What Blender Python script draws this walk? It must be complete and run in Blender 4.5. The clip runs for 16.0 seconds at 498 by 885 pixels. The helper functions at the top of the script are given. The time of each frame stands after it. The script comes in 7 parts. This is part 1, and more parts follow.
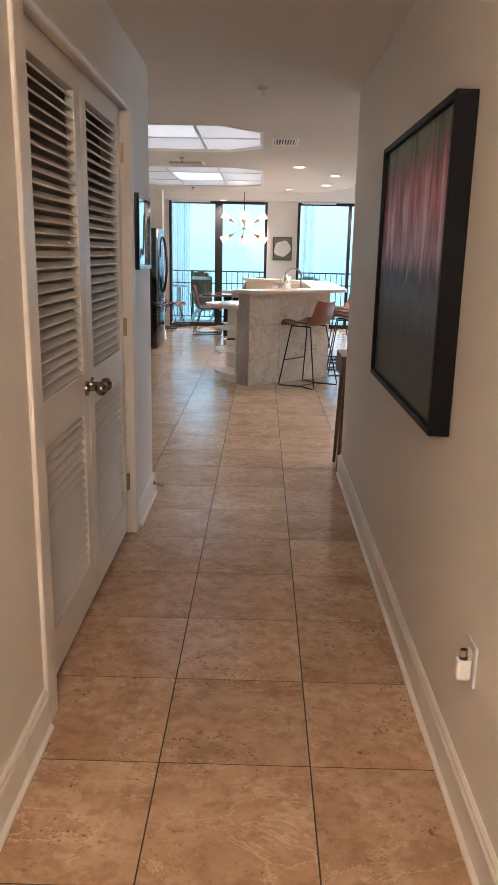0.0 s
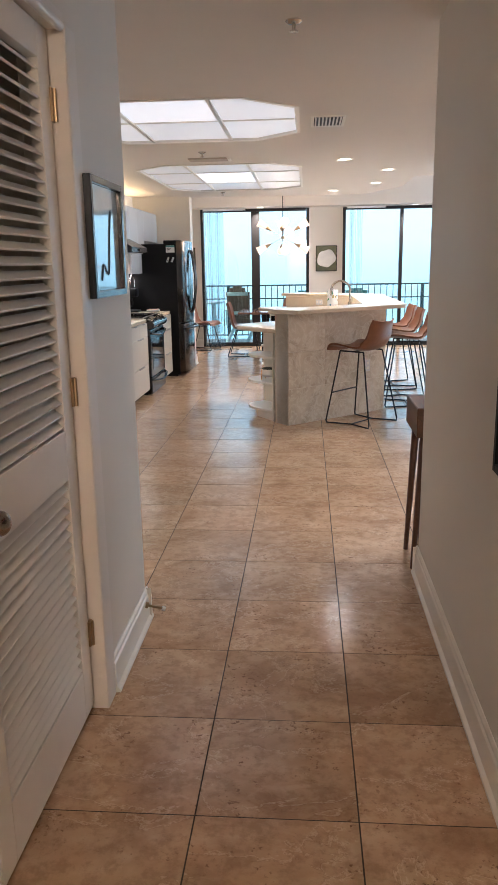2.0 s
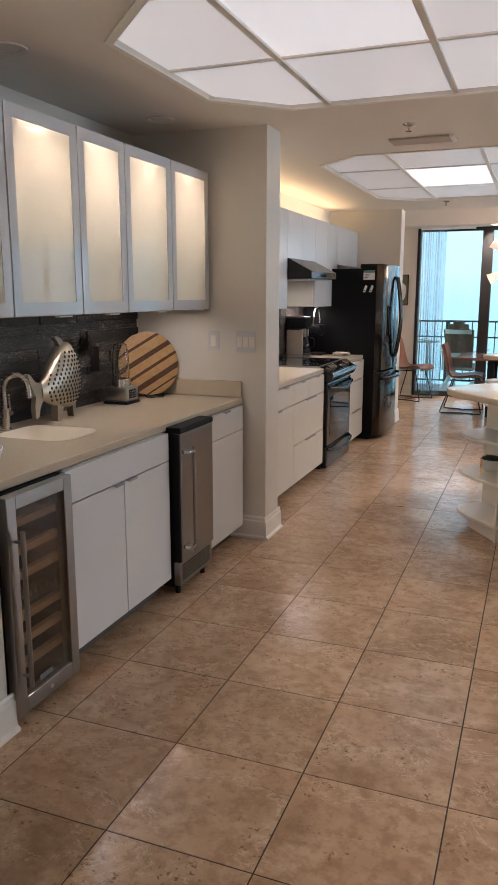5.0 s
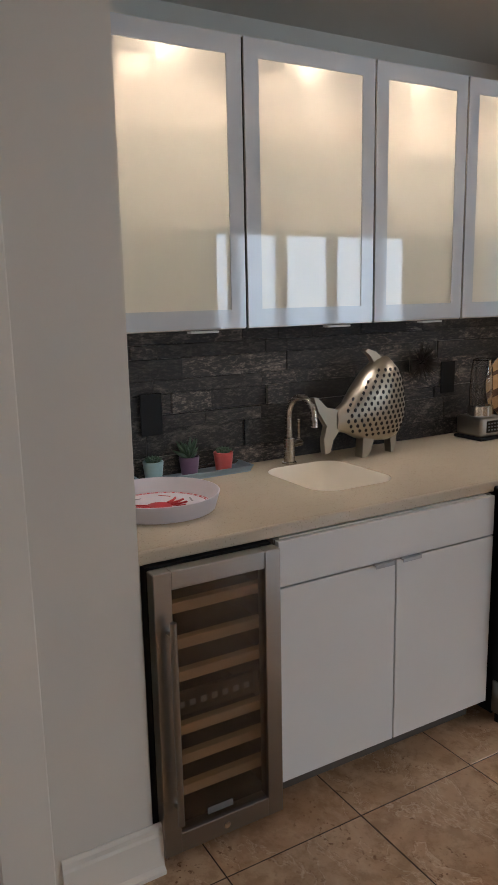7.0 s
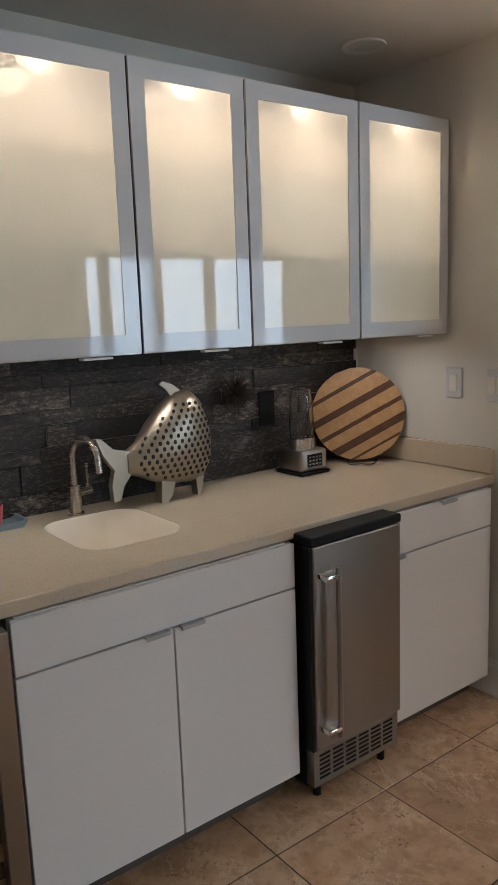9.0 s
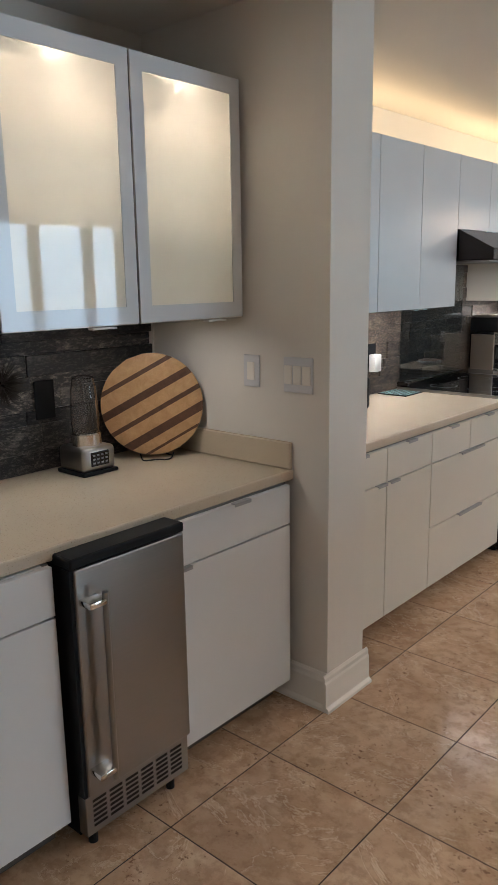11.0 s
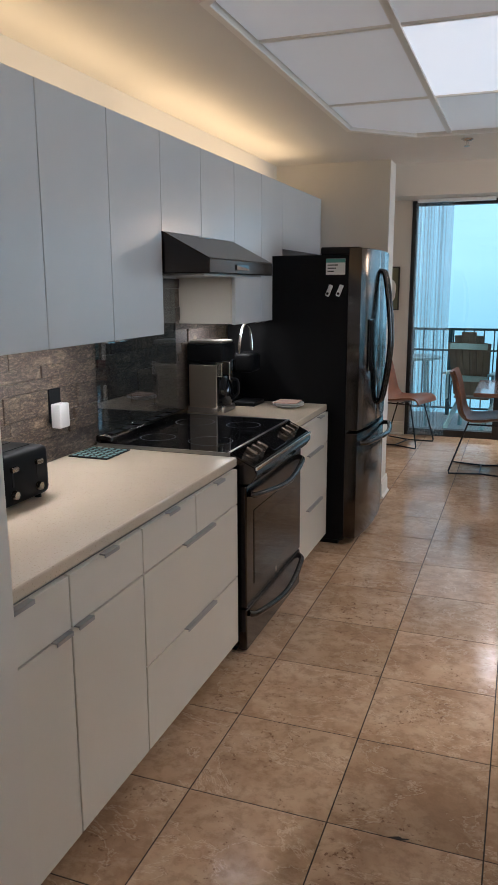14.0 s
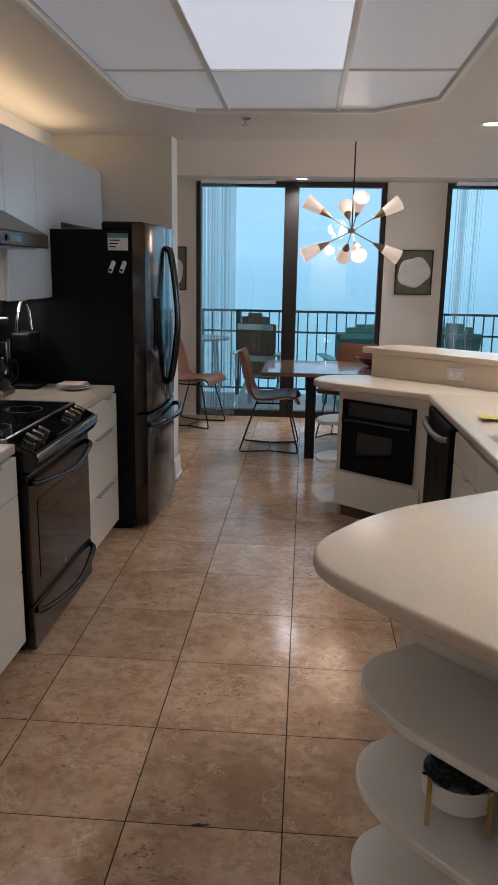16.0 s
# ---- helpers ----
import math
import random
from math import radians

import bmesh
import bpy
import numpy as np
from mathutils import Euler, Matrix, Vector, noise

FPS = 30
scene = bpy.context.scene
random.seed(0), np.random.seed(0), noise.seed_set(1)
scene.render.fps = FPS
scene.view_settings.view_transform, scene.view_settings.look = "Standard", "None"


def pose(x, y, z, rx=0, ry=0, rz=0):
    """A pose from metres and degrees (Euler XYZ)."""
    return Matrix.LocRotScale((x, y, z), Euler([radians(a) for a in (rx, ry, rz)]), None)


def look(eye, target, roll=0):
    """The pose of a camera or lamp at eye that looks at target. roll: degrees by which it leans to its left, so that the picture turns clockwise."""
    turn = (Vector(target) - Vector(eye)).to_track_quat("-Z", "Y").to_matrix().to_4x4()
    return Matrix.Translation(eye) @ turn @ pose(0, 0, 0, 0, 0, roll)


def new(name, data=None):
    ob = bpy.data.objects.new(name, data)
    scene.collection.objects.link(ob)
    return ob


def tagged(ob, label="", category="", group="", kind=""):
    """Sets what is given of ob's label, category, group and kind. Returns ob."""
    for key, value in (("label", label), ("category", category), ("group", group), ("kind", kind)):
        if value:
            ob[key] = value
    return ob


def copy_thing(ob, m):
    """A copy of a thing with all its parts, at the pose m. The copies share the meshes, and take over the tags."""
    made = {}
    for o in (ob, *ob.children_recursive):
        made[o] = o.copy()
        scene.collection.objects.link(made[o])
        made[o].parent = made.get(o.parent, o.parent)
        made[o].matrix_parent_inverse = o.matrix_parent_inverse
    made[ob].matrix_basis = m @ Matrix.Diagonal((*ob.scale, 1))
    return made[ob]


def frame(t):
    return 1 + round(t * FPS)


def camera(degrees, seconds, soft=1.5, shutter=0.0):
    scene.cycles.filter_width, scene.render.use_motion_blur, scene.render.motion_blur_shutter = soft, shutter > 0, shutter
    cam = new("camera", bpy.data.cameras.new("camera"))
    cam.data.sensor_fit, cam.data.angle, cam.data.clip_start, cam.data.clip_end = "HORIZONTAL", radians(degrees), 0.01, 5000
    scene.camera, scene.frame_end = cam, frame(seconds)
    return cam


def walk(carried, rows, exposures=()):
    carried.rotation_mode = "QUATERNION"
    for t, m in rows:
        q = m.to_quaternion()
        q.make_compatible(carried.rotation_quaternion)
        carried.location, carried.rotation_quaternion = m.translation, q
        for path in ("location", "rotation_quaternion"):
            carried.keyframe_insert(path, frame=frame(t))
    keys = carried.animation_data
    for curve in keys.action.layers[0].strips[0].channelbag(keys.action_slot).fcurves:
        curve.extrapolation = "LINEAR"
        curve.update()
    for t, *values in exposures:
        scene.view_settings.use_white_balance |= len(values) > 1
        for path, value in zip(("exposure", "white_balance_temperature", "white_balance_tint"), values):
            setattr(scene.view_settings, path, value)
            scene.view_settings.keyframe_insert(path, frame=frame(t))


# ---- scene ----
cam = camera(37.1, 16.0)
PATH = [
    (0, (0.004, -0.018, 1.515), (-0.021, 1.92, 1.018), 1.2),
    (0.5, (0.027, 0.345, 1.503), (-0.03, 2.277, 0.99), 1.1),
    (1, (0.051, 0.75, 1.503), (-0.05, 2.684, 1.003), 0.6),
    (1.5, (0.084, 1.147, 1.531), (-0.07, 3.082, 1.051), -0.1),
    (2, (0.035, 1.539, 1.515), (-0.118, 3.477, 1.048), -0.9),
    (2.5, (0.016, 1.961, 1.512), (-0.113, 3.902, 1.048), -1.0),
    (3, (-0.008, 2.373, 1.526), (-0.094, 4.316, 1.064), -0.7),
    (3.5, (-0.037, 2.784, 1.513), (-0.11, 4.734, 1.076), -0.3),
    (4, (-0.041, 3.204, 1.499), (-0.198, 5.155, 1.087), 0.0),
    (4.5, (-0.054, 3.605, 1.516), (-0.414, 5.533, 1.126), 0.2),
    (5, (-0.118, 3.998, 1.542), (-0.826, 5.826, 1.149), 0.0),
    (5.2, (-0.140, 4.130, 1.540), (-1.018, 5.886, 1.150), -0.1),
    (7.3, (-0.108, 5.432, 1.553), (-1.828, 6.380, 1.173), -1.3),
    (7.5, (-0.108, 5.514, 1.578), (-1.829, 6.465, 1.210), -1.3),
    (8, (-0.131, 5.683, 1.582), (-1.818, 6.703, 1.247), -1.7),
    (8.2, (-0.139, 5.735, 1.575), (-1.814, 6.797, 1.247), -1.8),
    (10.3, (-0.194, 5.947, 1.542), (-1.572, 7.336, 1.127), -1.7),
    (10.5, (-0.206, 6.011, 1.557), (-1.553, 7.427, 1.136), -1.5),
    (11, (-0.216, 6.206, 1.582), (-1.504, 7.675, 1.154), -0.9),
    (11.5, (-0.278, 6.371, 1.572), (-1.5, 7.9, 1.16), -1.1),
    (12, (-0.401, 6.576, 1.584), (-1.559, 8.152, 1.164), -1.2),
    (12.5, (-0.463, 6.768, 1.567), (-1.576, 8.377, 1.15), -1.0),
    (13, (-0.541, 7.014, 1.579), (-1.555, 8.685, 1.156), -0.6),
    (13.5, (-0.618, 7.211, 1.568), (-1.47, 8.975, 1.165), -0.6),
    (14, (-0.734, 7.367, 1.612), (-1.407, 9.206, 1.203), -0.2),
    (14.5, (-0.751, 7.434, 1.609), (-1.304, 9.309, 1.187), 0.1),
    (15, (-0.762, 7.442, 1.603), (-1.19, 9.346, 1.169), 0.5),
    (15.5, (-0.742, 7.449, 1.599), (-1.035, 9.376, 1.152), 0.7),
    (16, (-0.721, 7.479, 1.582), (-0.861, 9.423, 1.132), 1.0),
]
EXPOSURES = [(0, 0.92, 5650, 12), (1.5, 1.08, 5700, 12), (2.5, 1.1, 5750, 12), (3.5, 0.9, 5850, 13), (5, 0.7, 6000, 14), (7.5, 0.5, 5950, 11), (11, 0.58, 5650, 7), (13, 0.72, 5550, 6), (14.5, -0.02, 5500, 10), (16, -0.12, 5550, 11)]
walk(cam, [(t, look(eye, target, roll)) for t, eye, target, roll in PATH], EXPOSURES)

# ---- light ----
world = bpy.data.worlds.new("world")
scene.world = world
world.use_nodes = True
wn = world.node_tree.nodes
sky = wn.new("ShaderNodeTexSky")
sky.sky_type, sky.sun_disc = "NISHITA", False
sky.sun_elevation, sky.sun_rotation = radians(48), radians(150)
world.node_tree.links.new(sky.outputs[0], wn["Background"].inputs[0])
wn["Background"].inputs[1].default_value = 0.09

sun_data = bpy.data.lights.new("sun", "SUN")
sun_data.energy, sun_data.angle, sun_data.color = 0.6, radians(20), (1, 0.96, 0.9)
sun = new("sun", sun_data)
sun.matrix_world = look((20, -10, 40), (0, 16, 0))

WARM, NEUTRAL, AMBER = (1.0, 0.90, 0.80), (1.0, 0.93, 0.86), (1.0, 0.69, 0.37)


def area_lamp(name, x, y, z, sx, sy, watts, colour, target=None, spread=180):
    data = bpy.data.lights.new(name, "AREA")
    data.shape, data.size, data.size_y = "RECTANGLE", sx, sy
    data.energy, data.color, data.spread = watts, colour, radians(spread)
    ob = new(name, data)
    ob.matrix_world = look((x, y, z), target or (x, y, z - 1))
    return ob


def can_lamp(x, y, z, watts, colour=WARM, size=0.11, spread=135):
    data = bpy.data.lights.new("can_lamp", "AREA")
    data.shape, data.size = "DISK", size
    data.energy, data.color, data.spread = watts, colour, radians(spread)
    ob = new("can_lamp", data)
    ob.location = (x, y, z)
    return ob


# recessed lamps in the ceilings: island, dining soffit, living room at guessed spots
CANS = [(0.41, 9.29), (0.92, 10.22), (0.92, 11.61), (0.40, 12.52)]
SOFFIT_CANS = [(-0.80, 15.4), (1.95, 15.4)]
LIVING_CANS = [(1.45, 6.1), (3.0, 6.1)]
BAR_CANS = [(-2.17, 6.63), (-2.18, 7.95)]
# point lamp added out of view behind the start, warms the hall
hall_data = bpy.data.lights.new("hall_lamp", "POINT")
hall_data.energy, hall_data.color, hall_data.shadow_soft_size = 68, (1.0, 0.78, 0.58), 0.14
new("hall_lamp", hall_data).location = (0.0, -1.35, 2.3)
for cx, cy in CANS:
    can_lamp(cx, cy, 2.493, 11, spread=130)
for cx, cy in LIVING_CANS:
    can_lamp(cx, cy, 2.493, 9)
for cx, cy in SOFFIT_CANS:
    can_lamp(cx, cy, 2.493, 20)
# lamp strips on top of the kitchen cupboards
area_lamp("cupboard_lamp", -2.38, 9.6, 2.275, 0.10, 1.75, 1.9, AMBER, (-2.38, 9.6, 4))
area_lamp("cupboard_lamp", -2.38, 11.6, 2.275, 0.10, 2.1, 3.0, AMBER, (-2.38, 11.6, 4))
# lamp under the hood and under the cupboard beside it
area_lamp("hood_lamp", -2.2, 10.73, 1.655, 0.5, 0.06, 1.6, WARM)
area_lamp("undershelf_lamp", -2.38, 11.5, 1.41, 0.06, 0.3, 2, WARM)
# strip added under the left cupboards to brighten the counter, no fitting built
area_lamp("undershelf_lamp", -2.36, 9.5, 1.408, 0.05, 1.2, 4.5, WARM)
# daylight through the living room's east windows
area_lamp("east_daylight", 6.14, 12.4, 1.24, 3.76, 2.4, 140, (0.78, 0.90, 1.0), (0, 12.4, 1.24))
# lit bulbs of the chandelier
glow_data = bpy.data.lights.new("chandelier_lamp", "POINT")
glow_data.energy, glow_data.color, glow_data.shadow_soft_size = 9, (1.0, 0.70, 0.46), 0.12
new("chandelier_lamp", glow_data).location = (-0.35, 14.1, 2.12)
# lamps added at the bar cabinets' pucks to warm the counter, no fittings built
for py in (6.17, 6.64, 7.08, 7.52, 8.0):
    can_lamp(-2.2, py, 1.447, 0.45, WARM, 0.06, 170)

# ---- materials ----
def node_mat(name):
    m = bpy.data.materials.new(name)
    m.use_nodes = True
    return m, m.node_tree.nodes, m.node_tree.links, m.node_tree.nodes["Principled BSDF"]


def coords(nodes, links, scale=(1, 1, 1), shift=False):
    tc = nodes.new("ShaderNodeTexCoord")
    mp = nodes.new("ShaderNodeMapping")
    mp.inputs["Scale"].default_value = scale
    links.new(tc.outputs["Object"], mp.inputs["Vector"])
    if shift:
        rnd = nodes.new("ShaderNodeObjectInfo") if shift == "object" else nodes.new("ShaderNodeNewGeometry")
        mul = nodes.new("ShaderNodeMath")
        mul.operation, mul.inputs[1].default_value = "MULTIPLY", 37.0
        links.new(rnd.outputs["Random" if shift == "object" else "Random Per Island"], mul.inputs[0])
        add = nodes.new("ShaderNodeVectorMath")
        add.operation = "ADD"
        links.new(mp.outputs[0], add.inputs[0])
        links.new(mul.outputs[0], add.inputs[1])
        return add.outputs[0]
    return mp.outputs[0]


def noise_tex(nodes, links, vec, scale, detail=6, rough=0.6, distort=0.0):
    n = nodes.new("ShaderNodeTexNoise")
    n.inputs["Scale"].default_value, n.inputs["Detail"].default_value = scale, detail
    n.inputs["Roughness"].default_value, n.inputs["Distortion"].default_value = rough, distort
    links.new(vec, n.inputs["Vector"])
    return n.outputs["Fac"]


def ramp(nodes, links, fac, stops):
    r = nodes.new("ShaderNodeValToRGB")
    while len(r.color_ramp.elements) < len(stops):
        r.color_ramp.elements.new(0.5)
    for e, (pos, col) in zip(r.color_ramp.elements, stops):
        e.position = pos
        e.color = (*col, 1) if len(col) == 3 else col
    links.new(fac, r.inputs["Fac"])
    return r.outputs["Color"]


def mix_col(nodes, links, fac, a, b, mode="MIX"):
    m = nodes.new("ShaderNodeMix")
    m.data_type, m.blend_type = "RGBA", mode
    for sock, v in ((m.inputs[0], fac), (m.inputs[6], a), (m.inputs[7], b)):
        if isinstance(v, (int, float)):
            sock.default_value = v
        elif isinstance(v, tuple):
            sock.default_value = (*v, 1)
        else:
            links.new(v, sock)
    return m.outputs[2]


def bump_to(nodes, links, fac, bsdf, strength, distance=0.002):
    b = nodes.new("ShaderNodeBump")
    b.inputs["Strength"].default_value, b.inputs["Distance"].default_value = strength, distance
    links.new(fac, b.inputs["Height"])
    links.new(b.outputs[0], bsdf.inputs["Normal"])


def surface(name, base, rough=0.5, metal=0.0, vary=0.1, scale=3.0, grain=120.0, bump=0.08, stretch=(1, 1, 1), coat=0.0, spec=0.5):
    """A plain material with broad blotches, fine grain, uneven gloss and fine relief."""
    m, n, l, b = node_mat(name)
    v = coords(n, l, stretch)
    broad, fine = noise_tex(n, l, v, scale, 4), noise_tex(n, l, v, grain, 3)
    lo, hi = tuple(c * (1 - vary) for c in base), tuple(min(1, c * (1 + vary)) for c in base)
    c1 = ramp(n, l, broad, [(0.3, lo), (0.7, hi)])
    c2 = mix_col(n, l, 0.12, c1, ramp(n, l, fine, [(0.35, lo), (0.65, hi)]))
    l.new(c2, b.inputs["Base Color"])
    dr = 0.12 if vary > 0.02 else 0.02
    rr = ramp(n, l, broad, [(0.3, (rough * (1 - dr),) * 3), (0.7, (min(1, rough * (1 + dr)),) * 3)])
    l.new(rr, b.inputs["Roughness"])
    b.inputs["Metallic"].default_value = metal
    b.inputs["Coat Weight"].default_value = coat
    b.inputs["Specular IOR Level"].default_value = spec
    if bump:
        bump_to(n, l, fine, b, bump)
    return m


def tile_mat(name, shift):
    """Glazed travertine-look tile: soft clouds, pale drifting veins, clustered dark pits."""
    m, n, l, b = node_mat(name)
    v, flow = coords(n, l, (1, 1, 1), shift), coords(n, l, (1.0, 1.5, 1.0), shift)
    cloud, drift = noise_tex(n, l, v, 3.0, 8, 0.62, 0.5), noise_tex(n, l, flow, 6.5, 8, 0.66, 0.5)
    vein, patch = noise_tex(n, l, flow, 2.2, 7, 0.66, 0.5), noise_tex(n, l, v, 6.0, 4, 0.6, 0.4)
    pit, grain = noise_tex(n, l, v, 62, 3, 0.6), noise_tex(n, l, v, 20, 7, 0.7)
    c = ramp(n, l, cloud, [(0.34, (0.39, 0.236, 0.135)), (0.5, (0.51, 0.336, 0.205)), (0.66, (0.60, 0.418, 0.270))])
    c = mix_col(n, l, ramp(n, l, drift, [(0.50, (0, 0, 0)), (0.66, (0.48,) * 3)]), c, (0.67, 0.49, 0.335))
    c = mix_col(n, l, ramp(n, l, grain, [(0.40, (0.46,) * 3), (0.53, (0, 0, 0))]), c, (0.30, 0.178, 0.10))
    c = mix_col(n, l, ramp(n, l, vein, [(0.490, (0, 0, 0)), (0.499, (0.6,) * 3), (0.506, (0, 0, 0))]), c, (0.74, 0.57, 0.41))
    c = mix_col(n, l, ramp(n, l, vein, [(0.480, (0, 0, 0)), (0.486, (0.5,) * 3), (0.490, (0, 0, 0))]), c, (0.26, 0.14, 0.075))
    spots = mix_col(n, l, 1.0, ramp(n, l, pit, [(0.34, (1, 1, 1)), (0.42, (0, 0, 0))]), ramp(n, l, patch, [(0.50, (0, 0, 0)), (0.62, (0.85,) * 3)]), "MULTIPLY")
    c = mix_col(n, l, spots, c, (0.19, 0.10, 0.055))
    rnd = n.new("ShaderNodeObjectInfo" if shift == "object" else "ShaderNodeNewGeometry")
    tone = ramp(n, l, rnd.outputs["Random" if shift == "object" else "Random Per Island"], [(0, (0.90, 0.90, 0.89)), (1, (1.06, 1.05, 1.05))])
    c = mix_col(n, l, 1.0, c, tone, "MULTIPLY")
    l.new(c, b.inputs["Base Color"])
    l.new(ramp(n, l, grain, [(0.3, (0.22,) * 3), (0.7, (0.15,) * 3)]), b.inputs["Roughness"])
    bump_to(n, l, noise_tex(n, l, v, 7, 3, 0.5), b, 0.07, 0.002)
    b.inputs["Specular IOR Level"].default_value = 0.45
    return m


def slate_mat(name, lo, mid, hi, dark, light):
    m, n, l, b = node_mat(name)
    v = coords(n, l, (1, 0.6, 1.8), "object")
    rel, fine = noise_tex(n, l, v, 11, 12, 0.78, 0.3), noise_tex(n, l, v, 70, 8, 0.75)
    c = mix_col(n, l, 0.5, ramp(n, l, rel, [(0.40, lo), (0.53, mid), (0.63, hi)]), ramp(n, l, fine, [(0.42, lo), (0.52, mid), (0.60, hi)]))
    info = n.new("ShaderNodeObjectInfo")
    shade = ramp(n, l, info.outputs["Random"], [(0, (dark, dark, dark * 1.03)), (0.75, (1.0, 0.98, 0.95)), (1, (light, light * 0.95, light * 0.88))])
    c = mix_col(n, l, 1.0, c, shade, "MULTIPLY")
    l.new(c, b.inputs["Base Color"])
    l.new(ramp(n, l, fine, [(0.3, (0.42,) * 3), (0.7, (0.62,) * 3)]), b.inputs["Roughness"])
    bump_to(n, l, fine, b, 0.8, 0.006)
    return m


def quartz_mat(name, base, fleck):
    m, n, l, b = node_mat(name)
    v = coords(n, l)
    broad, speck = noise_tex(n, l, v, 2.5, 4), noise_tex(n, l, v, 190, 2, 0.5)
    c = ramp(n, l, broad, [(0.3, tuple(x * 0.94 for x in base)), (0.7, base)])
    c = mix_col(n, l, ramp(n, l, speck, [(0.62, (0, 0, 0)), (0.70, (0.7, 0.7, 0.7))]), c, fleck)
    l.new(c, b.inputs["Base Color"])
    b.inputs["Roughness"].default_value = 0.22
    return m


def marble_mat(name):
    m, n, l, b = node_mat(name)
    v = coords(n, l, (1, 1, 1), "object")
    cloud, vein = noise_tex(n, l, v, 2.4, 9, 0.66, 1.5), noise_tex(n, l, v, 5, 9, 0.62, 2.4)
    c = ramp(n, l, cloud, [(0.3, (0.39, 0.31, 0.225)), (0.5, (0.55, 0.465, 0.36)), (0.7, (0.66, 0.58, 0.47))])
    veins = ramp(n, l, vein, [(0.45, (0, 0, 0)), (0.5, (0.6, 0.6, 0.6)), (0.55, (0, 0, 0))])
    c = mix_col(n, l, veins, c, (0.72, 0.67, 0.58))
    l.new(c, b.inputs["Base Color"])
    b.inputs["Roughness"].default_value = 0.33
    bump_to(n, l, cloud, b, 0.1)
    return m


def wood_mat(name, lo, hi, rough=0.4, stretch=(1, 12, 12), scale=2.5, coat=0.0):
    m, n, l, b = node_mat(name)
    v = coords(n, l, stretch)
    g, f = noise_tex(n, l, v, scale, 8, 0.65, 0.6), noise_tex(n, l, v, scale * 9, 4)
    c = mix_col(n, l, 0.25, ramp(n, l, g, [(0.3, lo), (0.7, hi)]), ramp(n, l, f, [(0.3, lo), (0.7, hi)]))
    l.new(c, b.inputs["Base Color"])
    b.inputs["Roughness"].default_value, b.inputs["Coat Weight"].default_value = rough, coat
    bump_to(n, l, f, b, 0.12)
    return m


def steel_mat(name, base, rough=0.3, stretch=(2, 2, 200), metal=1.0):
    m, n, l, b = node_mat(name)
    v = coords(n, l, stretch)
    f = noise_tex(n, l, v, 3, 4, 0.6)
    l.new(ramp(n, l, f, [(0.3, tuple(c * 0.97 for c in base)), (0.7, tuple(min(1, c * 1.02) for c in base))]), b.inputs["Base Color"])
    l.new(ramp(n, l, f, [(0.3, (rough * 0.96,) * 3), (0.7, (rough * 1.04,) * 3)]), b.inputs["Roughness"])
    b.inputs["Metallic"].default_value = metal
    return m


def glass_mat(name, tint=(1, 1, 1), rough=0.0):
    m, n, l, b = node_mat(name)
    b.inputs["Base Color"].default_value = (*tint, 1)
    b.inputs["Roughness"].default_value, b.inputs["Transmission Weight"].default_value, b.inputs["IOR"].default_value = rough, 1.0, 1.45
    return m


def pane_mat(name, tint, gloss=0.1):
    """Thin clear sheet: see-through with mirror gloss that rises at grazing angles."""
    m, n, l, b = node_mat(name)
    t, g, mx, fr = n.new("ShaderNodeBsdfTransparent"), n.new("ShaderNodeBsdfGlossy"), n.new("ShaderNodeMixShader"), n.new("ShaderNodeLayerWeight")
    t.inputs[0].default_value = (*tint, 1)
    g.inputs["Roughness"].default_value = 0.0
    fr.inputs[0].default_value = 0.25
    lift = ramp(n, l, fr.outputs["Facing"], [(0.0, (gloss * 0.4,) * 3), (0.75, (gloss * 1.6,) * 3), (1.0, (0.7,) * 3)])
    for a, c in ((lift, mx.inputs[0]), (t.outputs[0], mx.inputs[1]), (g.outputs[0], mx.inputs[2]), (mx.outputs[0], n["Material Output"].inputs[0])):
        l.new(a, c)
    return m


def frost_mat(name, tint):
    """Milky back-painted glass that lets lamp light through."""
    m, n, l, b = node_mat(name)
    v = coords(n, l)
    c = ramp(n, l, noise_tex(n, l, v, 4, 3), [(0.3, tuple(x * 0.96 for x in tint)), (0.7, tint)])
    rf, mx0 = n.new("ShaderNodeBsdfRefraction"), n.new("ShaderNodeMixShader")
    rf.inputs["Roughness"].default_value, rf.inputs["IOR"].default_value, mx0.inputs[0].default_value = 0.45, 1.05, 0.35
    l.new(c, rf.inputs[0])
    tr, df, mx1 = n.new("ShaderNodeBsdfTranslucent"), n.new("ShaderNodeBsdfDiffuse"), n.new("ShaderNodeMixShader")
    g, mx = n.new("ShaderNodeBsdfGlossy"), n.new("ShaderNodeMixShader")
    g.inputs["Roughness"].default_value, mx.inputs[0].default_value, mx1.inputs[0].default_value = 0.02, 0.06, 0.25
    l.new(c, tr.inputs[0])
    l.new(c, df.inputs[0])
    for a, d in ((tr.outputs[0], mx0.inputs[1]), (rf.outputs[0], mx0.inputs[2]), (mx0.outputs[0], mx1.inputs[1]), (df.outputs[0], mx1.inputs[2]), (mx1.outputs[0], mx.inputs[1]), (g.outputs[0], mx.inputs[2]), (mx.outputs[0], n["Material Output"].inputs[0])):
        l.new(a, d)
    return m


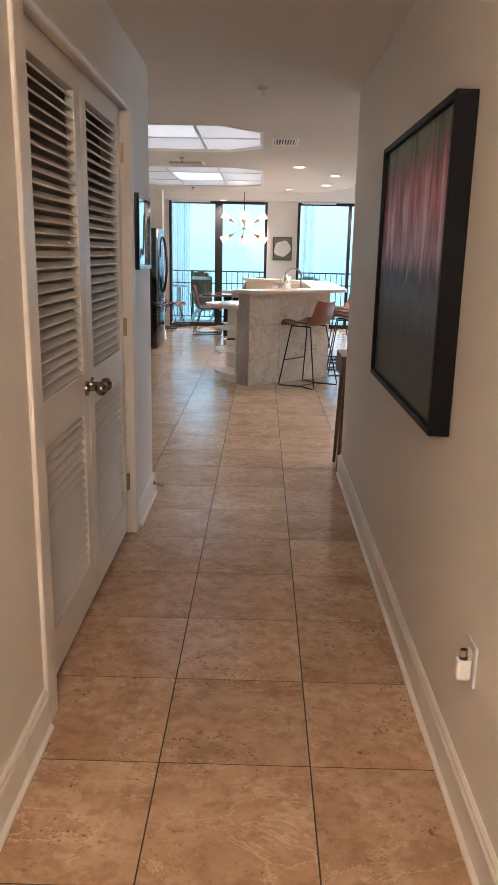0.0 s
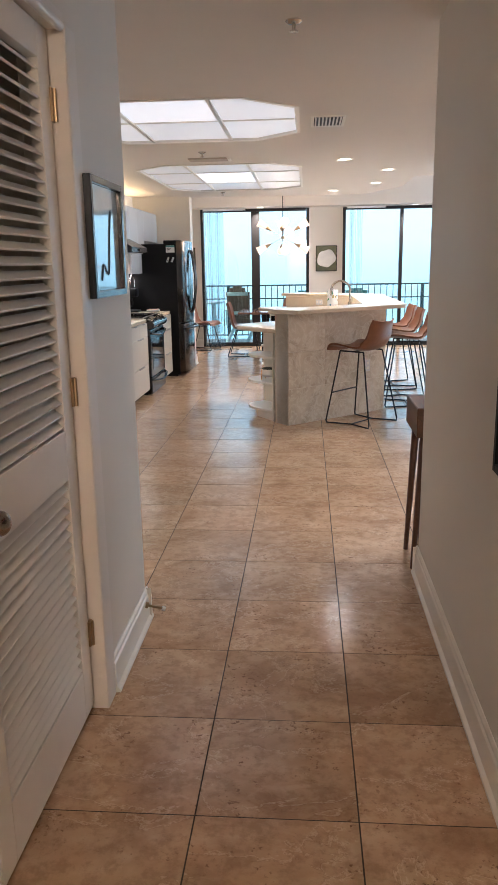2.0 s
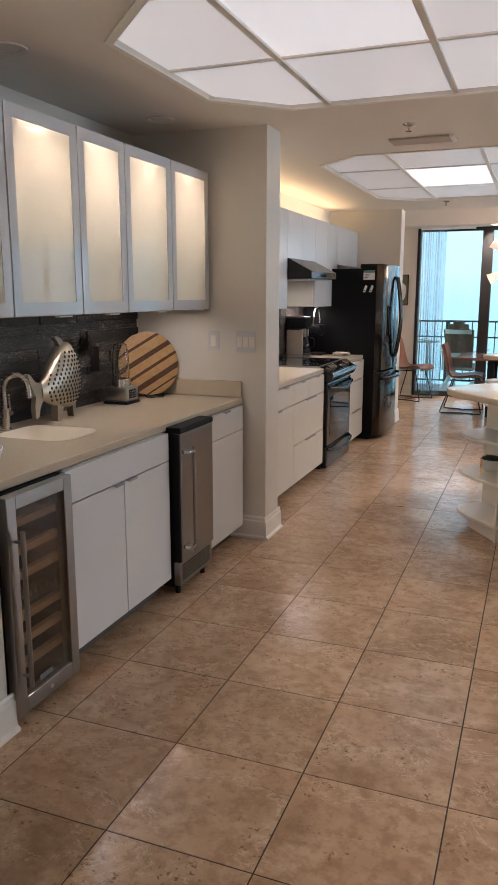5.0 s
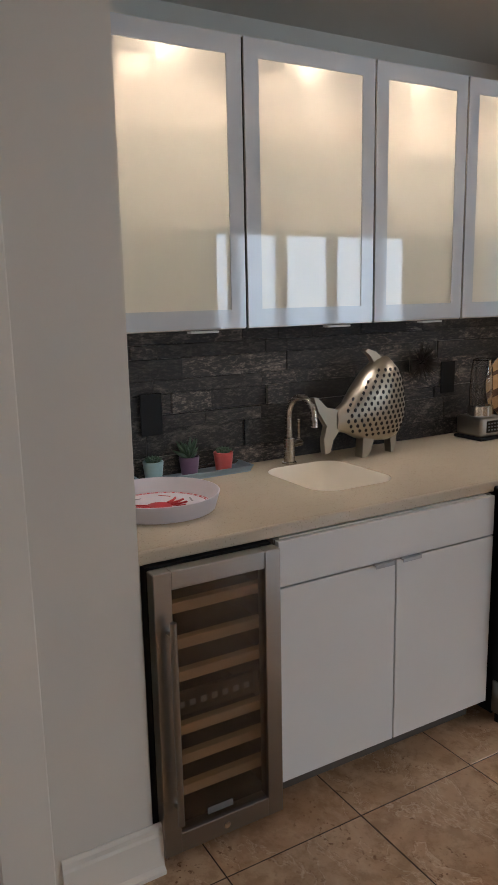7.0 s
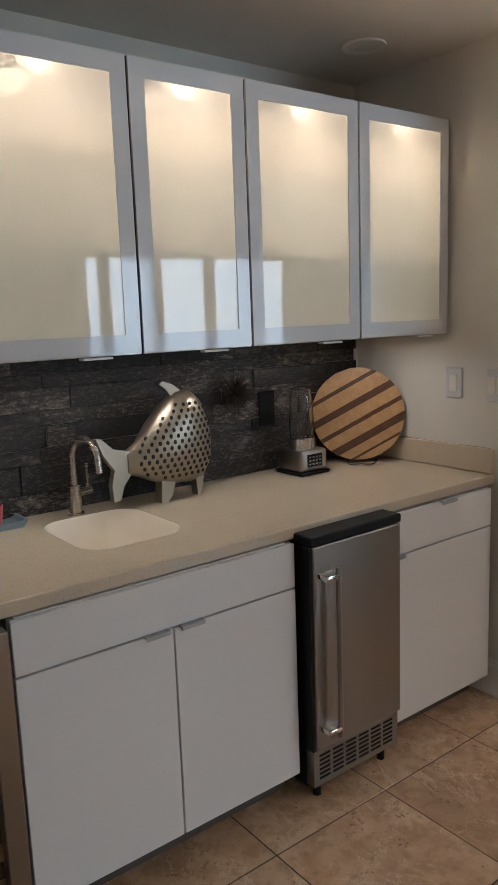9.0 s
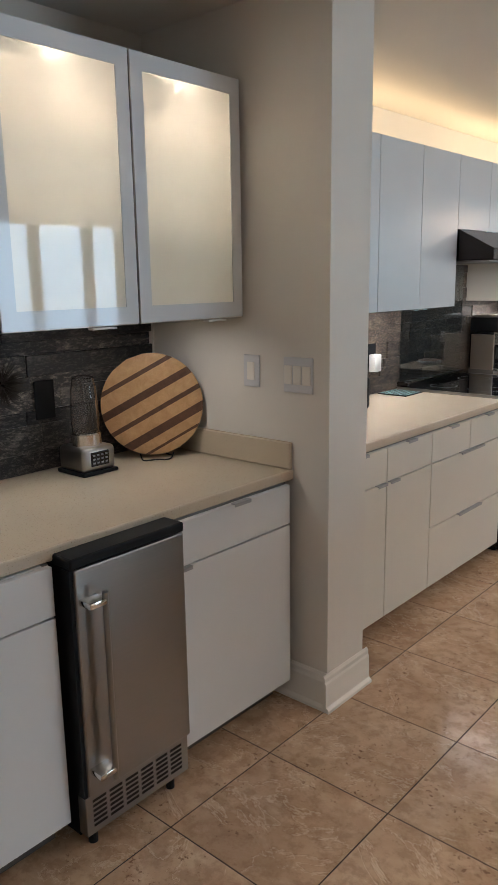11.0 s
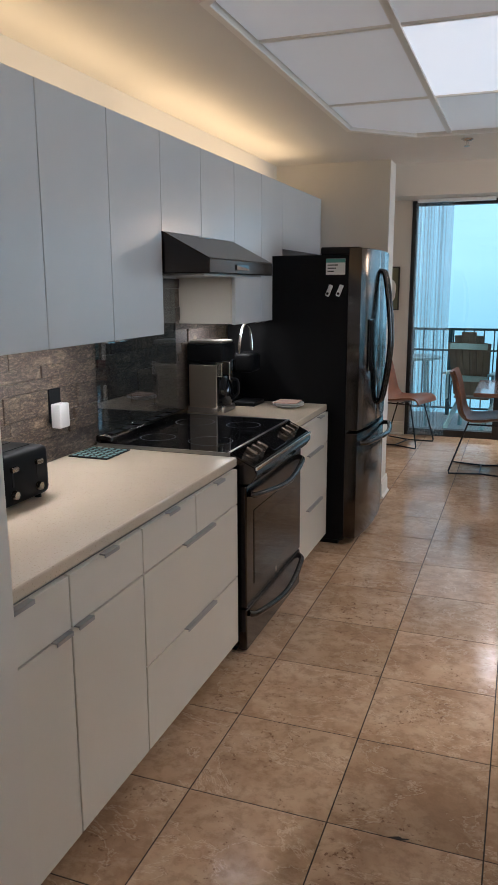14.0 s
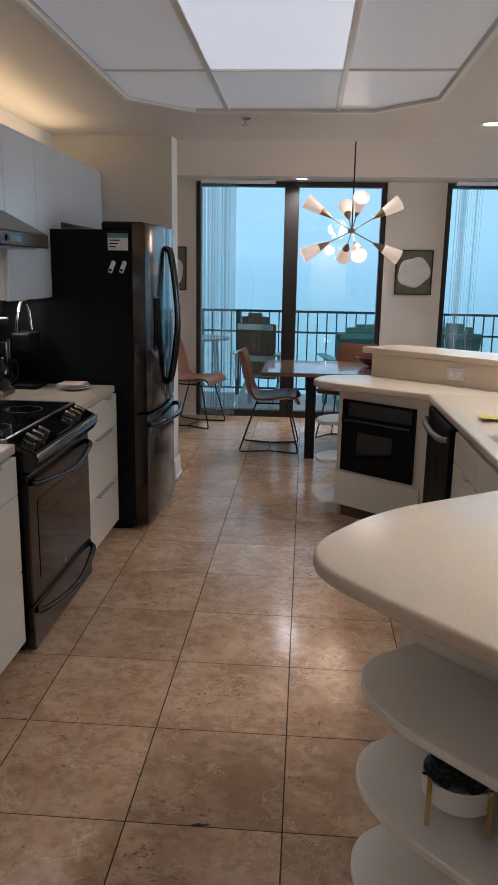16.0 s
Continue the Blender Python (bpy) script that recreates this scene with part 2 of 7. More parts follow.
def sheer_mat(name, tint):
    """Gauzy cloth: mostly see-through, the rest scatters light through."""
    m, n, l, b = node_mat(name)
    t, s, mx = n.new("ShaderNodeBsdfTransparent"), n.new("ShaderNodeBsdfTranslucent"), n.new("ShaderNodeMixShader")
    v = coords(n, l, (1, 1, 0.05))
    l.new(ramp(n, l, noise_tex(n, l, v, 30, 3), [(0.3, tuple(x * 0.8 for x in tint)), (0.7, tint)]), s.inputs[0])
    mx.inputs[0].default_value = 0.22
    for a, c in ((t.outputs[0], mx.inputs[1]), (s.outputs[0], mx.inputs[2]), (mx.outputs[0], n["Material Output"].inputs[0])):
        l.new(a, c)
    return m


def glow_mat(name, colour, strength, vary=0.05):
    m, n, l, b = node_mat(name)
    v = coords(n, l)
    c = ramp(n, l, noise_tex(n, l, v, 1.5, 3), [(0.3, tuple(x * (1 - vary) for x in colour)), (0.7, colour)])
    b.inputs["Base Color"].default_value = (0.8, 0.8, 0.8, 1)
    l.new(c, b.inputs["Emission Color"])
    b.inputs["Emission Strength"].default_value = strength
    b.inputs["Roughness"].default_value = 0.4
    return m


WALL = surface("wall_paint", (0.72, 0.675, 0.605), 0.62, 0, 0.03, 1.2, 220, 0.05)
CEIL = surface("ceiling_paint", (0.72, 0.675, 0.61), 0.8, 0, 0.03, 1.0, 180, 0.06)
TRIM = surface("trim_paint", (0.80, 0.755, 0.68), 0.38, 0, 0.03, 3, 160, 0.03)
DOORW = surface("door_paint", (0.74, 0.69, 0.63), 0.4, 0, 0.04, 3, 160, 0.04)
TILE, TILE_FAR = tile_mat("floor_tile", "object"), tile_mat("floor_tile_far", "island")
GROUT = surface("grout", (0.040, 0.028, 0.02), 0.9, 0, 0.15, 8, 200, 0.2)
SLATE = slate_mat("dark_slate", (0.005, 0.0049, 0.005), (0.015, 0.014, 0.0138), (0.20, 0.175, 0.15), 0.35, 2.4)
SLATE_K = slate_mat("brown_slate", (0.028, 0.021, 0.016), (0.095, 0.07, 0.052), (0.34, 0.26, 0.19), 0.78, 1.25)
QUARTZ = quartz_mat("beige_quartz", (0.61, 0.51, 0.375), (0.36, 0.28, 0.19))
CREAM_TOP = quartz_mat("cream_quartz", (0.69, 0.575, 0.435), (0.46, 0.36, 0.25))
MARBLE = marble_mat("stone_cladding")
CABW = surface("white_laminate", (0.74, 0.735, 0.72), 0.28, 0, 0.02, 2, 140, 0.0)
CABC = surface("cream_laminate", (0.72, 0.68, 0.60), 0.3, 0, 0.02, 2, 140, 0.0)
CABG = surface("pale_grey_laminate", (0.66, 0.67, 0.675), 0.22, 0, 0.02, 2, 140, 0.0)
FRAMEW = surface("white_glass_border", (0.66, 0.68, 0.70), 0.06, 0, 0.02, 2, 140, 0.0)
# carcass coloured dark so the gaps between cabinet fronts look shaded
CARCASS_SHADE = surface("carcass_gap_shade", (0.22, 0.21, 0.20), 0.6, 0, 0.05)
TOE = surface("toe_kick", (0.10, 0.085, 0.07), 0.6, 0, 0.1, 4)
STEEL = steel_mat("brushed_steel", (0.32, 0.30, 0.275), 0.31)
CHROME = steel_mat("chrome", (0.75, 0.74, 0.72), 0.12)
NICKEL = steel_mat("brushed_nickel", (0.45, 0.40, 0.34), 0.27)
BLACKSTEEL = steel_mat("black_steel", (0.078, 0.069, 0.064), 0.16)
BLACK = surface("black_enamel", (0.006, 0.006, 0.0065), 0.5, 0, 0.2, 4, 200, 0.02, spec=0.12)
BLACKMAT = surface("black_plastic", (0.009, 0.009, 0.0095), 0.5, 0, 0.2, 4, 200, 0.06, spec=0.15)
DARKGLASS = surface("dark_glass", (0.008, 0.008, 0.009), 0.04, 0, 0.1, 4, 200, 0.0)
BRONZE = surface("dark_bronze_frame", (0.022, 0.018, 0.016), 0.4, 0.3, 0.15, 4, 200, 0.03)
BRASS = steel_mat("aged_brass", (0.42, 0.31, 0.19), 0.32)
GOLD = steel_mat("gold", (0.75, 0.52, 0.22), 0.2)
LEATHER = surface("tan_leather", (0.185, 0.072, 0.034), 0.36, 0, 0.25, 7, 260, 0.22)
WIRE = surface("black_wire", (0.015, 0.015, 0.017), 0.38, 0.6, 0.15, 6)
WALNUT = wood_mat("walnut", (0.065, 0.026, 0.014), (0.15, 0.062, 0.03), 0.45, (12, 1.2, 12), 2.5, 0.0)
TABLEW = wood_mat("table_wood", (0.13, 0.06, 0.04), (0.24, 0.12, 0.08), 0.18, (1.2, 12, 12), 2.5, 0.5)
PALEWOOD = wood_mat("pale_shelf_wood", (0.36, 0.24, 0.13), (0.52, 0.37, 0.22), 0.5, (12, 1.2, 12))
DARKWOOD = wood_mat("dark_stripe", (0.06, 0.025, 0.012), (0.13, 0.055, 0.025), 0.4)
BOARDW = wood_mat("board_wood", (0.40, 0.22, 0.09), (0.58, 0.36, 0.17), 0.42)
WHITEPL = surface("white_plastic", (0.78, 0.77, 0.75), 0.35, 0, 0.02, 4, 150, 0.0)
SOFA = surface("ivory_fabric", (0.70, 0.66, 0.60), 0.9, 0, 0.06, 5, 350, 0.4)
SAGE = surface("sage_fabric", (0.17, 0.22, 0.21), 0.85, 0, 0.1, 6, 350, 0.3)
CURTAIN = surface("grey_sheer", (0.36, 0.43, 0.46), 0.8, 0, 0.1, 6, 260, 0.1)
TEAL = surface("teal_paint", (0.07, 0.23, 0.23), 0.5, 0, 0.12, 6, 120, 0.1)
TEALRAIL = surface("dark_teal_rail", (0.03, 0.075, 0.085), 0.45, 0.2, 0.1, 6)
GREYWOOD = wood_mat("weathered_wood", (0.13, 0.10, 0.075), (0.22, 0.18, 0.135), 0.7, (12, 12, 1.2))
PALEBLUE = surface("pale_blue_paint", (0.38, 0.55, 0.56), 0.5, 0, 0.06, 6, 120, 0.1)
CONCRETE = surface("balcony_concrete", (0.42, 0.43, 0.42), 0.75, 0, 0.08, 2, 90, 0.2)
GLASS = pane_mat("window_glass", (0.90, 0.96, 0.97), 0.11)
SHEET = pane_mat("clear_sheet", (0.80, 0.83, 0.84), 0.14)
SPLASH = pane_mat("splash_sheet", (0.80, 0.84, 0.86), 0.20)
HOODSTEEL = steel_mat("hood_steel", (0.05, 0.044, 0.041), 0.2)
PLATE = surface("switch_plate", (0.64, 0.63, 0.63), 0.35, 0, 0.02, 4, 150, 0.0)
GLOSSBLACK = surface("gloss_black", (0.008, 0.008, 0.009), 0.12, 0, 0.1, 4, 200, 0.0)
KNOB = steel_mat("knob_metal", (0.34, 0.30, 0.26), 0.24)
SMOKED = pane_mat("smoked_glass", (0.86, 0.82, 0.78), 0.12)
JAR = glass_mat("jar_glass", (0.95, 0.95, 0.95))
FROST = frost_mat("frosted_pane", (0.90, 0.855, 0.79))
PULL = surface("satin_pull", (0.40, 0.40, 0.41), 0.32, 0.6, 0.03, 4, 150, 0.0)
PANEL_LIT = glow_mat("diffuser_lit", (0.98, 0.96, 0.95), 0.34, 0.08)
PANEL_LIT_FAR = glow_mat("diffuser_lit_far", (0.98, 0.96, 0.97), 0.52, 0.08)
PANEL_A = glow_mat("diffuser_even", (0.98, 0.96, 0.95), 0.225, 0.10)
PANEL_DIM = glow_mat("diffuser_dim", (0.98, 0.96, 0.97), 0.11, 0.10)
LAMP_DISC = glow_mat("lamp_disc", (1.0, 0.86, 0.66), 6.0)
SHADE = glow_mat("milk_glass_shade", (1.0, 0.64, 0.42), 0.5)
BULB = glow_mat("bulb", (1.0, 0.80, 0.58), 3.0)

# ---- building helpers ----
ORIGIN = {}


def box(bm, x0, x1, y0, y1, z0, z1, bevel=0.0, seg=1):
    vs = [bm.verts.new((x, y, z)) for x in (x0, x1) for y in (y0, y1) for z in (z0, z1)]
    fs = [bm.faces.new([vs[i] for i in q]) for q in ((0, 1, 3, 2), (4, 6, 7, 5), (0, 4, 5, 1), (2, 3, 7, 6), (0, 2, 6, 4), (1, 5, 7, 3))]
    if bevel:
        es = list({e for f in fs for e in f.edges})
        bmesh.ops.bevel(bm, geom=es, offset=bevel, segments=seg, affect="EDGES", profile=0.5)
    return bm


def prism(bm, poly, z0, z1, bevel=0.0, seg=2):
    lo, hi = [bm.verts.new((x, y, z0)) for x, y in poly], [bm.verts.new((x, y, z1)) for x, y in poly]
    n = len(poly)
    fs = [bm.faces.new(lo[::-1]), bm.faces.new(hi)]
    for i in range(n):
        bm.faces.new((lo[i], lo[(i + 1) % n], hi[(i + 1) % n], hi[i]))
    bmesh.ops.recalc_face_normals(bm, faces=bm.faces)
    if bevel:
        bmesh.ops.bevel(bm, geom=list({e for f in fs for e in f.edges}), offset=bevel, segments=seg, affect="EDGES", profile=0.5)
    return bm


def cyl(bm, p0, p1, r0, r1=None, seg=16, caps=True):
    r1 = r0 if r1 is None else r1
    p0, p1 = Vector(p0), Vector(p1)
    m = Matrix.Translation((p0 + p1) / 2) @ (p1 - p0).to_track_quat("Z", "Y").to_matrix().to_4x4()
    bmesh.ops.create_cone(bm, cap_ends=caps, segments=seg, radius1=r0, radius2=r1, depth=(p1 - p0).length, matrix=m)
    return bm


def ball(bm, p, r, scale=(1, 1, 1), u=16, v=10):
    bmesh.ops.create_uvsphere(bm, u_segments=u, v_segments=v, radius=r, matrix=Matrix.Translation(p) @ Matrix.Diagonal((*scale, 1)))
    return bm


def lathe(bm, profile, centre=(0, 0, 0), seg=24):
    """Turns a profile of (radius, height) round the upright through centre."""
    rings = []
    for r, h in profile:
        rings.append([bm.verts.new((centre[0] + r * math.cos(a), centre[1] + r * math.sin(a), centre[2] + h)) for a in (2 * math.pi * i / seg for i in range(seg))])
    for a, b in zip(rings, rings[1:]):
        for i in range(seg):
            bm.faces.new((a[i], a[(i + 1) % seg], b[(i + 1) % seg], b[i]))
    bmesh.ops.remove_doubles(bm, verts=bm.verts, dist=1e-5)
    return bm


def smooth_path(points, steps=6):
    """Catmull-Rom line through the points."""
    p = [Vector(q) for q in points]
    p = [p[0] * 2 - p[1]] + p + [p[-1] * 2 - p[-2]]
    out = []
    for i in range(1, len(p) - 2):
        for k in range(steps):
            t = k / steps
            a, b, c, d = p[i - 1], p[i], p[i + 1], p[i + 2]
            out.append(0.5 * (2 * b + (c - a) * t + (2 * a - 5 * b + 4 * c - d) * t * t + (3 * b - a - 3 * c + d) * t ** 3))
    return out + [p[-2]]


def tube(bm, points, r, seg=8, closed=False):
    pts = [Vector(q) for q in points]
    rings, up = [], Vector((0.13, 0.31, 0.94))
    for i, q in enumerate(pts):
        a = pts[i - 1] if (i or closed) else q
        b = pts[(i + 1) % len(pts)] if (i < len(pts) - 1 or closed) else q
        d = (b - a).normalized()
        u = d.cross(up).normalized()
        w = d.cross(u)
        rings.append([bm.verts.new(q + (u * math.cos(k) + w * math.sin(k)) * r) for k in (2 * math.pi * j / seg for j in range(seg))])
    pairs = list(zip(rings, rings[1:])) + ([(rings[-1], rings[0])] if closed else [])
    for a, b in pairs:
        for j in range(seg):
            bm.faces.new((a[j], a[(j + 1) % seg], b[(j + 1) % seg], b[j]))
    if not closed:
        bm.faces.new(rings[0][::-1])
        bm.faces.new(rings[-1])
    bmesh.ops.recalc_face_normals(bm, faces=bm.faces)
    return bm


def mesh_of(name, bm, material, smooth=False):
    me = bpy.data.meshes.new(name)
    bm.to_mesh(me)
    bm.free()
    me.materials.append(material)
    if smooth:
        me.polygons.foreach_set("use_smooth", [True] * len(me.polygons))
        me.set_sharp_from_angle(angle=radians(38))
    return me


def thing(name, label, category, at=(0, 0, 0), group=""):
    ob = new(name)
    ob.location = at
    ORIGIN[ob] = Vector(at)
    return tagged(ob, label, category, group)


def part(name, bm, material, parent, label="", smooth=False):
    """One mesh under a thing or part; bm is in the world's metres."""
    o = ORIGIN[parent]
    bmesh.ops.translate(bm, verts=bm.verts, vec=-o)
    ob = new(name, mesh_of(name, bm, material, smooth))
    ob.parent = parent
    ORIGIN[ob] = o
    return tagged(ob, label)


def single(name, bm, material, label, category, smooth=False, group=""):
    return tagged(new(name, mesh_of(name, bm, material, smooth)), label, category, group)


def structure(name, bm, material, label, smooth=False):
    ob = tagged(new(name, mesh_of(name, bm, material, smooth)), label, "", "", "structure")
    ORIGIN[ob] = Vector((0, 0, 0))
    return ob


def B(*a, **k):
    return box(bmesh.new(), *a, **k)


# ---- the shell ----
CZ, TRAY = 2.50, 2.95
WT = 0.12

def wall(name, x0, x1, y0, y1, z0=0.0, z1=CZ, label="off-white painted plaster wall"):
    return structure(name, B(x0, x1, y0, y1, z0, z1), WALL, label)


wall("wall_hall_right", 0.59, 0.71, -2.0, 5.03)
wall("wall_hall_left_near", -0.80, -0.665, -2.0, 2.14)
wall("wall_hall_left_far", -0.80, -0.665, 3.86, 4.50)
wall("wall_hall_left_lintel", -0.80, -0.665, 2.14, 3.86, 2.19, CZ)
wall("wall_hall_back", -0.80, 0.71, -2.12, -2.0)
wall("wall_closet_back", -1.50, -1.40, 2.0, 4.38)
wall("wall_closet_side", -1.50, -0.80, 1.9, 2.0)
wall("wall_entry_north", -1.90, -0.80, 4.38, 4.50)
wall("wall_entry_west", -1.90, -1.785, 5.60, 5.93)
wall("wall_entry_lintel", -1.90, -1.785, 4.50, 5.60, 2.08, CZ)
wall("wall_niche_south", -2.55, -1.90, 5.81, 5.93)
wall("wall_west_bar", -2.67, -2.55, 5.81, 8.28)
wall("wall_pillar", -2.67, -1.665, 8.28, 8.52, label="off-white painted wall end between bar and kitchen")
wall("wall_west_kitchen", -2.67, -2.55, 8.52, 12.955)
wall("wall_stub", -2.67, -1.695, 12.955, 13.18, label="off-white painted wall end beside the refrigerator")
wall("wall_west_dining", -2.67, -2.55, 13.18, 15.6, 0, TRAY)
wall("wall_living_south", 0.71, 6.1, 4.91, 5.03)
EAST0, EAST1 = 10.5, 14.3
wall("wall_living_east_1", 6.0, 6.12, 5.03, EAST0, 0, TRAY)
wall("wall_living_east_2", 6.0, 6.12, EAST1, 15.6, 0, TRAY)
wall("wall_living_east_lintel", 6.0, 6.12, EAST0, EAST1, 2.5, TRAY)
ef = bmesh.new()
for q in ((EAST0 + 0.002, EAST0 + 0.06, 0, 2.498), (EAST1 - 0.06, EAST1 - 0.002, 0, 2.498), (EAST0 + 0.06, EAST1 - 0.06, 0, 0.07), (EAST0 + 0.06, EAST1 - 0.06, 2.44, 2.498)):
    box(ef, 5.985, 6.08, *q)
for y in (10.85, 11.72, 12.69, 13.67):
    box(ef, 5.985, 6.08, y - 0.08, y + 0.08, 0.07, 2.44)
structure("window_east", ef, BRONZE, "dark bronze balcony door frame in the living room")

# window wall with its openings
WINDOWS = [(-1.91, 0.085), (0.69, 2.87), (3.50, 5.60)]
WY = 15.6
edges = [-2.67] + [e for w in WINDOWS for e in w] + [6.12]
for i in range(0, len(edges), 2):
    wall("wall_window_pier_%d" % (i // 2 + 1), edges[i], edges[i + 1], WY, WY + 0.16, 0, TRAY)
for i, (a, b) in enumerate(WINDOWS):
    wall("wall_window_lintel_%d" % (i + 1), a, b, WY, WY + 0.16, 2.50, TRAY)

# soffit along the windows, low kitchen ceiling, raised tray ceiling
structure("soffit", B(-2.55, 6.0, 15.2, WY, 2.50, TRAY), CEIL, "painted soffit above the balcony doors")
LOW = [(-2.67, -2.12), (6.12, -2.12), (6.12, 7.2), (2.1, 7.2), (1.31, 8.85), (1.31, 12.15), (0.85, 13.18), (-2.67, 13.18)]
# the two light wells: octagons cut out of the low ceiling
WELLS = [(-1.745, -0.037, 6.39, 7.98, 0.335), (-1.745, -0.037, 9.43, 12.17, 0.335)]


def octagon(x0, x1, y0, y1, c):
    return [(x0 + c, y0), (x1 - c, y0), (x1, y0 + c), (x1, y1 - c), (x1 - c, y1), (x0 + c, y1), (x0, y1 - c), (x0, y0 + c)]


def ceiling_with_wells():
    """Low ceiling sheet with thickness; the wells are real holes with upright sides."""
    bm = bmesh.new()
    def ring(poly):
        vs = [bm.verts.new((x, y, CZ)) for x, y in poly]
        return [bm.edges.new((vs[i], vs[(i + 1) % len(vs)])) for i in range(len(vs))]
    es = ring(LOW)
    for w in WELLS:
        es += ring(octagon(*w))
    bmesh.ops.triangle_fill(bm, use_beauty=True, use_dissolve=False, edges=es)
    inside = []
    for f in bm.faces:
        c = f.calc_center_median()
        for x0, x1, y0, y1, k in WELLS:
            if x0 < c.x < x1 and y0 < c.y < y1 and all(abs(v.co.x - (x0 + x1) / 2) < (x1 - x0) / 2 + 1e-4 and abs(v.co.y - (y0 + y1) / 2) < (y1 - y0) / 2 + 1e-4 for v in f.verts):
                inside.append(f)
                break
    bmesh.ops.delete(bm, geom=inside, context="FACES_ONLY")
    up = bmesh.ops.extrude_face_region(bm, geom=list(bm.faces))
    bmesh.ops.translate(bm, verts=[v for v in up["geom"] if isinstance(v, bmesh.types.BMVert)], vec=(0, 0, 0.12))
    bmesh.ops.recalc_face_normals(bm, faces=bm.faces)
    return bm


structure("ceiling_low", ceiling_with_wells(), CEIL, "low painted ceiling with octagonal light wells")
structure("ceiling_tray", B(-2.67, 6.12, 7.0, WY + 0.2, TRAY, TRAY + 0.1), CEIL, "raised painted tray ceiling over dining and living")
tb = bmesh.new()
for (ax, ay), (bx, by) in zip(LOW[2:], LOW[3:]):
    d = Vector((bx - ax, by - ay, 0)).normalized()
    nrm = Vector((d.y, -d.x, 0)) * 0.05
    prism(tb, [(ax, ay), (bx, by), (bx - nrm.x, by - nrm.y), (ax - nrm.x, ay - nrm.y)], CZ + 0.12, TRAY)
structure("tray_riser", tb, CEIL, "painted upright edge of the tray ceiling")

# ---- light wells: diffusers in a white grid ----
def light_well(w, xs, ys, lit, rest, bright):
    x0, x1, y0, y1, c = w
    t = thing("ceiling_light", "large octagonal recessed ceiling light with milky diffuser panels", "ceiling light", ((x0 + x1) / 2, (y0 + y1) / 2, CZ))
    xs, ys = [x0] + xs + [x1], [y0] + ys + [y1]
    octa = octagon(*w)
    zp = CZ + 0.014
    part("housing", prism(bmesh.new(), octagon(x0 - 0.02, x1 + 0.02, y0 - 0.02, y1 + 0.02, c), CZ + 0.125, CZ + 0.15), TRIM, t)
    for i in range(len(xs) - 1):
        for j in range(len(ys) - 1):
            bm = bmesh.new()
            prism(bm, octa, zp, zp + 0.006)
            for co, no in (((xs[i] + 0.012, 0, 0), (-1, 0, 0)), ((xs[i + 1] - 0.012, 0, 0), (1, 0, 0)), ((0, ys[j] + 0.012, 0), (0, -1, 0)), ((0, ys[j + 1] - 0.012, 0), (0, 1, 0))):
                r = bmesh.ops.bisect_plane(bm, geom=bm.verts[:] + bm.edges[:] + bm.faces[:], plane_co=co, plane_no=no, clear_outer=True)
                bmesh.ops.holes_fill(bm, edges=bm.edges)
            part("diffuser", bm, bright if (i, j) in lit else rest, t)
    for x in xs[1:-1]:
        part("grid_bar", B(x - 0.014, x + 0.014, y0 + 0.004, y1 - 0.004, zp - 0.012, zp + 0.004), TRIM, t)
    for k, y in enumerate(ys[1:-1]):
        for i in range(len(xs) - 1):
            part("grid_bar", B(xs[i] + 0.016, xs[i + 1] - 0.016, y - 0.010, y + 0.010, zp - 0.008, zp + 0.004), TRIM, t)
    rim = bmesh.new()
    inner, outer = octagon(x0 + 0.004, x1 - 0.004, y0 + 0.004, y1 - 0.004, c), octagon(x0 - 0.022, x1 + 0.022, y0 - 0.022, y1 + 0.022, c)
    for i in range(8):
        j = (i + 1) % 8
        prism(rim, [outer[i], outer[j], inner[j], inner[i]], CZ - 0.008, CZ - 0.0005)
    part("rim", rim, TRIM, t)
    return t


light_well(WELLS[0], [-1.22, -0.58], [7.19], {(1, 0)}, PANEL_A, PANEL_LIT)
light_well(WELLS[1], [-1.22, -0.57], [10.22, 11.295], {(1, 1)}, PANEL_DIM, PANEL_LIT_FAR)

# ---- baseboards ----
def baseboard(name, p, q, side, h=0.145):
    """Run of moulded skirting from p to q; side is the unit vector into the room."""
    (ax, ay), (bx, by) = p, q
    bm = bmesh.new()
    prof = [(0, 0), (0.028, 0), (0.028, 0.012), (0.016, 0.022), (0.014, 0.112), (0.009, 0.120), (0.010, 0.135), (0.004, h), (0, h)]
    rows = [[bm.verts.new((x + side[0] * d, y + side[1] * d, z)) for d, z in prof] for x, y in ((ax, ay), (bx, by))]
    for i in range(len(prof)):
        j = (i + 1) % len(prof)
        bm.faces.new((rows[0][i], rows[0][j], rows[1][j], rows[1][i]))
    bm.faces.new(rows[0][::-1])
    bm.faces.new(rows[1])
    bmesh.ops.recalc_face_normals(bm, faces=bm.faces)
    return structure(name, bm, TRIM, "white painted moulded baseboard")


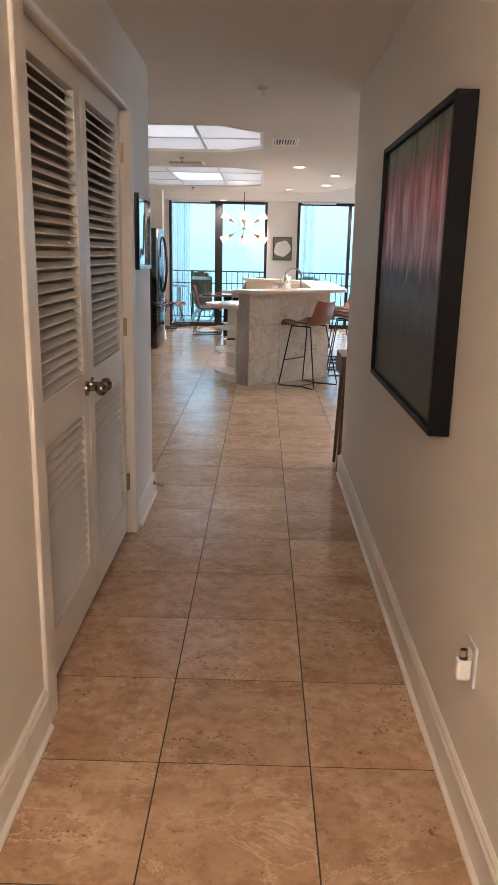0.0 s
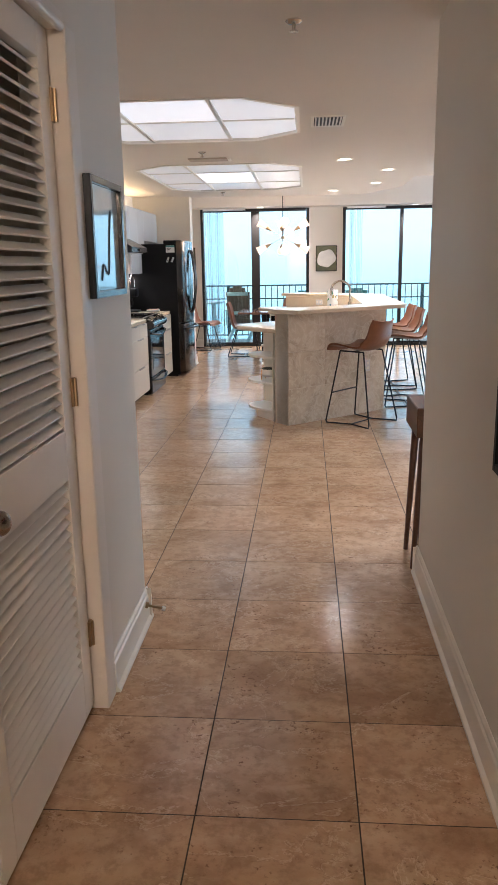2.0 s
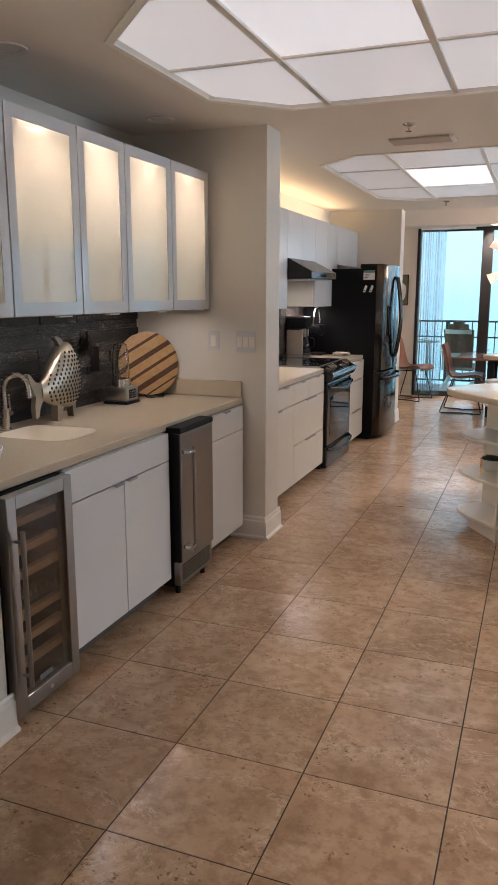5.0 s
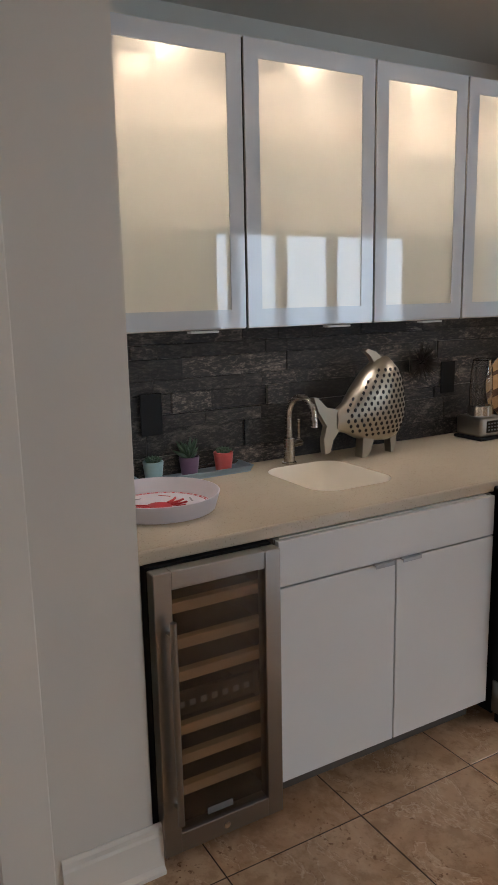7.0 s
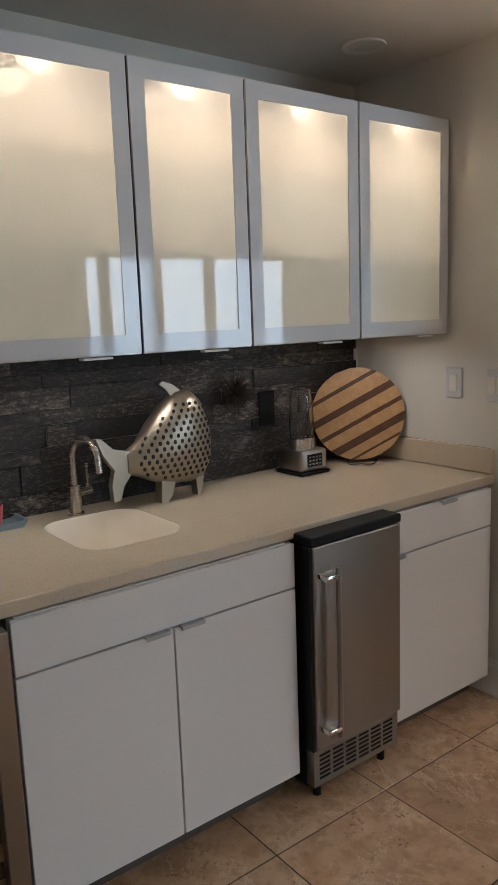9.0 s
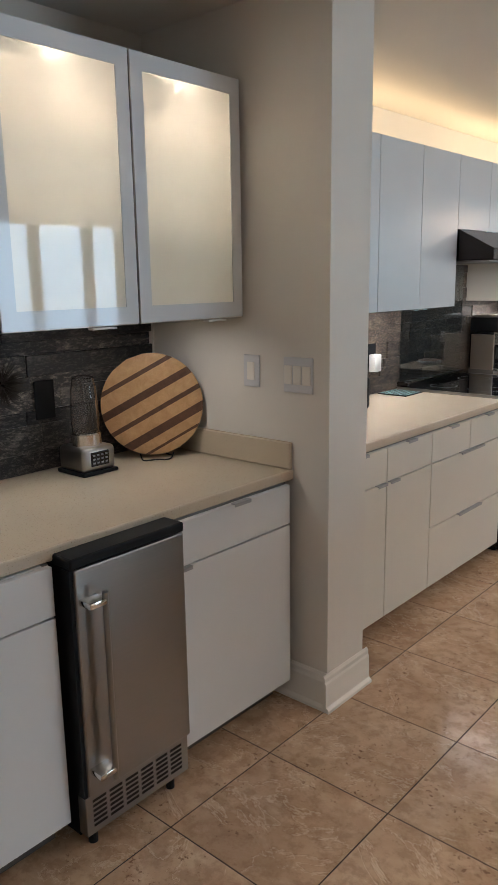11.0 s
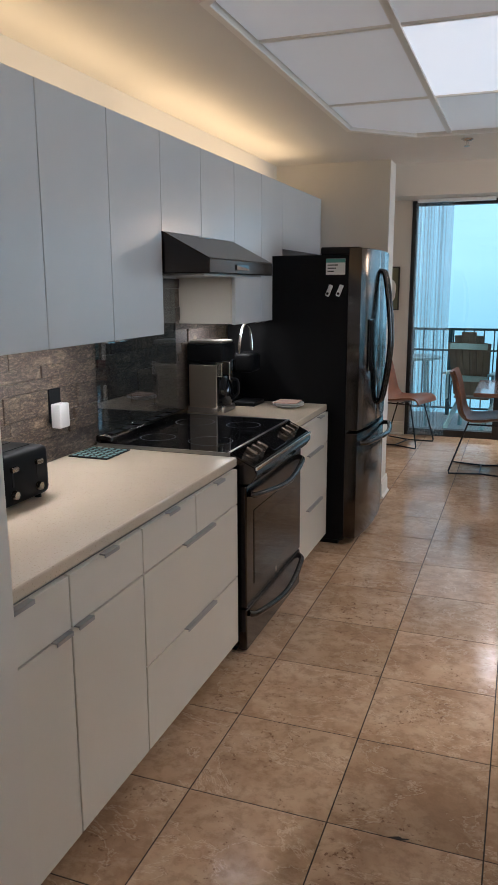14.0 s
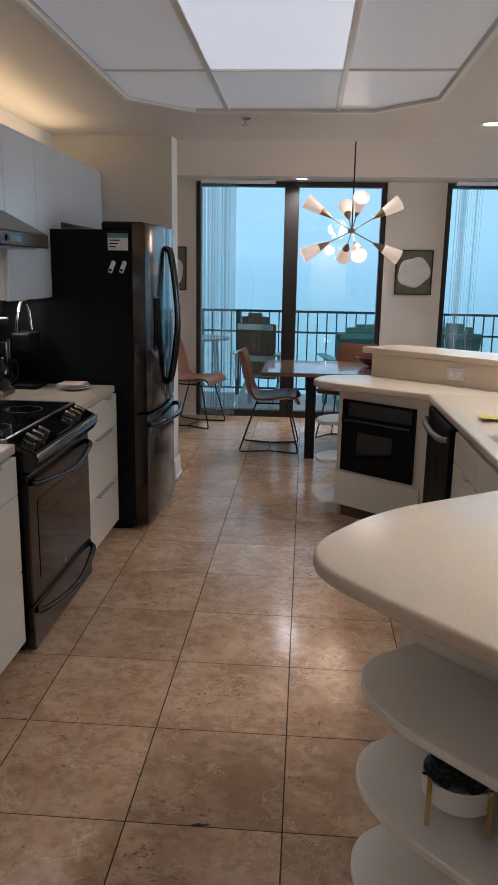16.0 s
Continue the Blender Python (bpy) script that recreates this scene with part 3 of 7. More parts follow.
baseboard("baseboard_hall_right", (0.59, -2), (0.59, 5.056), (-1, 0))
baseboard("baseboard_hall_right_end", (0.565, 5.03), (0.71, 5.03), (0, 1))
baseboard("baseboard_hall_left_near", (-0.665, -2), (-0.665, 2.08), (1, 0))
baseboard("baseboard_hall_left_far", (-0.665, 3.92), (-0.665, 4.525), (1, 0))
baseboard("baseboard_entry", (-1.785, 4.5), (-0.64, 4.5), (0, 1))
baseboard("baseboard_entry_west", (-1.785, 5.68), (-1.785, 5.955), (1, 0))
baseboard("baseboard_pillar_front", (-1.90, 8.28), (-1.6655, 8.28), (0, -1))
baseboard("baseboard_pillar_end", (-1.665, 8.2515), (-1.665, 8.5485), (1, 0))
baseboard("baseboard_pillar_back", (-1.84, 8.52), (-1.6655, 8.52), (0, 1))
baseboard("baseboard_stub", (-1.695, 12.95), (-1.695, 13.205), (1, 0))
baseboard("baseboard_dining", (-2.55, 13.18), (-2.55, 15.6), (1, 0))
baseboard("baseboard_pier", (0.085, WY), (0.69, WY), (0, -1))
baseboard("baseboard_pier_far", (2.87, WY), (3.5, WY), (0, -1))
baseboard("baseboard_pier_west", (-2.55, WY), (-1.91, WY), (0, -1))

# ---- ground, balcony, distance ----
structure("floor_bed", B(-2.67, 6.12, -2.12, 15.76, -0.12, -0.0016), GROUT, "dark grout bed under the floor tiles")
structure("balcony_slab", B(-6, 9, 15.76, 17.45, -0.2, -0.03), CONCRETE, "pale concrete balcony floor")
structure("balcony_ceiling", B(-6, 9, 15.76, 17.45, 2.75, 2.95), CEIL, "painted underside of the balcony above")


def backdrop_mat():
    m, n, l, b = node_mat("hazy_sea_and_sky")
    tc, sep = n.new("ShaderNodeTexCoord"), n.new("ShaderNodeSeparateXYZ")
    l.new(tc.outputs["Object"], sep.inputs[0])
    rng = n.new("ShaderNodeMapRange")
    rng.inputs[1].default_value, rng.inputs[2].default_value = -40, 60
    l.new(sep.outputs["Z"], rng.inputs[0])
    c = ramp(n, l, rng.outputs[0], [(0.0, (0.22, 0.42, 0.49)), (0.33, (0.31, 0.53, 0.62)), (0.405, (0.38, 0.60, 0.71)), (0.45, (0.46, 0.68, 0.80)), (0.8, (0.58, 0.76, 0.86))])
    wav = noise_tex(n, l, coords(n, l, (0.02, 1, 0.5)), 1.0, 5)
    c = mix_col(n, l, 0.06, c, ramp(n, l, wav, [(0.3, (0.3, 0.5, 0.55)), (0.7, (0.5, 0.75, 0.85))]))
    l.new(c, b.inputs["Emission Color"])
    b.inputs["Base Color"].default_value = (0, 0, 0, 1)
    b.inputs["Roughness"].default_value = 1
    b.inputs["Specular IOR Level"].default_value = 0
    b.inputs["Emission Strength"].default_value = 1.35
    return m


structure("backdrop", B(-320, 320, 130, 131, -60, 260), backdrop_mat(), "hazy pale blue sea and sky in the distance")

# ---- balcony doors ----
def window_unit(idx, x0, x1, mull, mw):
    w = tagged(new("window_%d" % idx), "dark bronze sliding glass balcony door with clear panes", "", "", "structure")
    ORIGIN[w] = Vector((0, 0, 0))
    y0, y1, top = WY + 0.02, WY + 0.12, 2.495
    part("window_frame", B(x0 + 0.002, x0 + 0.055, y0, y1, 0, top, bevel=0.004), BRONZE, w)
    part("window_frame", B(x1 - 0.055, x1 - 0.002, y0, y1, 0, top, bevel=0.004), BRONZE, w)
    part("window_head", B(x0 + 0.057, x1 - 0.057, y0, y1, top - 0.05, top, bevel=0.004), BRONZE, w)
    part("window_sill", B(x0 + 0.057, x1 - 0.057, y0, y1, 0, 0.075, bevel=0.004), BRONZE, w)
    part("mullion", B(mull - mw / 2, mull + mw / 2, y0 - 0.015, y1 - 0.01, 0.002, top - 0.052, bevel=0.004), BRONZE, w)
    for a, b in ((x0 + 0.05, mull - mw / 2 + 0.005), (mull + mw / 2 - 0.005, x1 - 0.05)):
        p = part("pane", B(a, b, y0 + 0.05, y0 + 0.056, 0.07, top - 0.045), GLASS, w)
        p.visible_shadow = False
    return w


window_unit(1, -1.91, 0.085, -0.90, 0.15)
window_unit(2, 0.69, 2.87, 1.745, 0.06)
window_unit(3, 3.50, 5.60, 4.55, 0.06)
hb = bmesh.new()
tube(hb, [(2.80, WY, 1.0), (2.80, WY - 0.04, 1.02), (2.80, WY - 0.04, 1.18), (2.80, WY, 1.2)], 0.01)
single("door_pull", hb, BLACKMAT, "black pull handle on the sliding balcony door", "door handle", True)

# ---- cabinets ----
def edge_pull(bm, x, y0, y1, z):
    """Slim bent metal edge pull on a front that faces +x."""
    box(bm, x - 0.004, x + 0.016, y0, y1, z - 0.003, z + 0.0015)
    box(bm, x + 0.013, x + 0.016, y0, y1, z - 0.010, z - 0.003)
    return bm


def base_unit(name, label, y0, y1, fx, back, fronts, mat, toe=0.10, top=0.868):
    """Floor cabinet along y with its face at x = fx. fronts: (kind, y0, y1, z0, z1, pull y0, pull y1)."""
    t = thing(name, label, "cabinet", (fx - 0.3, (y0 + y1) / 2, 0))
    part("body", B(back, fx - 0.022, y0 + 0.001, y1 - 0.001, toe, top), CARCASS_SHADE, t)
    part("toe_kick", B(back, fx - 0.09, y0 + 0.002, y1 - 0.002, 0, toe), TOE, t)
    for kind, a, b, z0, z1, pa, pb in fronts:
        f = part(kind, B(fx - 0.020, fx, a + 0.0028, b - 0.0028, z0 + 0.0028, z1 - 0.0028, bevel=0.0016), mat, t)
        if pb > pa:
            part("handle", edge_pull(bmesh.new(), fx, pa, pb, z1 + 0.0008), PULL, f, "slim metal edge pull")
    return t


BX = -1.798
base_unit("sink_cabinet", "white flat-front bar sink cabinet with two doors", 6.352, 7.231, BX, -2.54,
          [("drawer_front", 6.352, 7.231, 0.723, 0.866, 0, 0), ("door", 6.352, 6.793, 0.097, 0.723, 6.70, 6.775), ("door", 6.793, 7.231, 0.097, 0.723, 6.81, 6.885)], CABW, top=0.69)
part("front_rail", B(-1.85, BX - 0.022, 6.372, 7.211, 0.80, 0.8655), CABW, bpy.data.objects["sink_cabinet"])
for sy in (6.353, 7.212):
    part("side_panel", B(-2.54, BX - 0.022, sy, sy + 0.018, 0.691, 0.866), CARCASS_SHADE, bpy.data.objects["sink_cabinet"])
base_unit("base_cabinet", "white flat-front bar cabinet with drawer and door", 7.665, 8.232, BX, -2.54,
          [("drawer_front", 7.665, 8.232, 0.716, 0.866, 7.92, 8.0), ("door", 7.665, 8.232, 0.092, 0.716, 7.675, 7.72)], CABW)
KX = -1.825
base_unit("base_cabinet", "cream flat-front kitchen cabinet with drawer and door", 8.535, 8.95, KX, -2.54,
          [("drawer_front", 8.535, 8.95, 0.71, 0.866, 8.70, 8.78), ("door", 8.535, 8.95, 0.075, 0.71, 8.86, 8.935)], CABC, 0.078)
base_unit("base_cabinet", "cream flat-front kitchen cabinet with drawer and door", 8.95, 9.36, KX, -2.54,
          [("drawer_front", 8.95, 9.36, 0.71, 0.866, 9.11, 9.19), ("door", 8.95, 9.36, 0.075, 0.71, 8.965, 9.04)], CABC, 0.078)
base_unit("drawer_cabinet", "cream flat-front kitchen drawer cabinet with four drawers", 9.36, 10.205, KX, -2.54,
          [("drawer_front", 9.36, 9.775, 0.71, 0.866, 9.53, 9.61), ("drawer_front", 9.775, 10.205, 0.71, 0.866, 9.95, 10.03),
           ("drawer_front", 9.36, 10.205, 0.385, 0.71, 9.66, 9.93), ("drawer_front", 9.36, 10.205, 0.075, 0.385, 9.66, 9.93)], CABC, 0.078)
base_unit("drawer_cabinet", "cream flat-front kitchen drawer cabinet with three drawers", 11.135, 11.765, KX, -2.54,
          [("drawer_front", 11.135, 11.765, 0.68, 0.866, 11.52, 11.62), ("drawer_front", 11.135, 11.765, 0.36, 0.68, 11.30, 11.62),
           ("drawer_front", 11.135, 11.765, 0.075, 0.36, 11.30, 11.62)], CABC, 0.078)


def worktop(name, label, y0, y1, x0, x1, mat, hole=None):
    """Slab with eased edges; hole (x0, x1, y0, y1) is a real cut-out."""
    bm = bmesh.new()
    if hole is None:
        box(bm, x0, x1, y0, y1, 0.868, 0.907, bevel=0.006, seg=2)
    else:
        hx0, hx1, hy0, hy1 = hole
        c = 0.09
        outer = [(x0, y0), (x1, y0), (x1, y1), (x0, y1)]
        inner = []
        for cx, cy, a0 in ((hx1 - c, hy1 - c, 0), (hx0 + c, hy1 - c, 90), (hx0 + c, hy0 + c, 180), (hx1 - c, hy0 + c, 270)):
            inner += [(cx + c * math.cos(radians(a0 + k * 18)), cy + c * math.sin(radians(a0 + k * 18))) for k in range(6)]
        es = []
        for poly in (outer, inner):
            vs = [bm.verts.new((x, y, 0.868)) for x, y in poly]
            es += [bm.edges.new((vs[i], vs[(i + 1) % len(vs)])) for i in range(len(vs))]
        bmesh.ops.triangle_fill(bm, use_beauty=True, use_dissolve=False, edges=es)
        bad = [f for f in bm.faces if hx0 < f.calc_center_median().x < hx1 and hy0 < f.calc_center_median().y < hy1 and all(hx0 - 1e-3 <= v.co.x <= hx1 + 1e-3 and hy0 - 1e-3 <= v.co.y <= hy1 + 1e-3 for v in f.verts)]
        bmesh.ops.delete(bm, geom=bad, context="FACES_ONLY")
        up = bmesh.ops.extrude_face_region(bm, geom=list(bm.faces))
        bmesh.ops.translate(bm, verts=[v for v in up["geom"] if isinstance(v, bmesh.types.BMVert)], vec=(0, 0, 0.039))
        bmesh.ops.recalc_face_normals(bm, faces=bm.faces)
        rim = [e for e in bm.edges if abs(e.verts[0].co.x - x1) < 1e-5 and abs(e.verts[1].co.x - x1) < 1e-5 and abs(e.verts[0].co.z - e.verts[1].co.z) < 1e-5]
        bmesh.ops.bevel(bm, geom=rim, offset=0.006, segments=2, affect="EDGES", profile=0.5)
    return single(name, bm, mat, label, "countertop")


worktop("bar_countertop", "speckled beige quartz bar countertop", 5.932, 8.278, -2.548, -1.82, QUARTZ, (-2.42, -2.02, 6.665, 7.01))
worktop("kitchen_countertop", "cream speckled kitchen countertop", 8.522, 10.235, -2.548, -1.838, CREAM_TOP)
worktop("kitchen_countertop", "short cream speckled countertop beside the range", 11.105, 11.785, -2.548, -1.838, CREAM_TOP)
single("side_splash", B(-2.546, -1.822, 8.257, 8.278, 0.908, 1.008, bevel=0.004), QUARTZ, "beige quartz upstand at the end of the bar counter", "upstand")

sk = bmesh.new()
prof = [(0.1995, 0.172, 0.0895, 0.9062), (0.196, 0.1685, 0.0875, 0.900), (0.188, 0.160, 0.085, 0.84), (0.168, 0.14, 0.08, 0.765), (0.13, 0.10, 0.06, 0.742), (0.05, 0.05, 0.02, 0.738), (0.02, 0.02, 0.01, 0.736)]
rings = []
for hx, hy, c, z in prof:
    pts = []
    for sx, sy, a0 in ((1, 1, 0), (-1, 1, 90), (-1, -1, 180), (1, -1, 270)):
        pts += [(-2.22 + sx * (hx - c) + c * math.cos(radians(a0 + k * 18)), 6.8375 + sy * (hy - c) + c * math.sin(radians(a0 + k * 18))) for k in range(6)]
    rings.append([sk.verts.new((x, y, z)) for x, y in pts])
for a, b in zip(rings, rings[1:]):
    for i in range(len(a)):
        sk.faces.new((a[i], b[i], b[(i + 1) % len(a)], a[(i + 1) % len(a)]))
sk.faces.new(rings[-1][::-1])
bmesh.ops.recalc_face_normals(sk, faces=sk.faces)
single("bar_sink", sk, surface("sink_white", (0.88, 0.80, 0.67), 0.25, 0, 0.02), "cream undermount bar sink basin", "sink", True)

# ---- slate splashbacks, piece by piece ----
piece_mesh = {}


def stone_wall(name, label, y0, y1, z0, z1, heights, mat, seed, lengths, proud):
    """Ledger stone in courses of uneven height and broken lengths."""
    st = tagged(new(name), label, "", "", "structure")
    ORIGIN[st] = Vector((0, 0, 0))
    rng = random.Random(seed)
    z = z0
    while z < z1 - 0.01:
        h = rng.choice(heights)
        if z + h > z1 - 0.02:
            h = z1 - z
        y = y0 - rng.uniform(0, 0.2)
        while y < y1 - 0.01:
            ln = rng.choice(lengths)
            a, b = max(y, y0), min(y + ln, y1)
            y += ln
            if b - a < 0.012:
                continue
            key = (mat.name, round(b - a, 3), round(h, 3))
            if key not in piece_mesh:
                bm = bmesh.new()
                box(bm, 0, 0.012, 0.0004, b - a - 0.0004, 0.0004, h - 0.0004, bevel=0.0015)
                piece_mesh[key] = mesh_of("stone_piece", bm, mat)
            ob = new("stone_piece", piece_mesh[key])
            ob.location = (-2.549 + rng.choice((0, 0.002, 0.004, proud)), a, z)
            ob.parent = st
        z += h


stone_wall("splashback_bar", "dark slate ledger stone splashback behind the bar", 5.932, 8.256, 0.908, 1.49, (0.05, 0.075, 0.075, 0.1), SLATE, 3, (0.1, 0.16, 0.24, 0.34, 0.45), 0.011)
stone_wall("splashback_kitchen", "brown-grey slate stone splashback behind the range", 8.522, 11.95, 0.908, 1.66, (0.05, 0.075, 0.1), SLATE_K, 5, (0.12, 0.2, 0.3, 0.45), 0.008)

# ---- lit glass wall cabinets over the bar ----
def glass_cabinet(y0, y1):
    t = thing("glass_wall_cabinet", "wall cabinet with lit frosted glass door in a white frame", "wall cabinet", (-2.3, (y0 + y1) / 2, 1.45), "glass cabinets over the bar")
    fx, z0, z1 = -2.03, 1.455, 2.248
    case = bmesh.new()
    for b in ((-2.546, fx - 0.0095, y0 + 0.001, y0 + 0.017, z0, z1), (-2.546, fx - 0.0095, y1 - 0.017, y1 - 0.001, z0, z1), (-2.546, fx - 0.0095, y0 + 0.017, y1 - 0.017, z0, z0 + 0.016),
              (-2.546, fx - 0.0095, y0 + 0.017, y1 - 0.017, z1 - 0.016, z1), (-2.546, -2.538, y0 + 0.017, y1 - 0.017, z0 + 0.016, z1 - 0.016)):
        box(case, *b)
    part("case", case, CABW, t)
    for z in (z0 + 0.27, z0 + 0.53):
        part("shelf", B(-2.535, fx - 0.012, y0 + 0.018, y1 - 0.018, z, z + 0.010), SHEET, t)
    # black strips in the door gaps stand in for the shade there
    for ya, yb in ((y0 - 0.0005, y0 + 0.0035), (y1 - 0.0035, y1 + 0.0005)):
        part("seal", B(fx - 0.0092, fx - 0.003, ya, yb, z0 - 0.002, z1 - 0.002), BLACKMAT, t, "dark strip in place of the shaded gap beside the door")
    fr, w = bmesh.new(), 0.052
    d = part("door", B(fx - 0.008, fx, y0 + 0.0042, y1 - 0.0042, z0 - 0.004, z1, bevel=0.0015), FROST, t, "frosted glass door pane")
    for b in ((y0 + 0.0042, y0 + w, z0, z1), (y1 - w, y1 - 0.0042, z0, z1), (y0 + w, y1 - w, z0, z0 + w), (y0 + w, y1 - w, z1 - w, z1)):
        box(fr, fx + 0.0006, fx + 0.0030, *b)
    part("door_frame", fr, FRAMEW, d, "white glossy door border")
    part("handle", B(fx - 0.016, fx + 0.012, y1 - 0.19, y1 - 0.10, z0 - 0.012, z0 - 0.006, bevel=0.001), WHITEPL, d, "small white finger pull")
    ym = (y0 + y1) / 2
    puck = bmesh.new()
    cyl(puck, (-2.11, ym, z1 - 0.030), (-2.11, ym, z1 - 0.017), 0.032, seg=20)
    part("puck_lamp", puck, LAMP_DISC, t, "small glowing puck lamp")
    data = bpy.data.lights.new("cabinet_lamp", "SPOT")
    data.energy, data.color, data.spot_size, data.spot_blend, data.shadow_soft_size = 17.0, (1.0, 0.80, 0.60), radians(160), 1.0, 0.05
    lamp = new("cabinet_lamp", data)
    lamp.location = (-2.25, ym, z1 - 0.036)
    hot = bpy.data.lights.new("cabinet_bulb", "POINT")
    hot.energy, hot.color, hot.shadow_soft_size = 0.7, (1.0, 0.84, 0.66), 0.012
    new("cabinet_bulb", hot).location = (-2.075, ym, z1 - 0.058)
    return t


SEAMS = [5.945, 6.402, 6.878, 7.275, 7.762, 8.252]
for a, b in zip(SEAMS, SEAMS[1:]):
    glass_cabinet(a, b)

# ---- kitchen wall cupboards ----
UX, UZ0, UZ1 = -2.20, 1.418, 2.250


def wall_cupboard(y0, y1, z0, z1, seams, label, pulls=True):
    t = thing("wall_cupboard", label, "wall cabinet", (-2.37, (y0 + y1) / 2, z0), "kitchen wall cupboards")
    part("body", B(-2.546, UX - 0.021, y0 + 0.001, y1 - 0.001, z0, z1), CABC, t)
    ys = [y0] + seams + [y1]
    for i, (a, b) in enumerate(zip(ys, ys[1:])):
        d = part("door", B(UX - 0.019, UX, a + 0.0018, b - 0.0018, z0 - 0.004, z1, bevel=0.0016), CABG, t, "pale grey gloss door")
        if pulls:
            py = b - 0.07 if i % 2 == 0 else a + 0.02
            part("handle", B(UX - 0.012, UX + 0.012, py, py + 0.05, z0 - 0.010, z0 - 0.006), CHROME, d, "small metal finger pull")
    return t


wall_cupboard(8.525, 9.455, UZ0, UZ1, [9.03], "pale grey flat-front wall cupboard with two doors")
wall_cupboard(9.455, 10.305, UZ0, UZ1, [9.88], "pale grey flat-front wall cupboard with two doors")
wall_cupboard(10.305, 11.16, 1.852, UZ1, [10.725], "short pale grey wall cupboard above the hood")
wall_cupboard(11.16, 12.005, UZ0, UZ1, [11.595], "pale grey flat-front wall cupboard beside the hood")
wall_cupboard(12.005, 12.95, 1.853, UZ1, [], "short pale grey cupboard above the refrigerator", False)

# ---- range hood ----
hd = thing("range_hood", "black steel slanted under-cupboard range hood", "range hood", (-2.3, 10.73, 1.665))
bm = bmesh.new()
prof = [(-2.546, 1.848), (-2.20, 1.848), (-1.985, 1.735), (-1.985, 1.672), (-2.546, 1.672)]
for f in (10.315, 11.15),:
    rows = [[bm.verts.new((x, y, z)) for x, z in prof] for y in f]
    for i in range(5):
        bm.faces.new((rows[0][i], rows[0][(i + 1) % 5], rows[1][(i + 1) % 5], rows[1][i]))
    bm.faces.new(rows[0][::-1])
    bm.faces.new(rows[1])
bmesh.ops.recalc_face_normals(bm, faces=bm.faces)
bmesh.ops.bevel(bm, geom=bm.edges[:], offset=0.004, segments=1, affect="EDGES")
part("canopy", bm, HOODSTEEL, hd)
part("control_strip", B(-1.984, -1.980, 10.62, 10.78, 1.69, 1.715), DARKGLASS, hd, "small dark control display")
part("filter", B(-2.45, -2.03, 10.36, 11.10, 1.664, 1.671), STEEL, hd, "metal mesh grease filter")

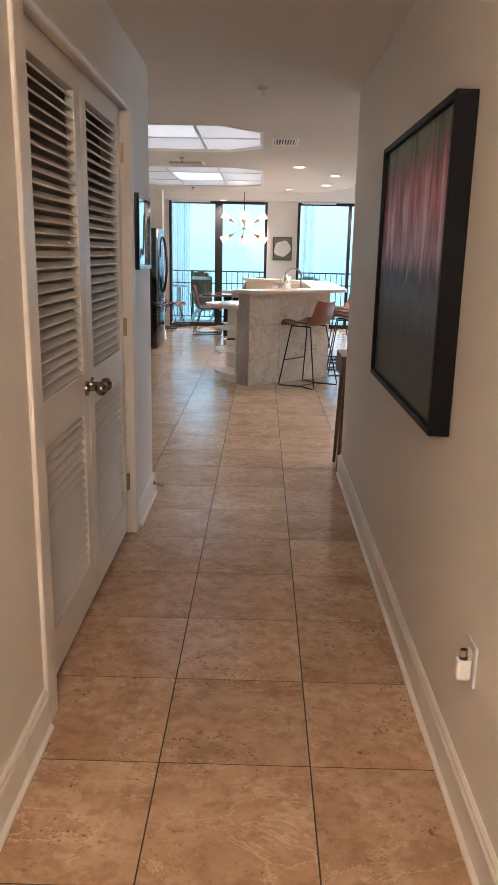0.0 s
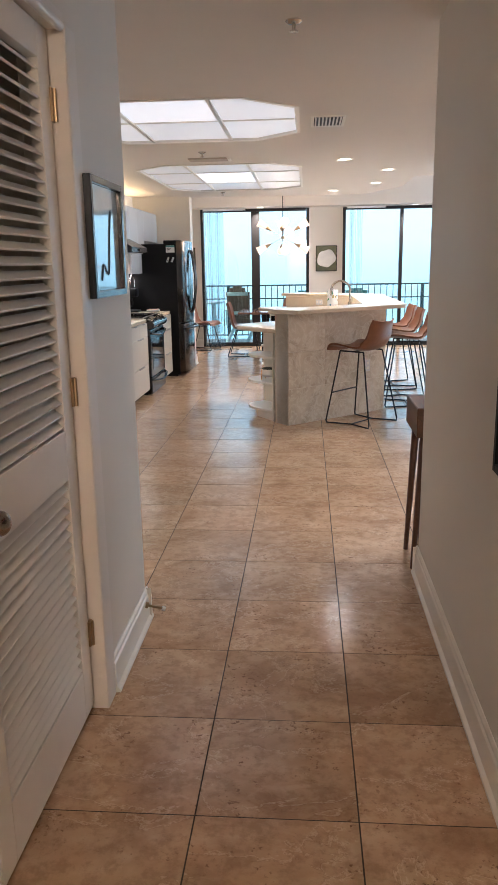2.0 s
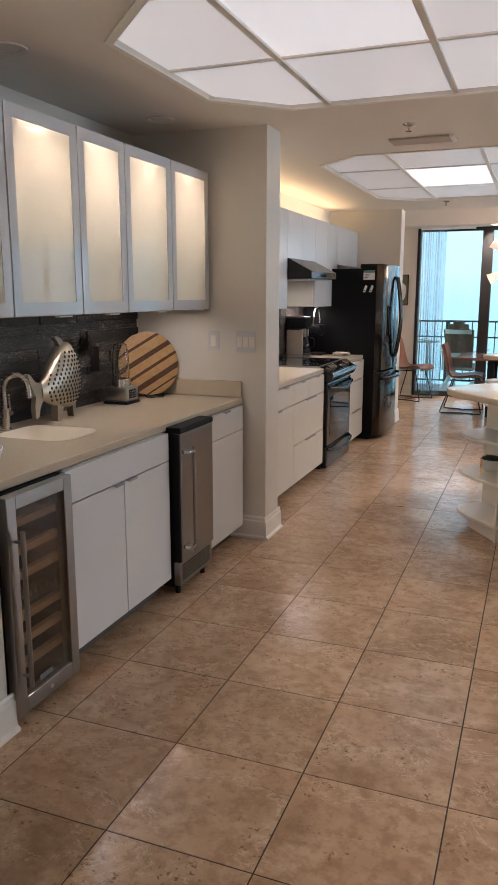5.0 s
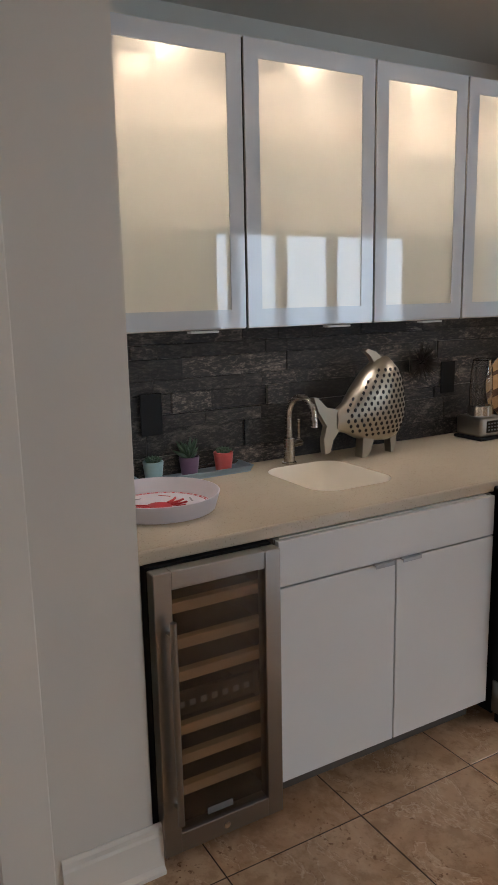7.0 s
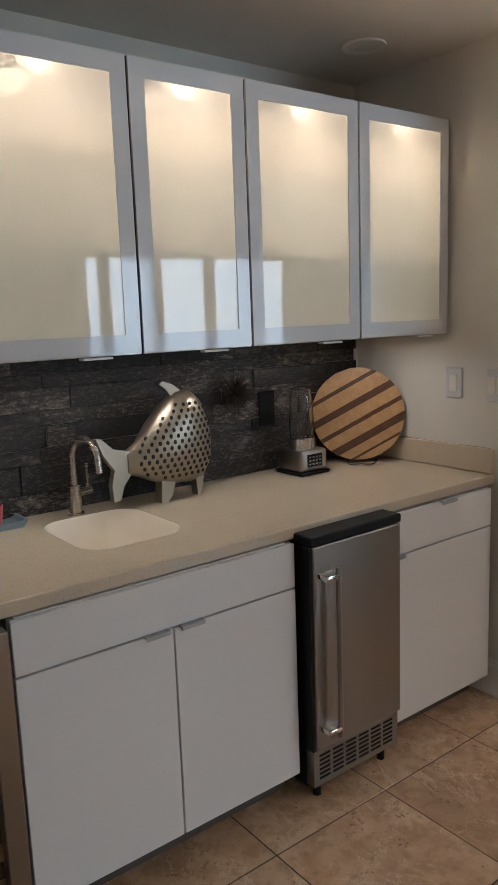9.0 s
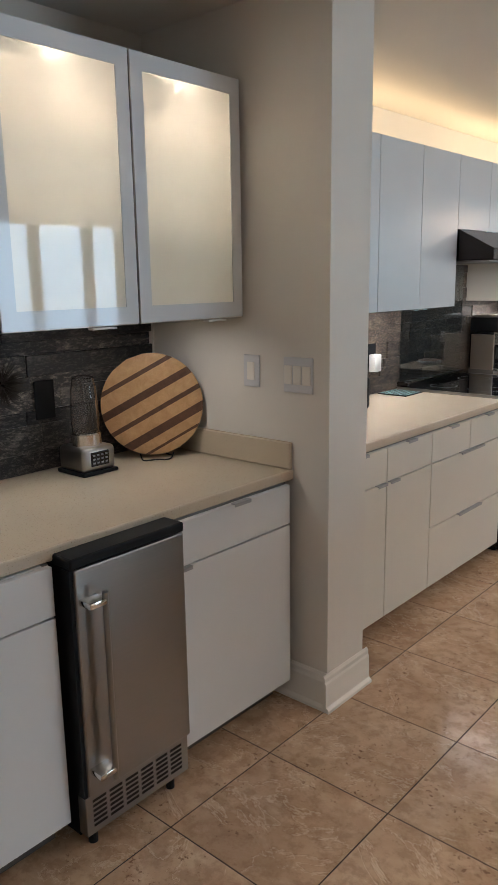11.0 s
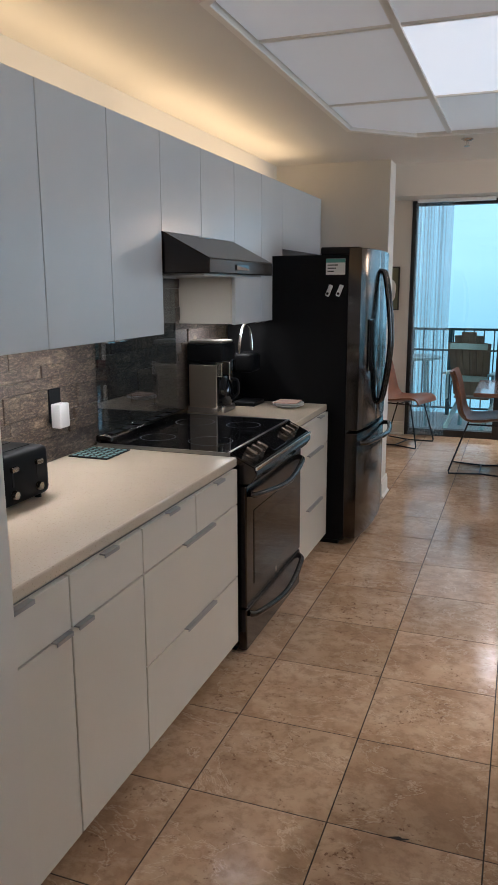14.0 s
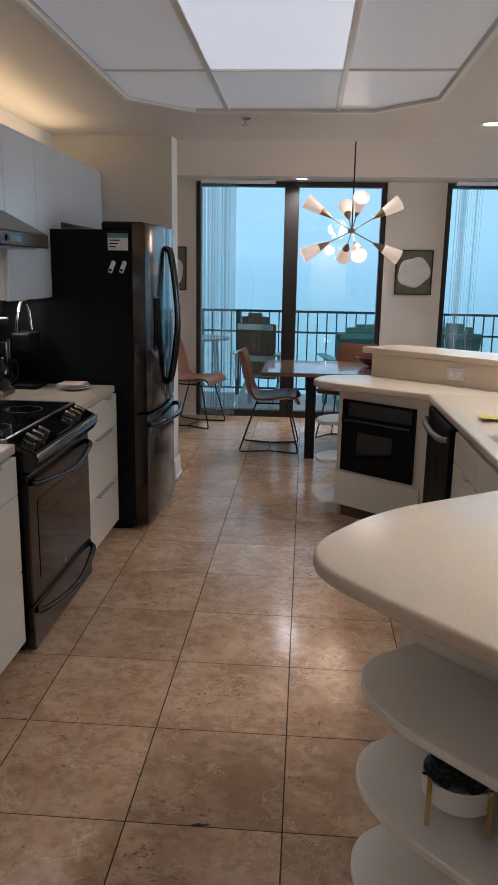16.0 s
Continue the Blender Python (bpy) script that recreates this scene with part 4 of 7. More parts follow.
# ---- range ----
def cooking_range():
    y0, y1 = 10.245, 11.095
    t = thing("range", "black stainless electric range with smooth glass cooktop", "range", (-2.15, (y0 + y1) / 2, 0))
    part("body", B(-2.52, -1.845, y0, y1, 0.03, 0.895, bevel=0.003), BLACKSTEEL, t)
    part("plinth", B(-2.50, -1.86, y0 + 0.02, y1 - 0.02, 0, 0.029), BLACKMAT, t)
    part("cooktop", B(-2.52, -1.875, y0 - 0.008, y1 + 0.008, 0.909, 0.921, bevel=0.002), DARKGLASS, t, "black ceramic glass cooktop")
    for a in (y0 - 0.0145, y1 + 0.0085):
        part("trim", B(-2.52, -1.87, a, a + 0.006, 0.908, 0.923), STEEL, t, "steel side trim")
    vent = bmesh.new()
    box(vent, -2.54, -2.455, y0 + 0.01, y1 - 0.01, 0.922, 0.952, bevel=0.008, seg=2)
    v = part("rear_vent", vent, BLACKSTEEL, t)
    for k in range(6):
        yy = y0 + 0.07 + k * 0.125
        part("vent_slot", B(-2.515, -2.475, yy, yy + 0.095, 0.9505, 0.9535), BLACKMAT, v)
    for cx, cy, r in ((-2.05, 10.45, 0.10), (-2.05, 10.88, 0.085), (-2.32, 10.45, 0.08), (-2.32, 10.88, 0.10)):
        ring = bmesh.new()
        lathe(ring, [(r, 0.9213), (r + 0.002, 0.9216), (r + 0.004, 0.9213)], (cx, cy, 0), 32)
        part("burner_ring", ring, surface("burner_mark", (0.07, 0.07, 0.07), 0.3), t)
    # slanted control panel
    bm = bmesh.new()
    prof = [(-1.875, 0.920), (-1.760, 0.866), (-1.748, 0.835), (-1.775, 0.79), (-1.875, 0.78)]
    rows = [[bm.verts.new((x, y, z)) for x, z in prof] for y in (y0 - 0.004, y1 + 0.004)]
    for i in range(5):
        bm.faces.new((rows[0][i], rows[0][(i + 1) % 5], rows[1][(i + 1) % 5], rows[1][i]))
    bm.faces.new(rows[0][::-1])
    bm.faces.new(rows[1])
    bmesh.ops.recalc_face_normals(bm, faces=bm.faces)
    bmesh.ops.bevel(bm, geom=bm.edges[:], offset=0.006, segments=2, affect="EDGES")
    cp = part("control_panel", bm, BLACKSTEEL, t, "slanted control panel", True)
    nrm = Vector((0.447, 0, 0.894))
    slope = Matrix.Translation((-1.818, 0, 0.8945)) @ Euler((0, radians(26.6), 0)).to_matrix().to_4x4()
    for yy in (10.335, 10.405, 10.475, 10.835, 10.905, 10.975):
        k = bmesh.new()
        cyl(k, (0, yy, 0.0), (0, yy, 0.008), 0.028, 0.027, 20)
        box(k, -0.026, 0.028, yy - 0.0085, yy + 0.0085, 0.009, 0.032, bevel=0.005, seg=2)
        bmesh.ops.transform(k, matrix=slope, verts=k.verts)
        part("knob", k, KNOB, cp, "loaf-shaped dark metal dial", True)
    part("lip", B(-1.7595, -1.7495, y0 - 0.003, y1 + 0.003, 0.850, 0.8665, bevel=0.003), CHROME, cp, "bright metal lower edge")
    part("front_trim", B(-1.8795, -1.8685, y0 - 0.008, y1 + 0.008, 0.9215, 0.9262, bevel=0.001), STEEL, t, "steel front trim of the cooktop")
    dsp = B(-0.045, 0.045, -0.09, 0.09, 0, 0.003)
    bmesh.ops.transform(dsp, matrix=Matrix.Translation((-1.818, 10.655, 0.8945)) @ Euler((0, radians(26.6), 0)).to_matrix().to_4x4(), verts=dsp.verts)
    part("display", dsp, DARKGLASS, cp, "dark touch display")
    d = part("oven_door", B(-1.844, -1.802, y0 + 0.004, y1 - 0.004, 0.215, 0.775, bevel=0.006, seg=2), BLACKSTEEL, t)
    part("oven_window", B(-1.8035, -1.7995, y0 + 0.10, y1 - 0.09, 0.30, 0.645), DARKGLASS, d, "dark oven door glass")
    hb = bmesh.new()
    tube(hb, smooth_path([(-1.80, y0 + 0.04, 0.735), (-1.77, y0 + 0.09, 0.725), (-1.742, (y0 + y1) / 2, 0.70), (-1.77, y1 - 0.09, 0.725), (-1.80, y1 - 0.04, 0.735)], 8), 0.013, 10)
    part("handle", hb, BLACKSTEEL, d, "curved bar handle", True)
    w = part("warming_drawer", B(-1.844, -1.802, y0 + 0.004, y1 - 0.004, 0.012, 0.208, bevel=0.006, seg=2), BLACKSTEEL, t)
    hb = bmesh.new()
    tube(hb, smooth_path([(-1.802, y0 + 0.03, 0.185), (-1.77, y0 + 0.09, 0.17), (-1.745, (y0 + y1) / 2, 0.14), (-1.77, y1 - 0.09, 0.17), (-1.802, y1 - 0.03, 0.185)], 8), 0.014, 10)
    part("handle", hb, BLACKSTEEL, w, "curved bar handle", True)
    part("badge", B(-1.8025, -1.8005, 10.655, 10.672, 0.242, 0.265), CHROME, d, "small bright maker's mark")
    return t


cooking_range()
gs = single("splash_glass", B(-2.526, -2.521, 10.26, 11.09, 0.955, 1.66, bevel=0.001), SPLASH, "clear glass sheet over the stone behind the range", "glass panel")

# ---- refrigerator ----
def refrigerator():
    y0, y1 = 11.80, 12.69
    t = thing("refrigerator", "black stainless french-door refrigerator with curved handles", "refrigerator", (-2.1, (y0 + y1) / 2, 0))
    part("body", B(-2.50, -1.725, y0, y1, 0.03, 1.80, bevel=0.004), BLACK, t, "matt black cabinet sides")
    part("plinth", B(-2.45, -1.76, y0 + 0.02, y1 - 0.02, 0, 0.029), BLACKMAT, t)
    part("hinge_cover", B(-1.90, -1.66, y0 + 0.005, y1 - 0.005, 1.801, 1.845, bevel=0.008), BLACKMAT, t)

    def bowed(a, b, z0, z1, lip):
        """Door with a front that bows gently out towards +x."""
        bm = bmesh.new()
        n, pts = 8, []
        for k in range(n + 1):
            y = a + (b - a) * k / n
            u = (y - (y0 + y1) / 2) / ((y1 - y0) / 2)
            pts.append((-1.640 + 0.035 * (1 - u * u) + (lip if k in (0, n) else 0), y))
        prism(bm, [(-1.722, b), (-1.722, a)] + pts, z0, z1, bevel=0.006)
        return bm

    ym = (y0 + y1) / 2
    dl = part("door", bowed(y0, ym - 0.002, 0.745, 1.84, -0.008), BLACKSTEEL, t, "bowed black steel door", True)
    dr = part("door", bowed(ym + 0.002, y1, 0.745, 1.84, -0.008), BLACKSTEEL, t, "bowed black steel door", True)
    fz = part("freezer_drawer", bowed(y0, y1, 0.05, 0.728, -0.008), BLACKSTEEL, t, "bowed black steel freezer drawer", True)
    for d, yy in ((dl, ym - 0.045), (dr, ym + 0.045)):
        hb = bmesh.new()
        tube(hb, smooth_path([(-1.615, yy, 0.86), (-1.575, yy, 0.92), (-1.535, yy, 1.28), (-1.575, yy, 1.66), (-1.615, yy, 1.72)], 8), 0.014, 10)
        part("handle", hb, BLACKSTEEL, d, "tall curved bar handle", True)
    hb = bmesh.new()
    tube(hb, smooth_path([(-1.64, y0 + 0.05, 0.66), (-1.585, y0 + 0.10, 0.665), (-1.535, ym, 0.665), (-1.585, y1 - 0.10, 0.665), (-1.64, y1 - 0.05, 0.66)], 8), 0.016, 10)
    part("handle", hb, BLACKSTEEL, fz, "wide curved bar handle", True)
    part("dispenser", B(-1.625, -1.612, y0 + 0.13, y0 + 0.31, 1.10, 1.42, bevel=0.006), DARKGLASS, dl, "dark water and ice dispenser")
    return t


refrigerator()
nb = thing("fridge_note", "white printed card held on the refrigerator side", "note", (-1.8, 11.797, 1.68))
part("paper", B(-1.862, -1.745, 11.7965, 11.7985, 1.685, 1.778), WHITEPL, nb)
part("header_band", B(-1.862, -1.745, 11.7945, 11.796, 1.755, 1.777), surface("green_print", (0.10, 0.30, 0.25), 0.5), nb, "green header print")
for k, z in enumerate((1.738, 1.720, 1.702)):
    part("text_bar", B(-1.852, -1.79 - 0.012 * k, 11.7945, 11.796, z, z + 0.006), BLACKMAT, nb, "dark line of small print")
for xx in (-1.84, -1.775):
    m = bmesh.new()
    box(m, -0.013, 0.013, -0.006, 0.006, -0.036, 0.036, bevel=0.006, seg=2)
    bmesh.ops.transform(m, matrix=Matrix.Translation((xx, 11.793, 1.592)) @ Euler((0, radians(22), 0)).to_matrix().to_4x4(), verts=m.verts)
    c = thing("magnet_clip", "white plastic clip on the refrigerator side", "magnet", (xx, 11.793, 1.592), "clips on the refrigerator")
    part("clip", m, WHITEPL, c)
    d = bmesh.new()
    cyl(d, (xx - 0.008, 11.7885, 1.575), (xx - 0.008, 11.7865, 1.575), 0.008)
    part("dot", d, BLACKMAT, c, "dark round dot")

# ---- island ----
C1, C2, C3, C4 = (-0.13, 8.51), (0.85, 9.34), (0.85, 11.86), (-0.13, 12.69)


def offset_line(pts, d):
    """Shifts an open polyline to its left by d, mitred."""
    out = []
    for i, p in enumerate(pts):
        dirs = []
        if i:
            dirs.append((Vector(p) - Vector(pts[i - 1])).normalized())
        if i < len(pts) - 1:
            dirs.append((Vector(pts[i + 1]) - Vector(p)).normalized())
        ns = [Vector((-v.y, v.x)) for v in dirs]
        n = sum(ns, Vector((0, 0))).normalized()
        out.append(tuple(Vector(p) + n * d / n.dot(ns[0])))
    return out


knee = [C1, C2, C3, C4]
knee_in = offset_line(knee, 0.205)
isl = thing("island_wall", "stone-clad raised wall of the kitchen island", "kitchen island", (0.4, 10.6, 0))
part("core", prism(bmesh.new(), offset_line(knee, 0.014) + offset_line(knee, 0.19)[::-1], 0, 1.055), surface("island_core", (0.55, 0.5, 0.43), 0.7), isl)
part("inner_lining", prism(bmesh.new(), offset_line(knee, 0.192) + knee_in[::-1], 0.85, 1.055), CREAM_TOP, isl, "cream quartz upstand")


def cladding(a, b, rows, width, seed):
    """Stone slabs laid on the wall face from a to b, outer side on the right."""
    a, b = Vector(a), Vector(b)
    d = (b - a).normalized()
    nrm = Vector((d.y, -d.x))
    length = (b - a).length
    rng = random.Random(seed)
    h = 1.052 / rows
    for r in range(rows):
        u = -rng.choice((0.0, 0.5)) * width
        while u < length - 0.01:
            u0, u1 = max(u, 0) + 0.001, min(u + width, length) - 0.001
            u += width
            if u1 - u0 < 0.02:
                continue
            p, q = a + d * u0, a + d * u1
            k = 0.0
            bm = bmesh.new()
            prism(bm, [tuple(p), tuple(q), tuple(q - nrm * 0.0125), tuple(p - nrm * 0.0125)], r * h + 0.001, (r + 1) * h - 0.001, bevel=0.0012, seg=1)
            part("stone_tile", bm, MARBLE, isl)


e0 = tuple(knee_in[0])
cladding(e0, C1, 3, 0.36, 1)
cladding(C1, C2, 3, 0.46, 2)
cladding(C2, C3, 3, 0.46, 3)
cladding(C3, C4, 3, 0.46, 4)
cladding(C4, tuple(knee_in[-1]), 3, 0.36, 5)


def rounded(poly, r, steps=5):
    """Rounds the corners of a polygon; r is one radius or one for each corner."""
    n, out = len(poly), []
    rs = r if isinstance(r, (list, tuple)) else [r] * n
    for i, p in enumerate(poly):
        p, a, b = Vector(p), Vector(poly[i - 1]), Vector(poly[(i + 1) % n])
        if rs[i] < 1e-4:
            out.append(tuple(p))
            continue
        u, v = (a - p).normalized(), (b - p).normalized()
        k = min(rs[i], (a - p).length * 0.49, (b - p).length * 0.49)
        s, e = p + u * k, p + v * k
        for j in range(steps + 1):
            t = j / steps
            out.append(tuple(s * (1 - t) ** 2 + p * 2 * t * (1 - t) + e * t * t))
    return out


top_out = [(-0.03, 8.41), (1.06, 9.31), (1.06, 11.89), (-0.03, 12.79)]
top_in = offset_line(knee, 0.225)
raised = [(-0.335, 8.66)] + top_out + [(-0.335, 12.56)] + top_in[::-1][0:1] + top_in[::-1][1:3] + top_in[0:1]
single("raised_bar_top", prism(bmesh.new(), rounded(raised, [0.02, 0.03, 0.06, 0.06, 0.03, 0.02, 0, 0, 0, 0], 4), 1.058, 1.098, bevel=0.006), CREAM_TOP, "cream quartz raised bar top of the island", "countertop")

low_out = offset_line(knee, 0.207)
low = [low_out[0], low_out[1], low_out[2], low_out[3], (-0.56, 12.52), (-0.70, 12.22), (0.0, 11.78), (0.02, 9.90), (-0.50, 9.565), (-0.735, 9.21), (-0.50, 8.92)]
# basin cut-out by the spine
SINK = (0.09, 0.40, 10.25, 10.72)


def counter_with_hole(outer, hole, z0, z1):
    bm = bmesh.new()
    hx0, hx1, hy0, hy1 = hole
    inner = rounded([(hx0, hy0), (hx1, hy0), (hx1, hy1), (hx0, hy1)], 0.06)
    es = []
    for poly in (outer, inner):
        vs = [bm.verts.new((x, y, z0)) for x, y in poly]
        es += [bm.edges.new((vs[i], vs[(i + 1) % len(vs)])) for i in range(len(vs))]
    bmesh.ops.triangle_fill(bm, use_beauty=True, use_dissolve=False, edges=es)
    bad = [f for f in bm.faces if all(hx0 - 1e-3 <= v.co.x <= hx1 + 1e-3 and hy0 - 1e-3 <= v.co.y <= hy1 + 1e-3 for v in f.verts)]
    bmesh.ops.delete(bm, geom=bad, context="FACES_ONLY")
    up = bmesh.ops.extrude_face_region(bm, geom=list(bm.faces))
    bmesh.ops.translate(bm, verts=[v for v in up["geom"] if isinstance(v, bmesh.types.BMVert)], vec=(0, 0, z1 - z0))
    bmesh.ops.recalc_face_normals(bm, faces=bm.faces)
    sharp = [e for e in bm.edges if len(e.link_faces) == 2 and e.calc_face_angle(0) > 1.2 and abs(e.verts[0].co.z - e.verts[1].co.z) < 1e-5]
    bmesh.ops.bevel(bm, geom=sharp, offset=0.012, segments=3, affect="EDGES", profile=0.5)
    return bm


single("island_countertop", counter_with_hole(rounded(low, [0, 0, 0, 0, 0.14, 0.24, 0.02, 0.02, 0.18, 0.26, 0.10], 8), SINK, 0.866, 0.910), CREAM_TOP, "cream speckled island countertop with rounded ends", "countertop", True)
bm = bmesh.new()
box(bm, 0.085, 0.405, 10.245, 10.725, 0.70, 0.864)
for f in [f for f in bm.faces if f.normal.z > 0.9 or f.calc_center_median().z > 0.863]:
    bm.faces.remove(f)
single("island_sink", bm, surface("island_sink_cream", (0.70, 0.58, 0.42), 0.3), "cream island sink basin below the counter", "sink")

# base cabinets under the island counter
isc = thing("island_cabinet", "cream island base cabinet with doors and drawers", "cabinet", (0.3, 10.6, 0))
near = [(-0.42, 9.44), (0.04, 9.72), (0.04, 11.74), (0.10, 11.80), (0.62, 11.6), (0.62, 9.5), (-0.10, 8.98)]
part("body", prism(bmesh.new(), near, 0.09, 0.864), CABC, isc)
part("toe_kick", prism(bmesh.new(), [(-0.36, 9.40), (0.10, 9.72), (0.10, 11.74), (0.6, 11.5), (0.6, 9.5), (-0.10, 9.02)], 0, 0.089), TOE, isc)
for a, b in ((9.76, 10.10), (10.10, 10.55), (10.55, 11.02)):
    d = part("door", B(0.016, 0.037, a + 0.002, b - 0.002, 0.12, 0.70, bevel=0.0015), CABC, isc)
    part("handle", B(0.002, 0.016, a + 0.12, a + 0.22, 0.699, 0.704), PULL, d, "slim metal edge pull")
    part("drawer_front", B(0.016, 0.037, a + 0.002, b - 0.002, 0.705, 0.85, bevel=0.0015), CABC, isc)
dw = thing("dishwasher", "black dishwasher built into the island", "dishwasher", (0.05, 11.4, 0))
part("door", B(-0.002, 0.036, 11.06, 11.70, 0.11, 0.855, bevel=0.006), BLACK, dw)
hb = bmesh.new()
tube(hb, smooth_path([(-0.002, 11.10, 0.79), (-0.035, 11.14, 0.785), (-0.045, 11.38, 0.775), (-0.035, 11.62, 0.785), (-0.002, 11.66, 0.79)], 6), 0.016, 10)
part("handle", hb, STEEL, dw, "curved steel bar handle", True)

# oven cabinet in the far arm, its face turned to the range
ov = thing("oven_cabinet", "cream island cabinet with built-in black oven and drawer", "cabinet", (-0.2, 12.1, 0))
A0, A1 = Vector((-0.485, 12.235)), Vector((0.02, 11.83))
ud = (A1 - A0).normalized()
un = Vector((ud.y, -ud.x))


def on_face(u0, u1, d0, d1, z0, z1, bevel=0.0):
    p = [A0 + ud * u0 + un * d0, A0 + ud * u1 + un * d0, A0 + ud * u1 + un * d1, A0 + ud * u0 + un * d1]
    return prism(bmesh.new(), [tuple(q) for q in p], z0, z1, bevel, 1)


FL = (A1 - A0).length
part("body", prism(bmesh.new(), [tuple(A0), tuple(A1), (0.3, 11.95), (-0.14, 12.44)], 0.09, 0.864), CABC, ov)
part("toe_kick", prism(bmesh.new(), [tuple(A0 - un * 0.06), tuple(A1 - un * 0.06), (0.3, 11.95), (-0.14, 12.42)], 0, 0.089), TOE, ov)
part("drawer_front", on_face(0.004, FL - 0.02, 0.001, 0.02, 0.10, 0.315, 0.0015), CABC, ov)
o = part("oven", on_face(0.045, FL - 0.075, 0.001, 0.022, 0.335, 0.80, 0.004), BLACK, ov, "built-in black oven")
part("oven_window", on_face(0.17, FL - 0.22, 0.023, 0.026, 0.42, 0.60), DARKGLASS, o, "dark oven glass")
part("control_panel", on_face(0.06, FL - 0.09, 0.023, 0.027, 0.70, 0.785), DARKGLASS, o, "glossy control panel")
part("handle", on_face(0.06, FL - 0.09, 0.023, 0.05, 0.665, 0.685, 0.004), BLACKSTEEL, o, "slim bar handle")


def shelf_end(mirror, label):
    """Open end shelves with lobed boards below the counter's rounded tip."""
    f = (lambda y: y) if not mirror else (lambda y: 21.31 - y)
    t = thing("end_shelf", label, "shelf", (-0.35, f(9.05), 0), "open end shelves of the island")
    lobe = rounded([(-0.275, 8.705), (-0.505, 8.935), (-0.565, 9.07), (-0.545, 9.205), (-0.40, 9.30), (-0.06, 8.93)], [0.03, 0.09, 0.09, 0.09, 0.01, 0.01], 7)
    lobe = [(x, f(y)) for x, y in lobe]
    for z in (0.085, 0.355, 0.610):
        part("board", prism(bmesh.new(), lobe, z, z + 0.024, bevel=0.005), TRIM, t)
    core = [(-0.41, 9.31), (-0.055, 8.935), (-0.035, 8.955), (-0.39, 9.33)]
    part("back_panel", prism(bmesh.new(), [(x, f(y)) for x, y in core], 0.0, 0.864), CABC, t)
    side = [(-0.285, 8.715), (-0.055, 8.915), (-0.07, 8.932), (-0.298, 8.73)]
    part("side_panel", prism(bmesh.new(), [(x, f(y)) for x, y in side], 0.0, 0.864), CABC, t)
    plinth = [(-0.29, 8.74), (-0.475, 9.02), (-0.44, 9.26), (-0.40, 9.29), (-0.09, 8.94)]
    part("plinth", prism(bmesh.new(), [(x, f(y)) for x, y in plinth], 0, 0.084), CABC, t)
    return t


shelf_end(False, "cream open end shelves with rounded boards facing the bar")
# far end shelves wrap the oven cabinet's outer corner
fs = thing("end_shelf", "cream open end shelves with rounded boards facing the dining table", "shelf", (-0.4, 12.4, 0), "open end shelves of the island")
far_lobe = rounded([(-0.47, 12.255), (-0.60, 12.24), (-0.635, 12.42), (-0.50, 12.56), (-0.31, 12.55), (-0.17, 12.44)], [0.01, 0.09, 0.10, 0.09, 0.02, 0.01], 7)
for z in (0.085, 0.355, 0.610):
    part("board", prism(bmesh.new(), far_lobe, z, z + 0.024, bevel=0.005), TRIM, fs)
part("back_panel", prism(bmesh.new(), [(-0.47, 12.262), (-0.165, 12.452), (-0.175, 12.468), (-0.48, 12.278)], 0, 0.864), CABC, fs)
part("plinth", prism(bmesh.new(), [(-0.46, 12.28), (-0.54, 12.32), (-0.53, 12.42), (-0.45, 12.50), (-0.33, 12.52), (-0.19, 12.45)], 0, 0.084), CABC, fs)

# ---- hall: louvred closet doors ----
OLDNICKEL = steel_mat("aged_nickel", (0.33, 0.28, 0.235), 0.26)


def closet_door(y0, y1, hinge_left):
    x0, x1 = -0.735, -0.700
    t = thing("closet_door", "cream painted louvred closet door, closed", "closet door", (-0.72, (y0 + y1) / 2, 0), "pair of closet doors")
    st = 0.088
    zs = [(0.205, 0.870), (1.028, 2.075)]
    part("stile", B(x0, x1, y0, y0 + st, 0.03, 2.168, bevel=0.002), DOORW, t)
    part("stile", B(x0, x1, y1 - st, y1, 0.03, 2.168, bevel=0.002), DOORW, t)
    for a, b in ((0.03, 0.205), (0.870, 1.028), (2.075, 2.168)):
        part("rail", B(x0, x1, y0 + st, y1 - st, a, b, bevel=0.002), DOORW, t)
    a, b = y0 + st, y1 - st
    for z0, z1 in zs:
        n = round((z1 - z0) / 0.0375)
        step = (z1 - z0) / n
        for k in range(n):
            zc = z0 + (k + 0.5) * step
            s = box(bmesh.new(), -0.0185, 0.0185, a + 0.001, b - 0.001, -0.0035, 0.0035, bevel=0.0015)
            bmesh.ops.transform(s, matrix=Matrix.Translation((-0.7185, 0, zc)) @ Euler((0, radians(34), 0)).to_matrix().to_4x4(), verts=s.verts)
            part("louvre", s, DOORW, t)
    ky = y1 - 0.045 if hinge_left else y0 + 0.045
    k = bmesh.new()
    cyl(k, (-0.700, ky, 0.965), (-0.692, ky, 0.965), 0.031, 0.029, 24)
    cyl(k, (-0.692, ky, 0.965), (-0.660, ky, 0.965), 0.010, 0.012, 16)
    ball(k, (-0.640, ky, 0.965), 0.029, (0.85, 1, 1), 20, 14)
    part("knob", k, OLDNICKEL, t, "aged nickel round knob", True)
    hy = y0 - 0.008 if hinge_left else y1 + 0.008
    for z in (0.30, 1.132, 1.97):
        h = box(bmesh.new(), -0.702, -0.692, hy - 0.016, hy + 0.016, z - 0.045, z + 0.045, bevel=0.001)
        cyl(h, (-0.690, hy, z - 0.045), (-0.690, hy, z + 0.045), 0.006, seg=10)
        part("hinge", h, BRASS, t, "aged brass butt hinge")
    return t


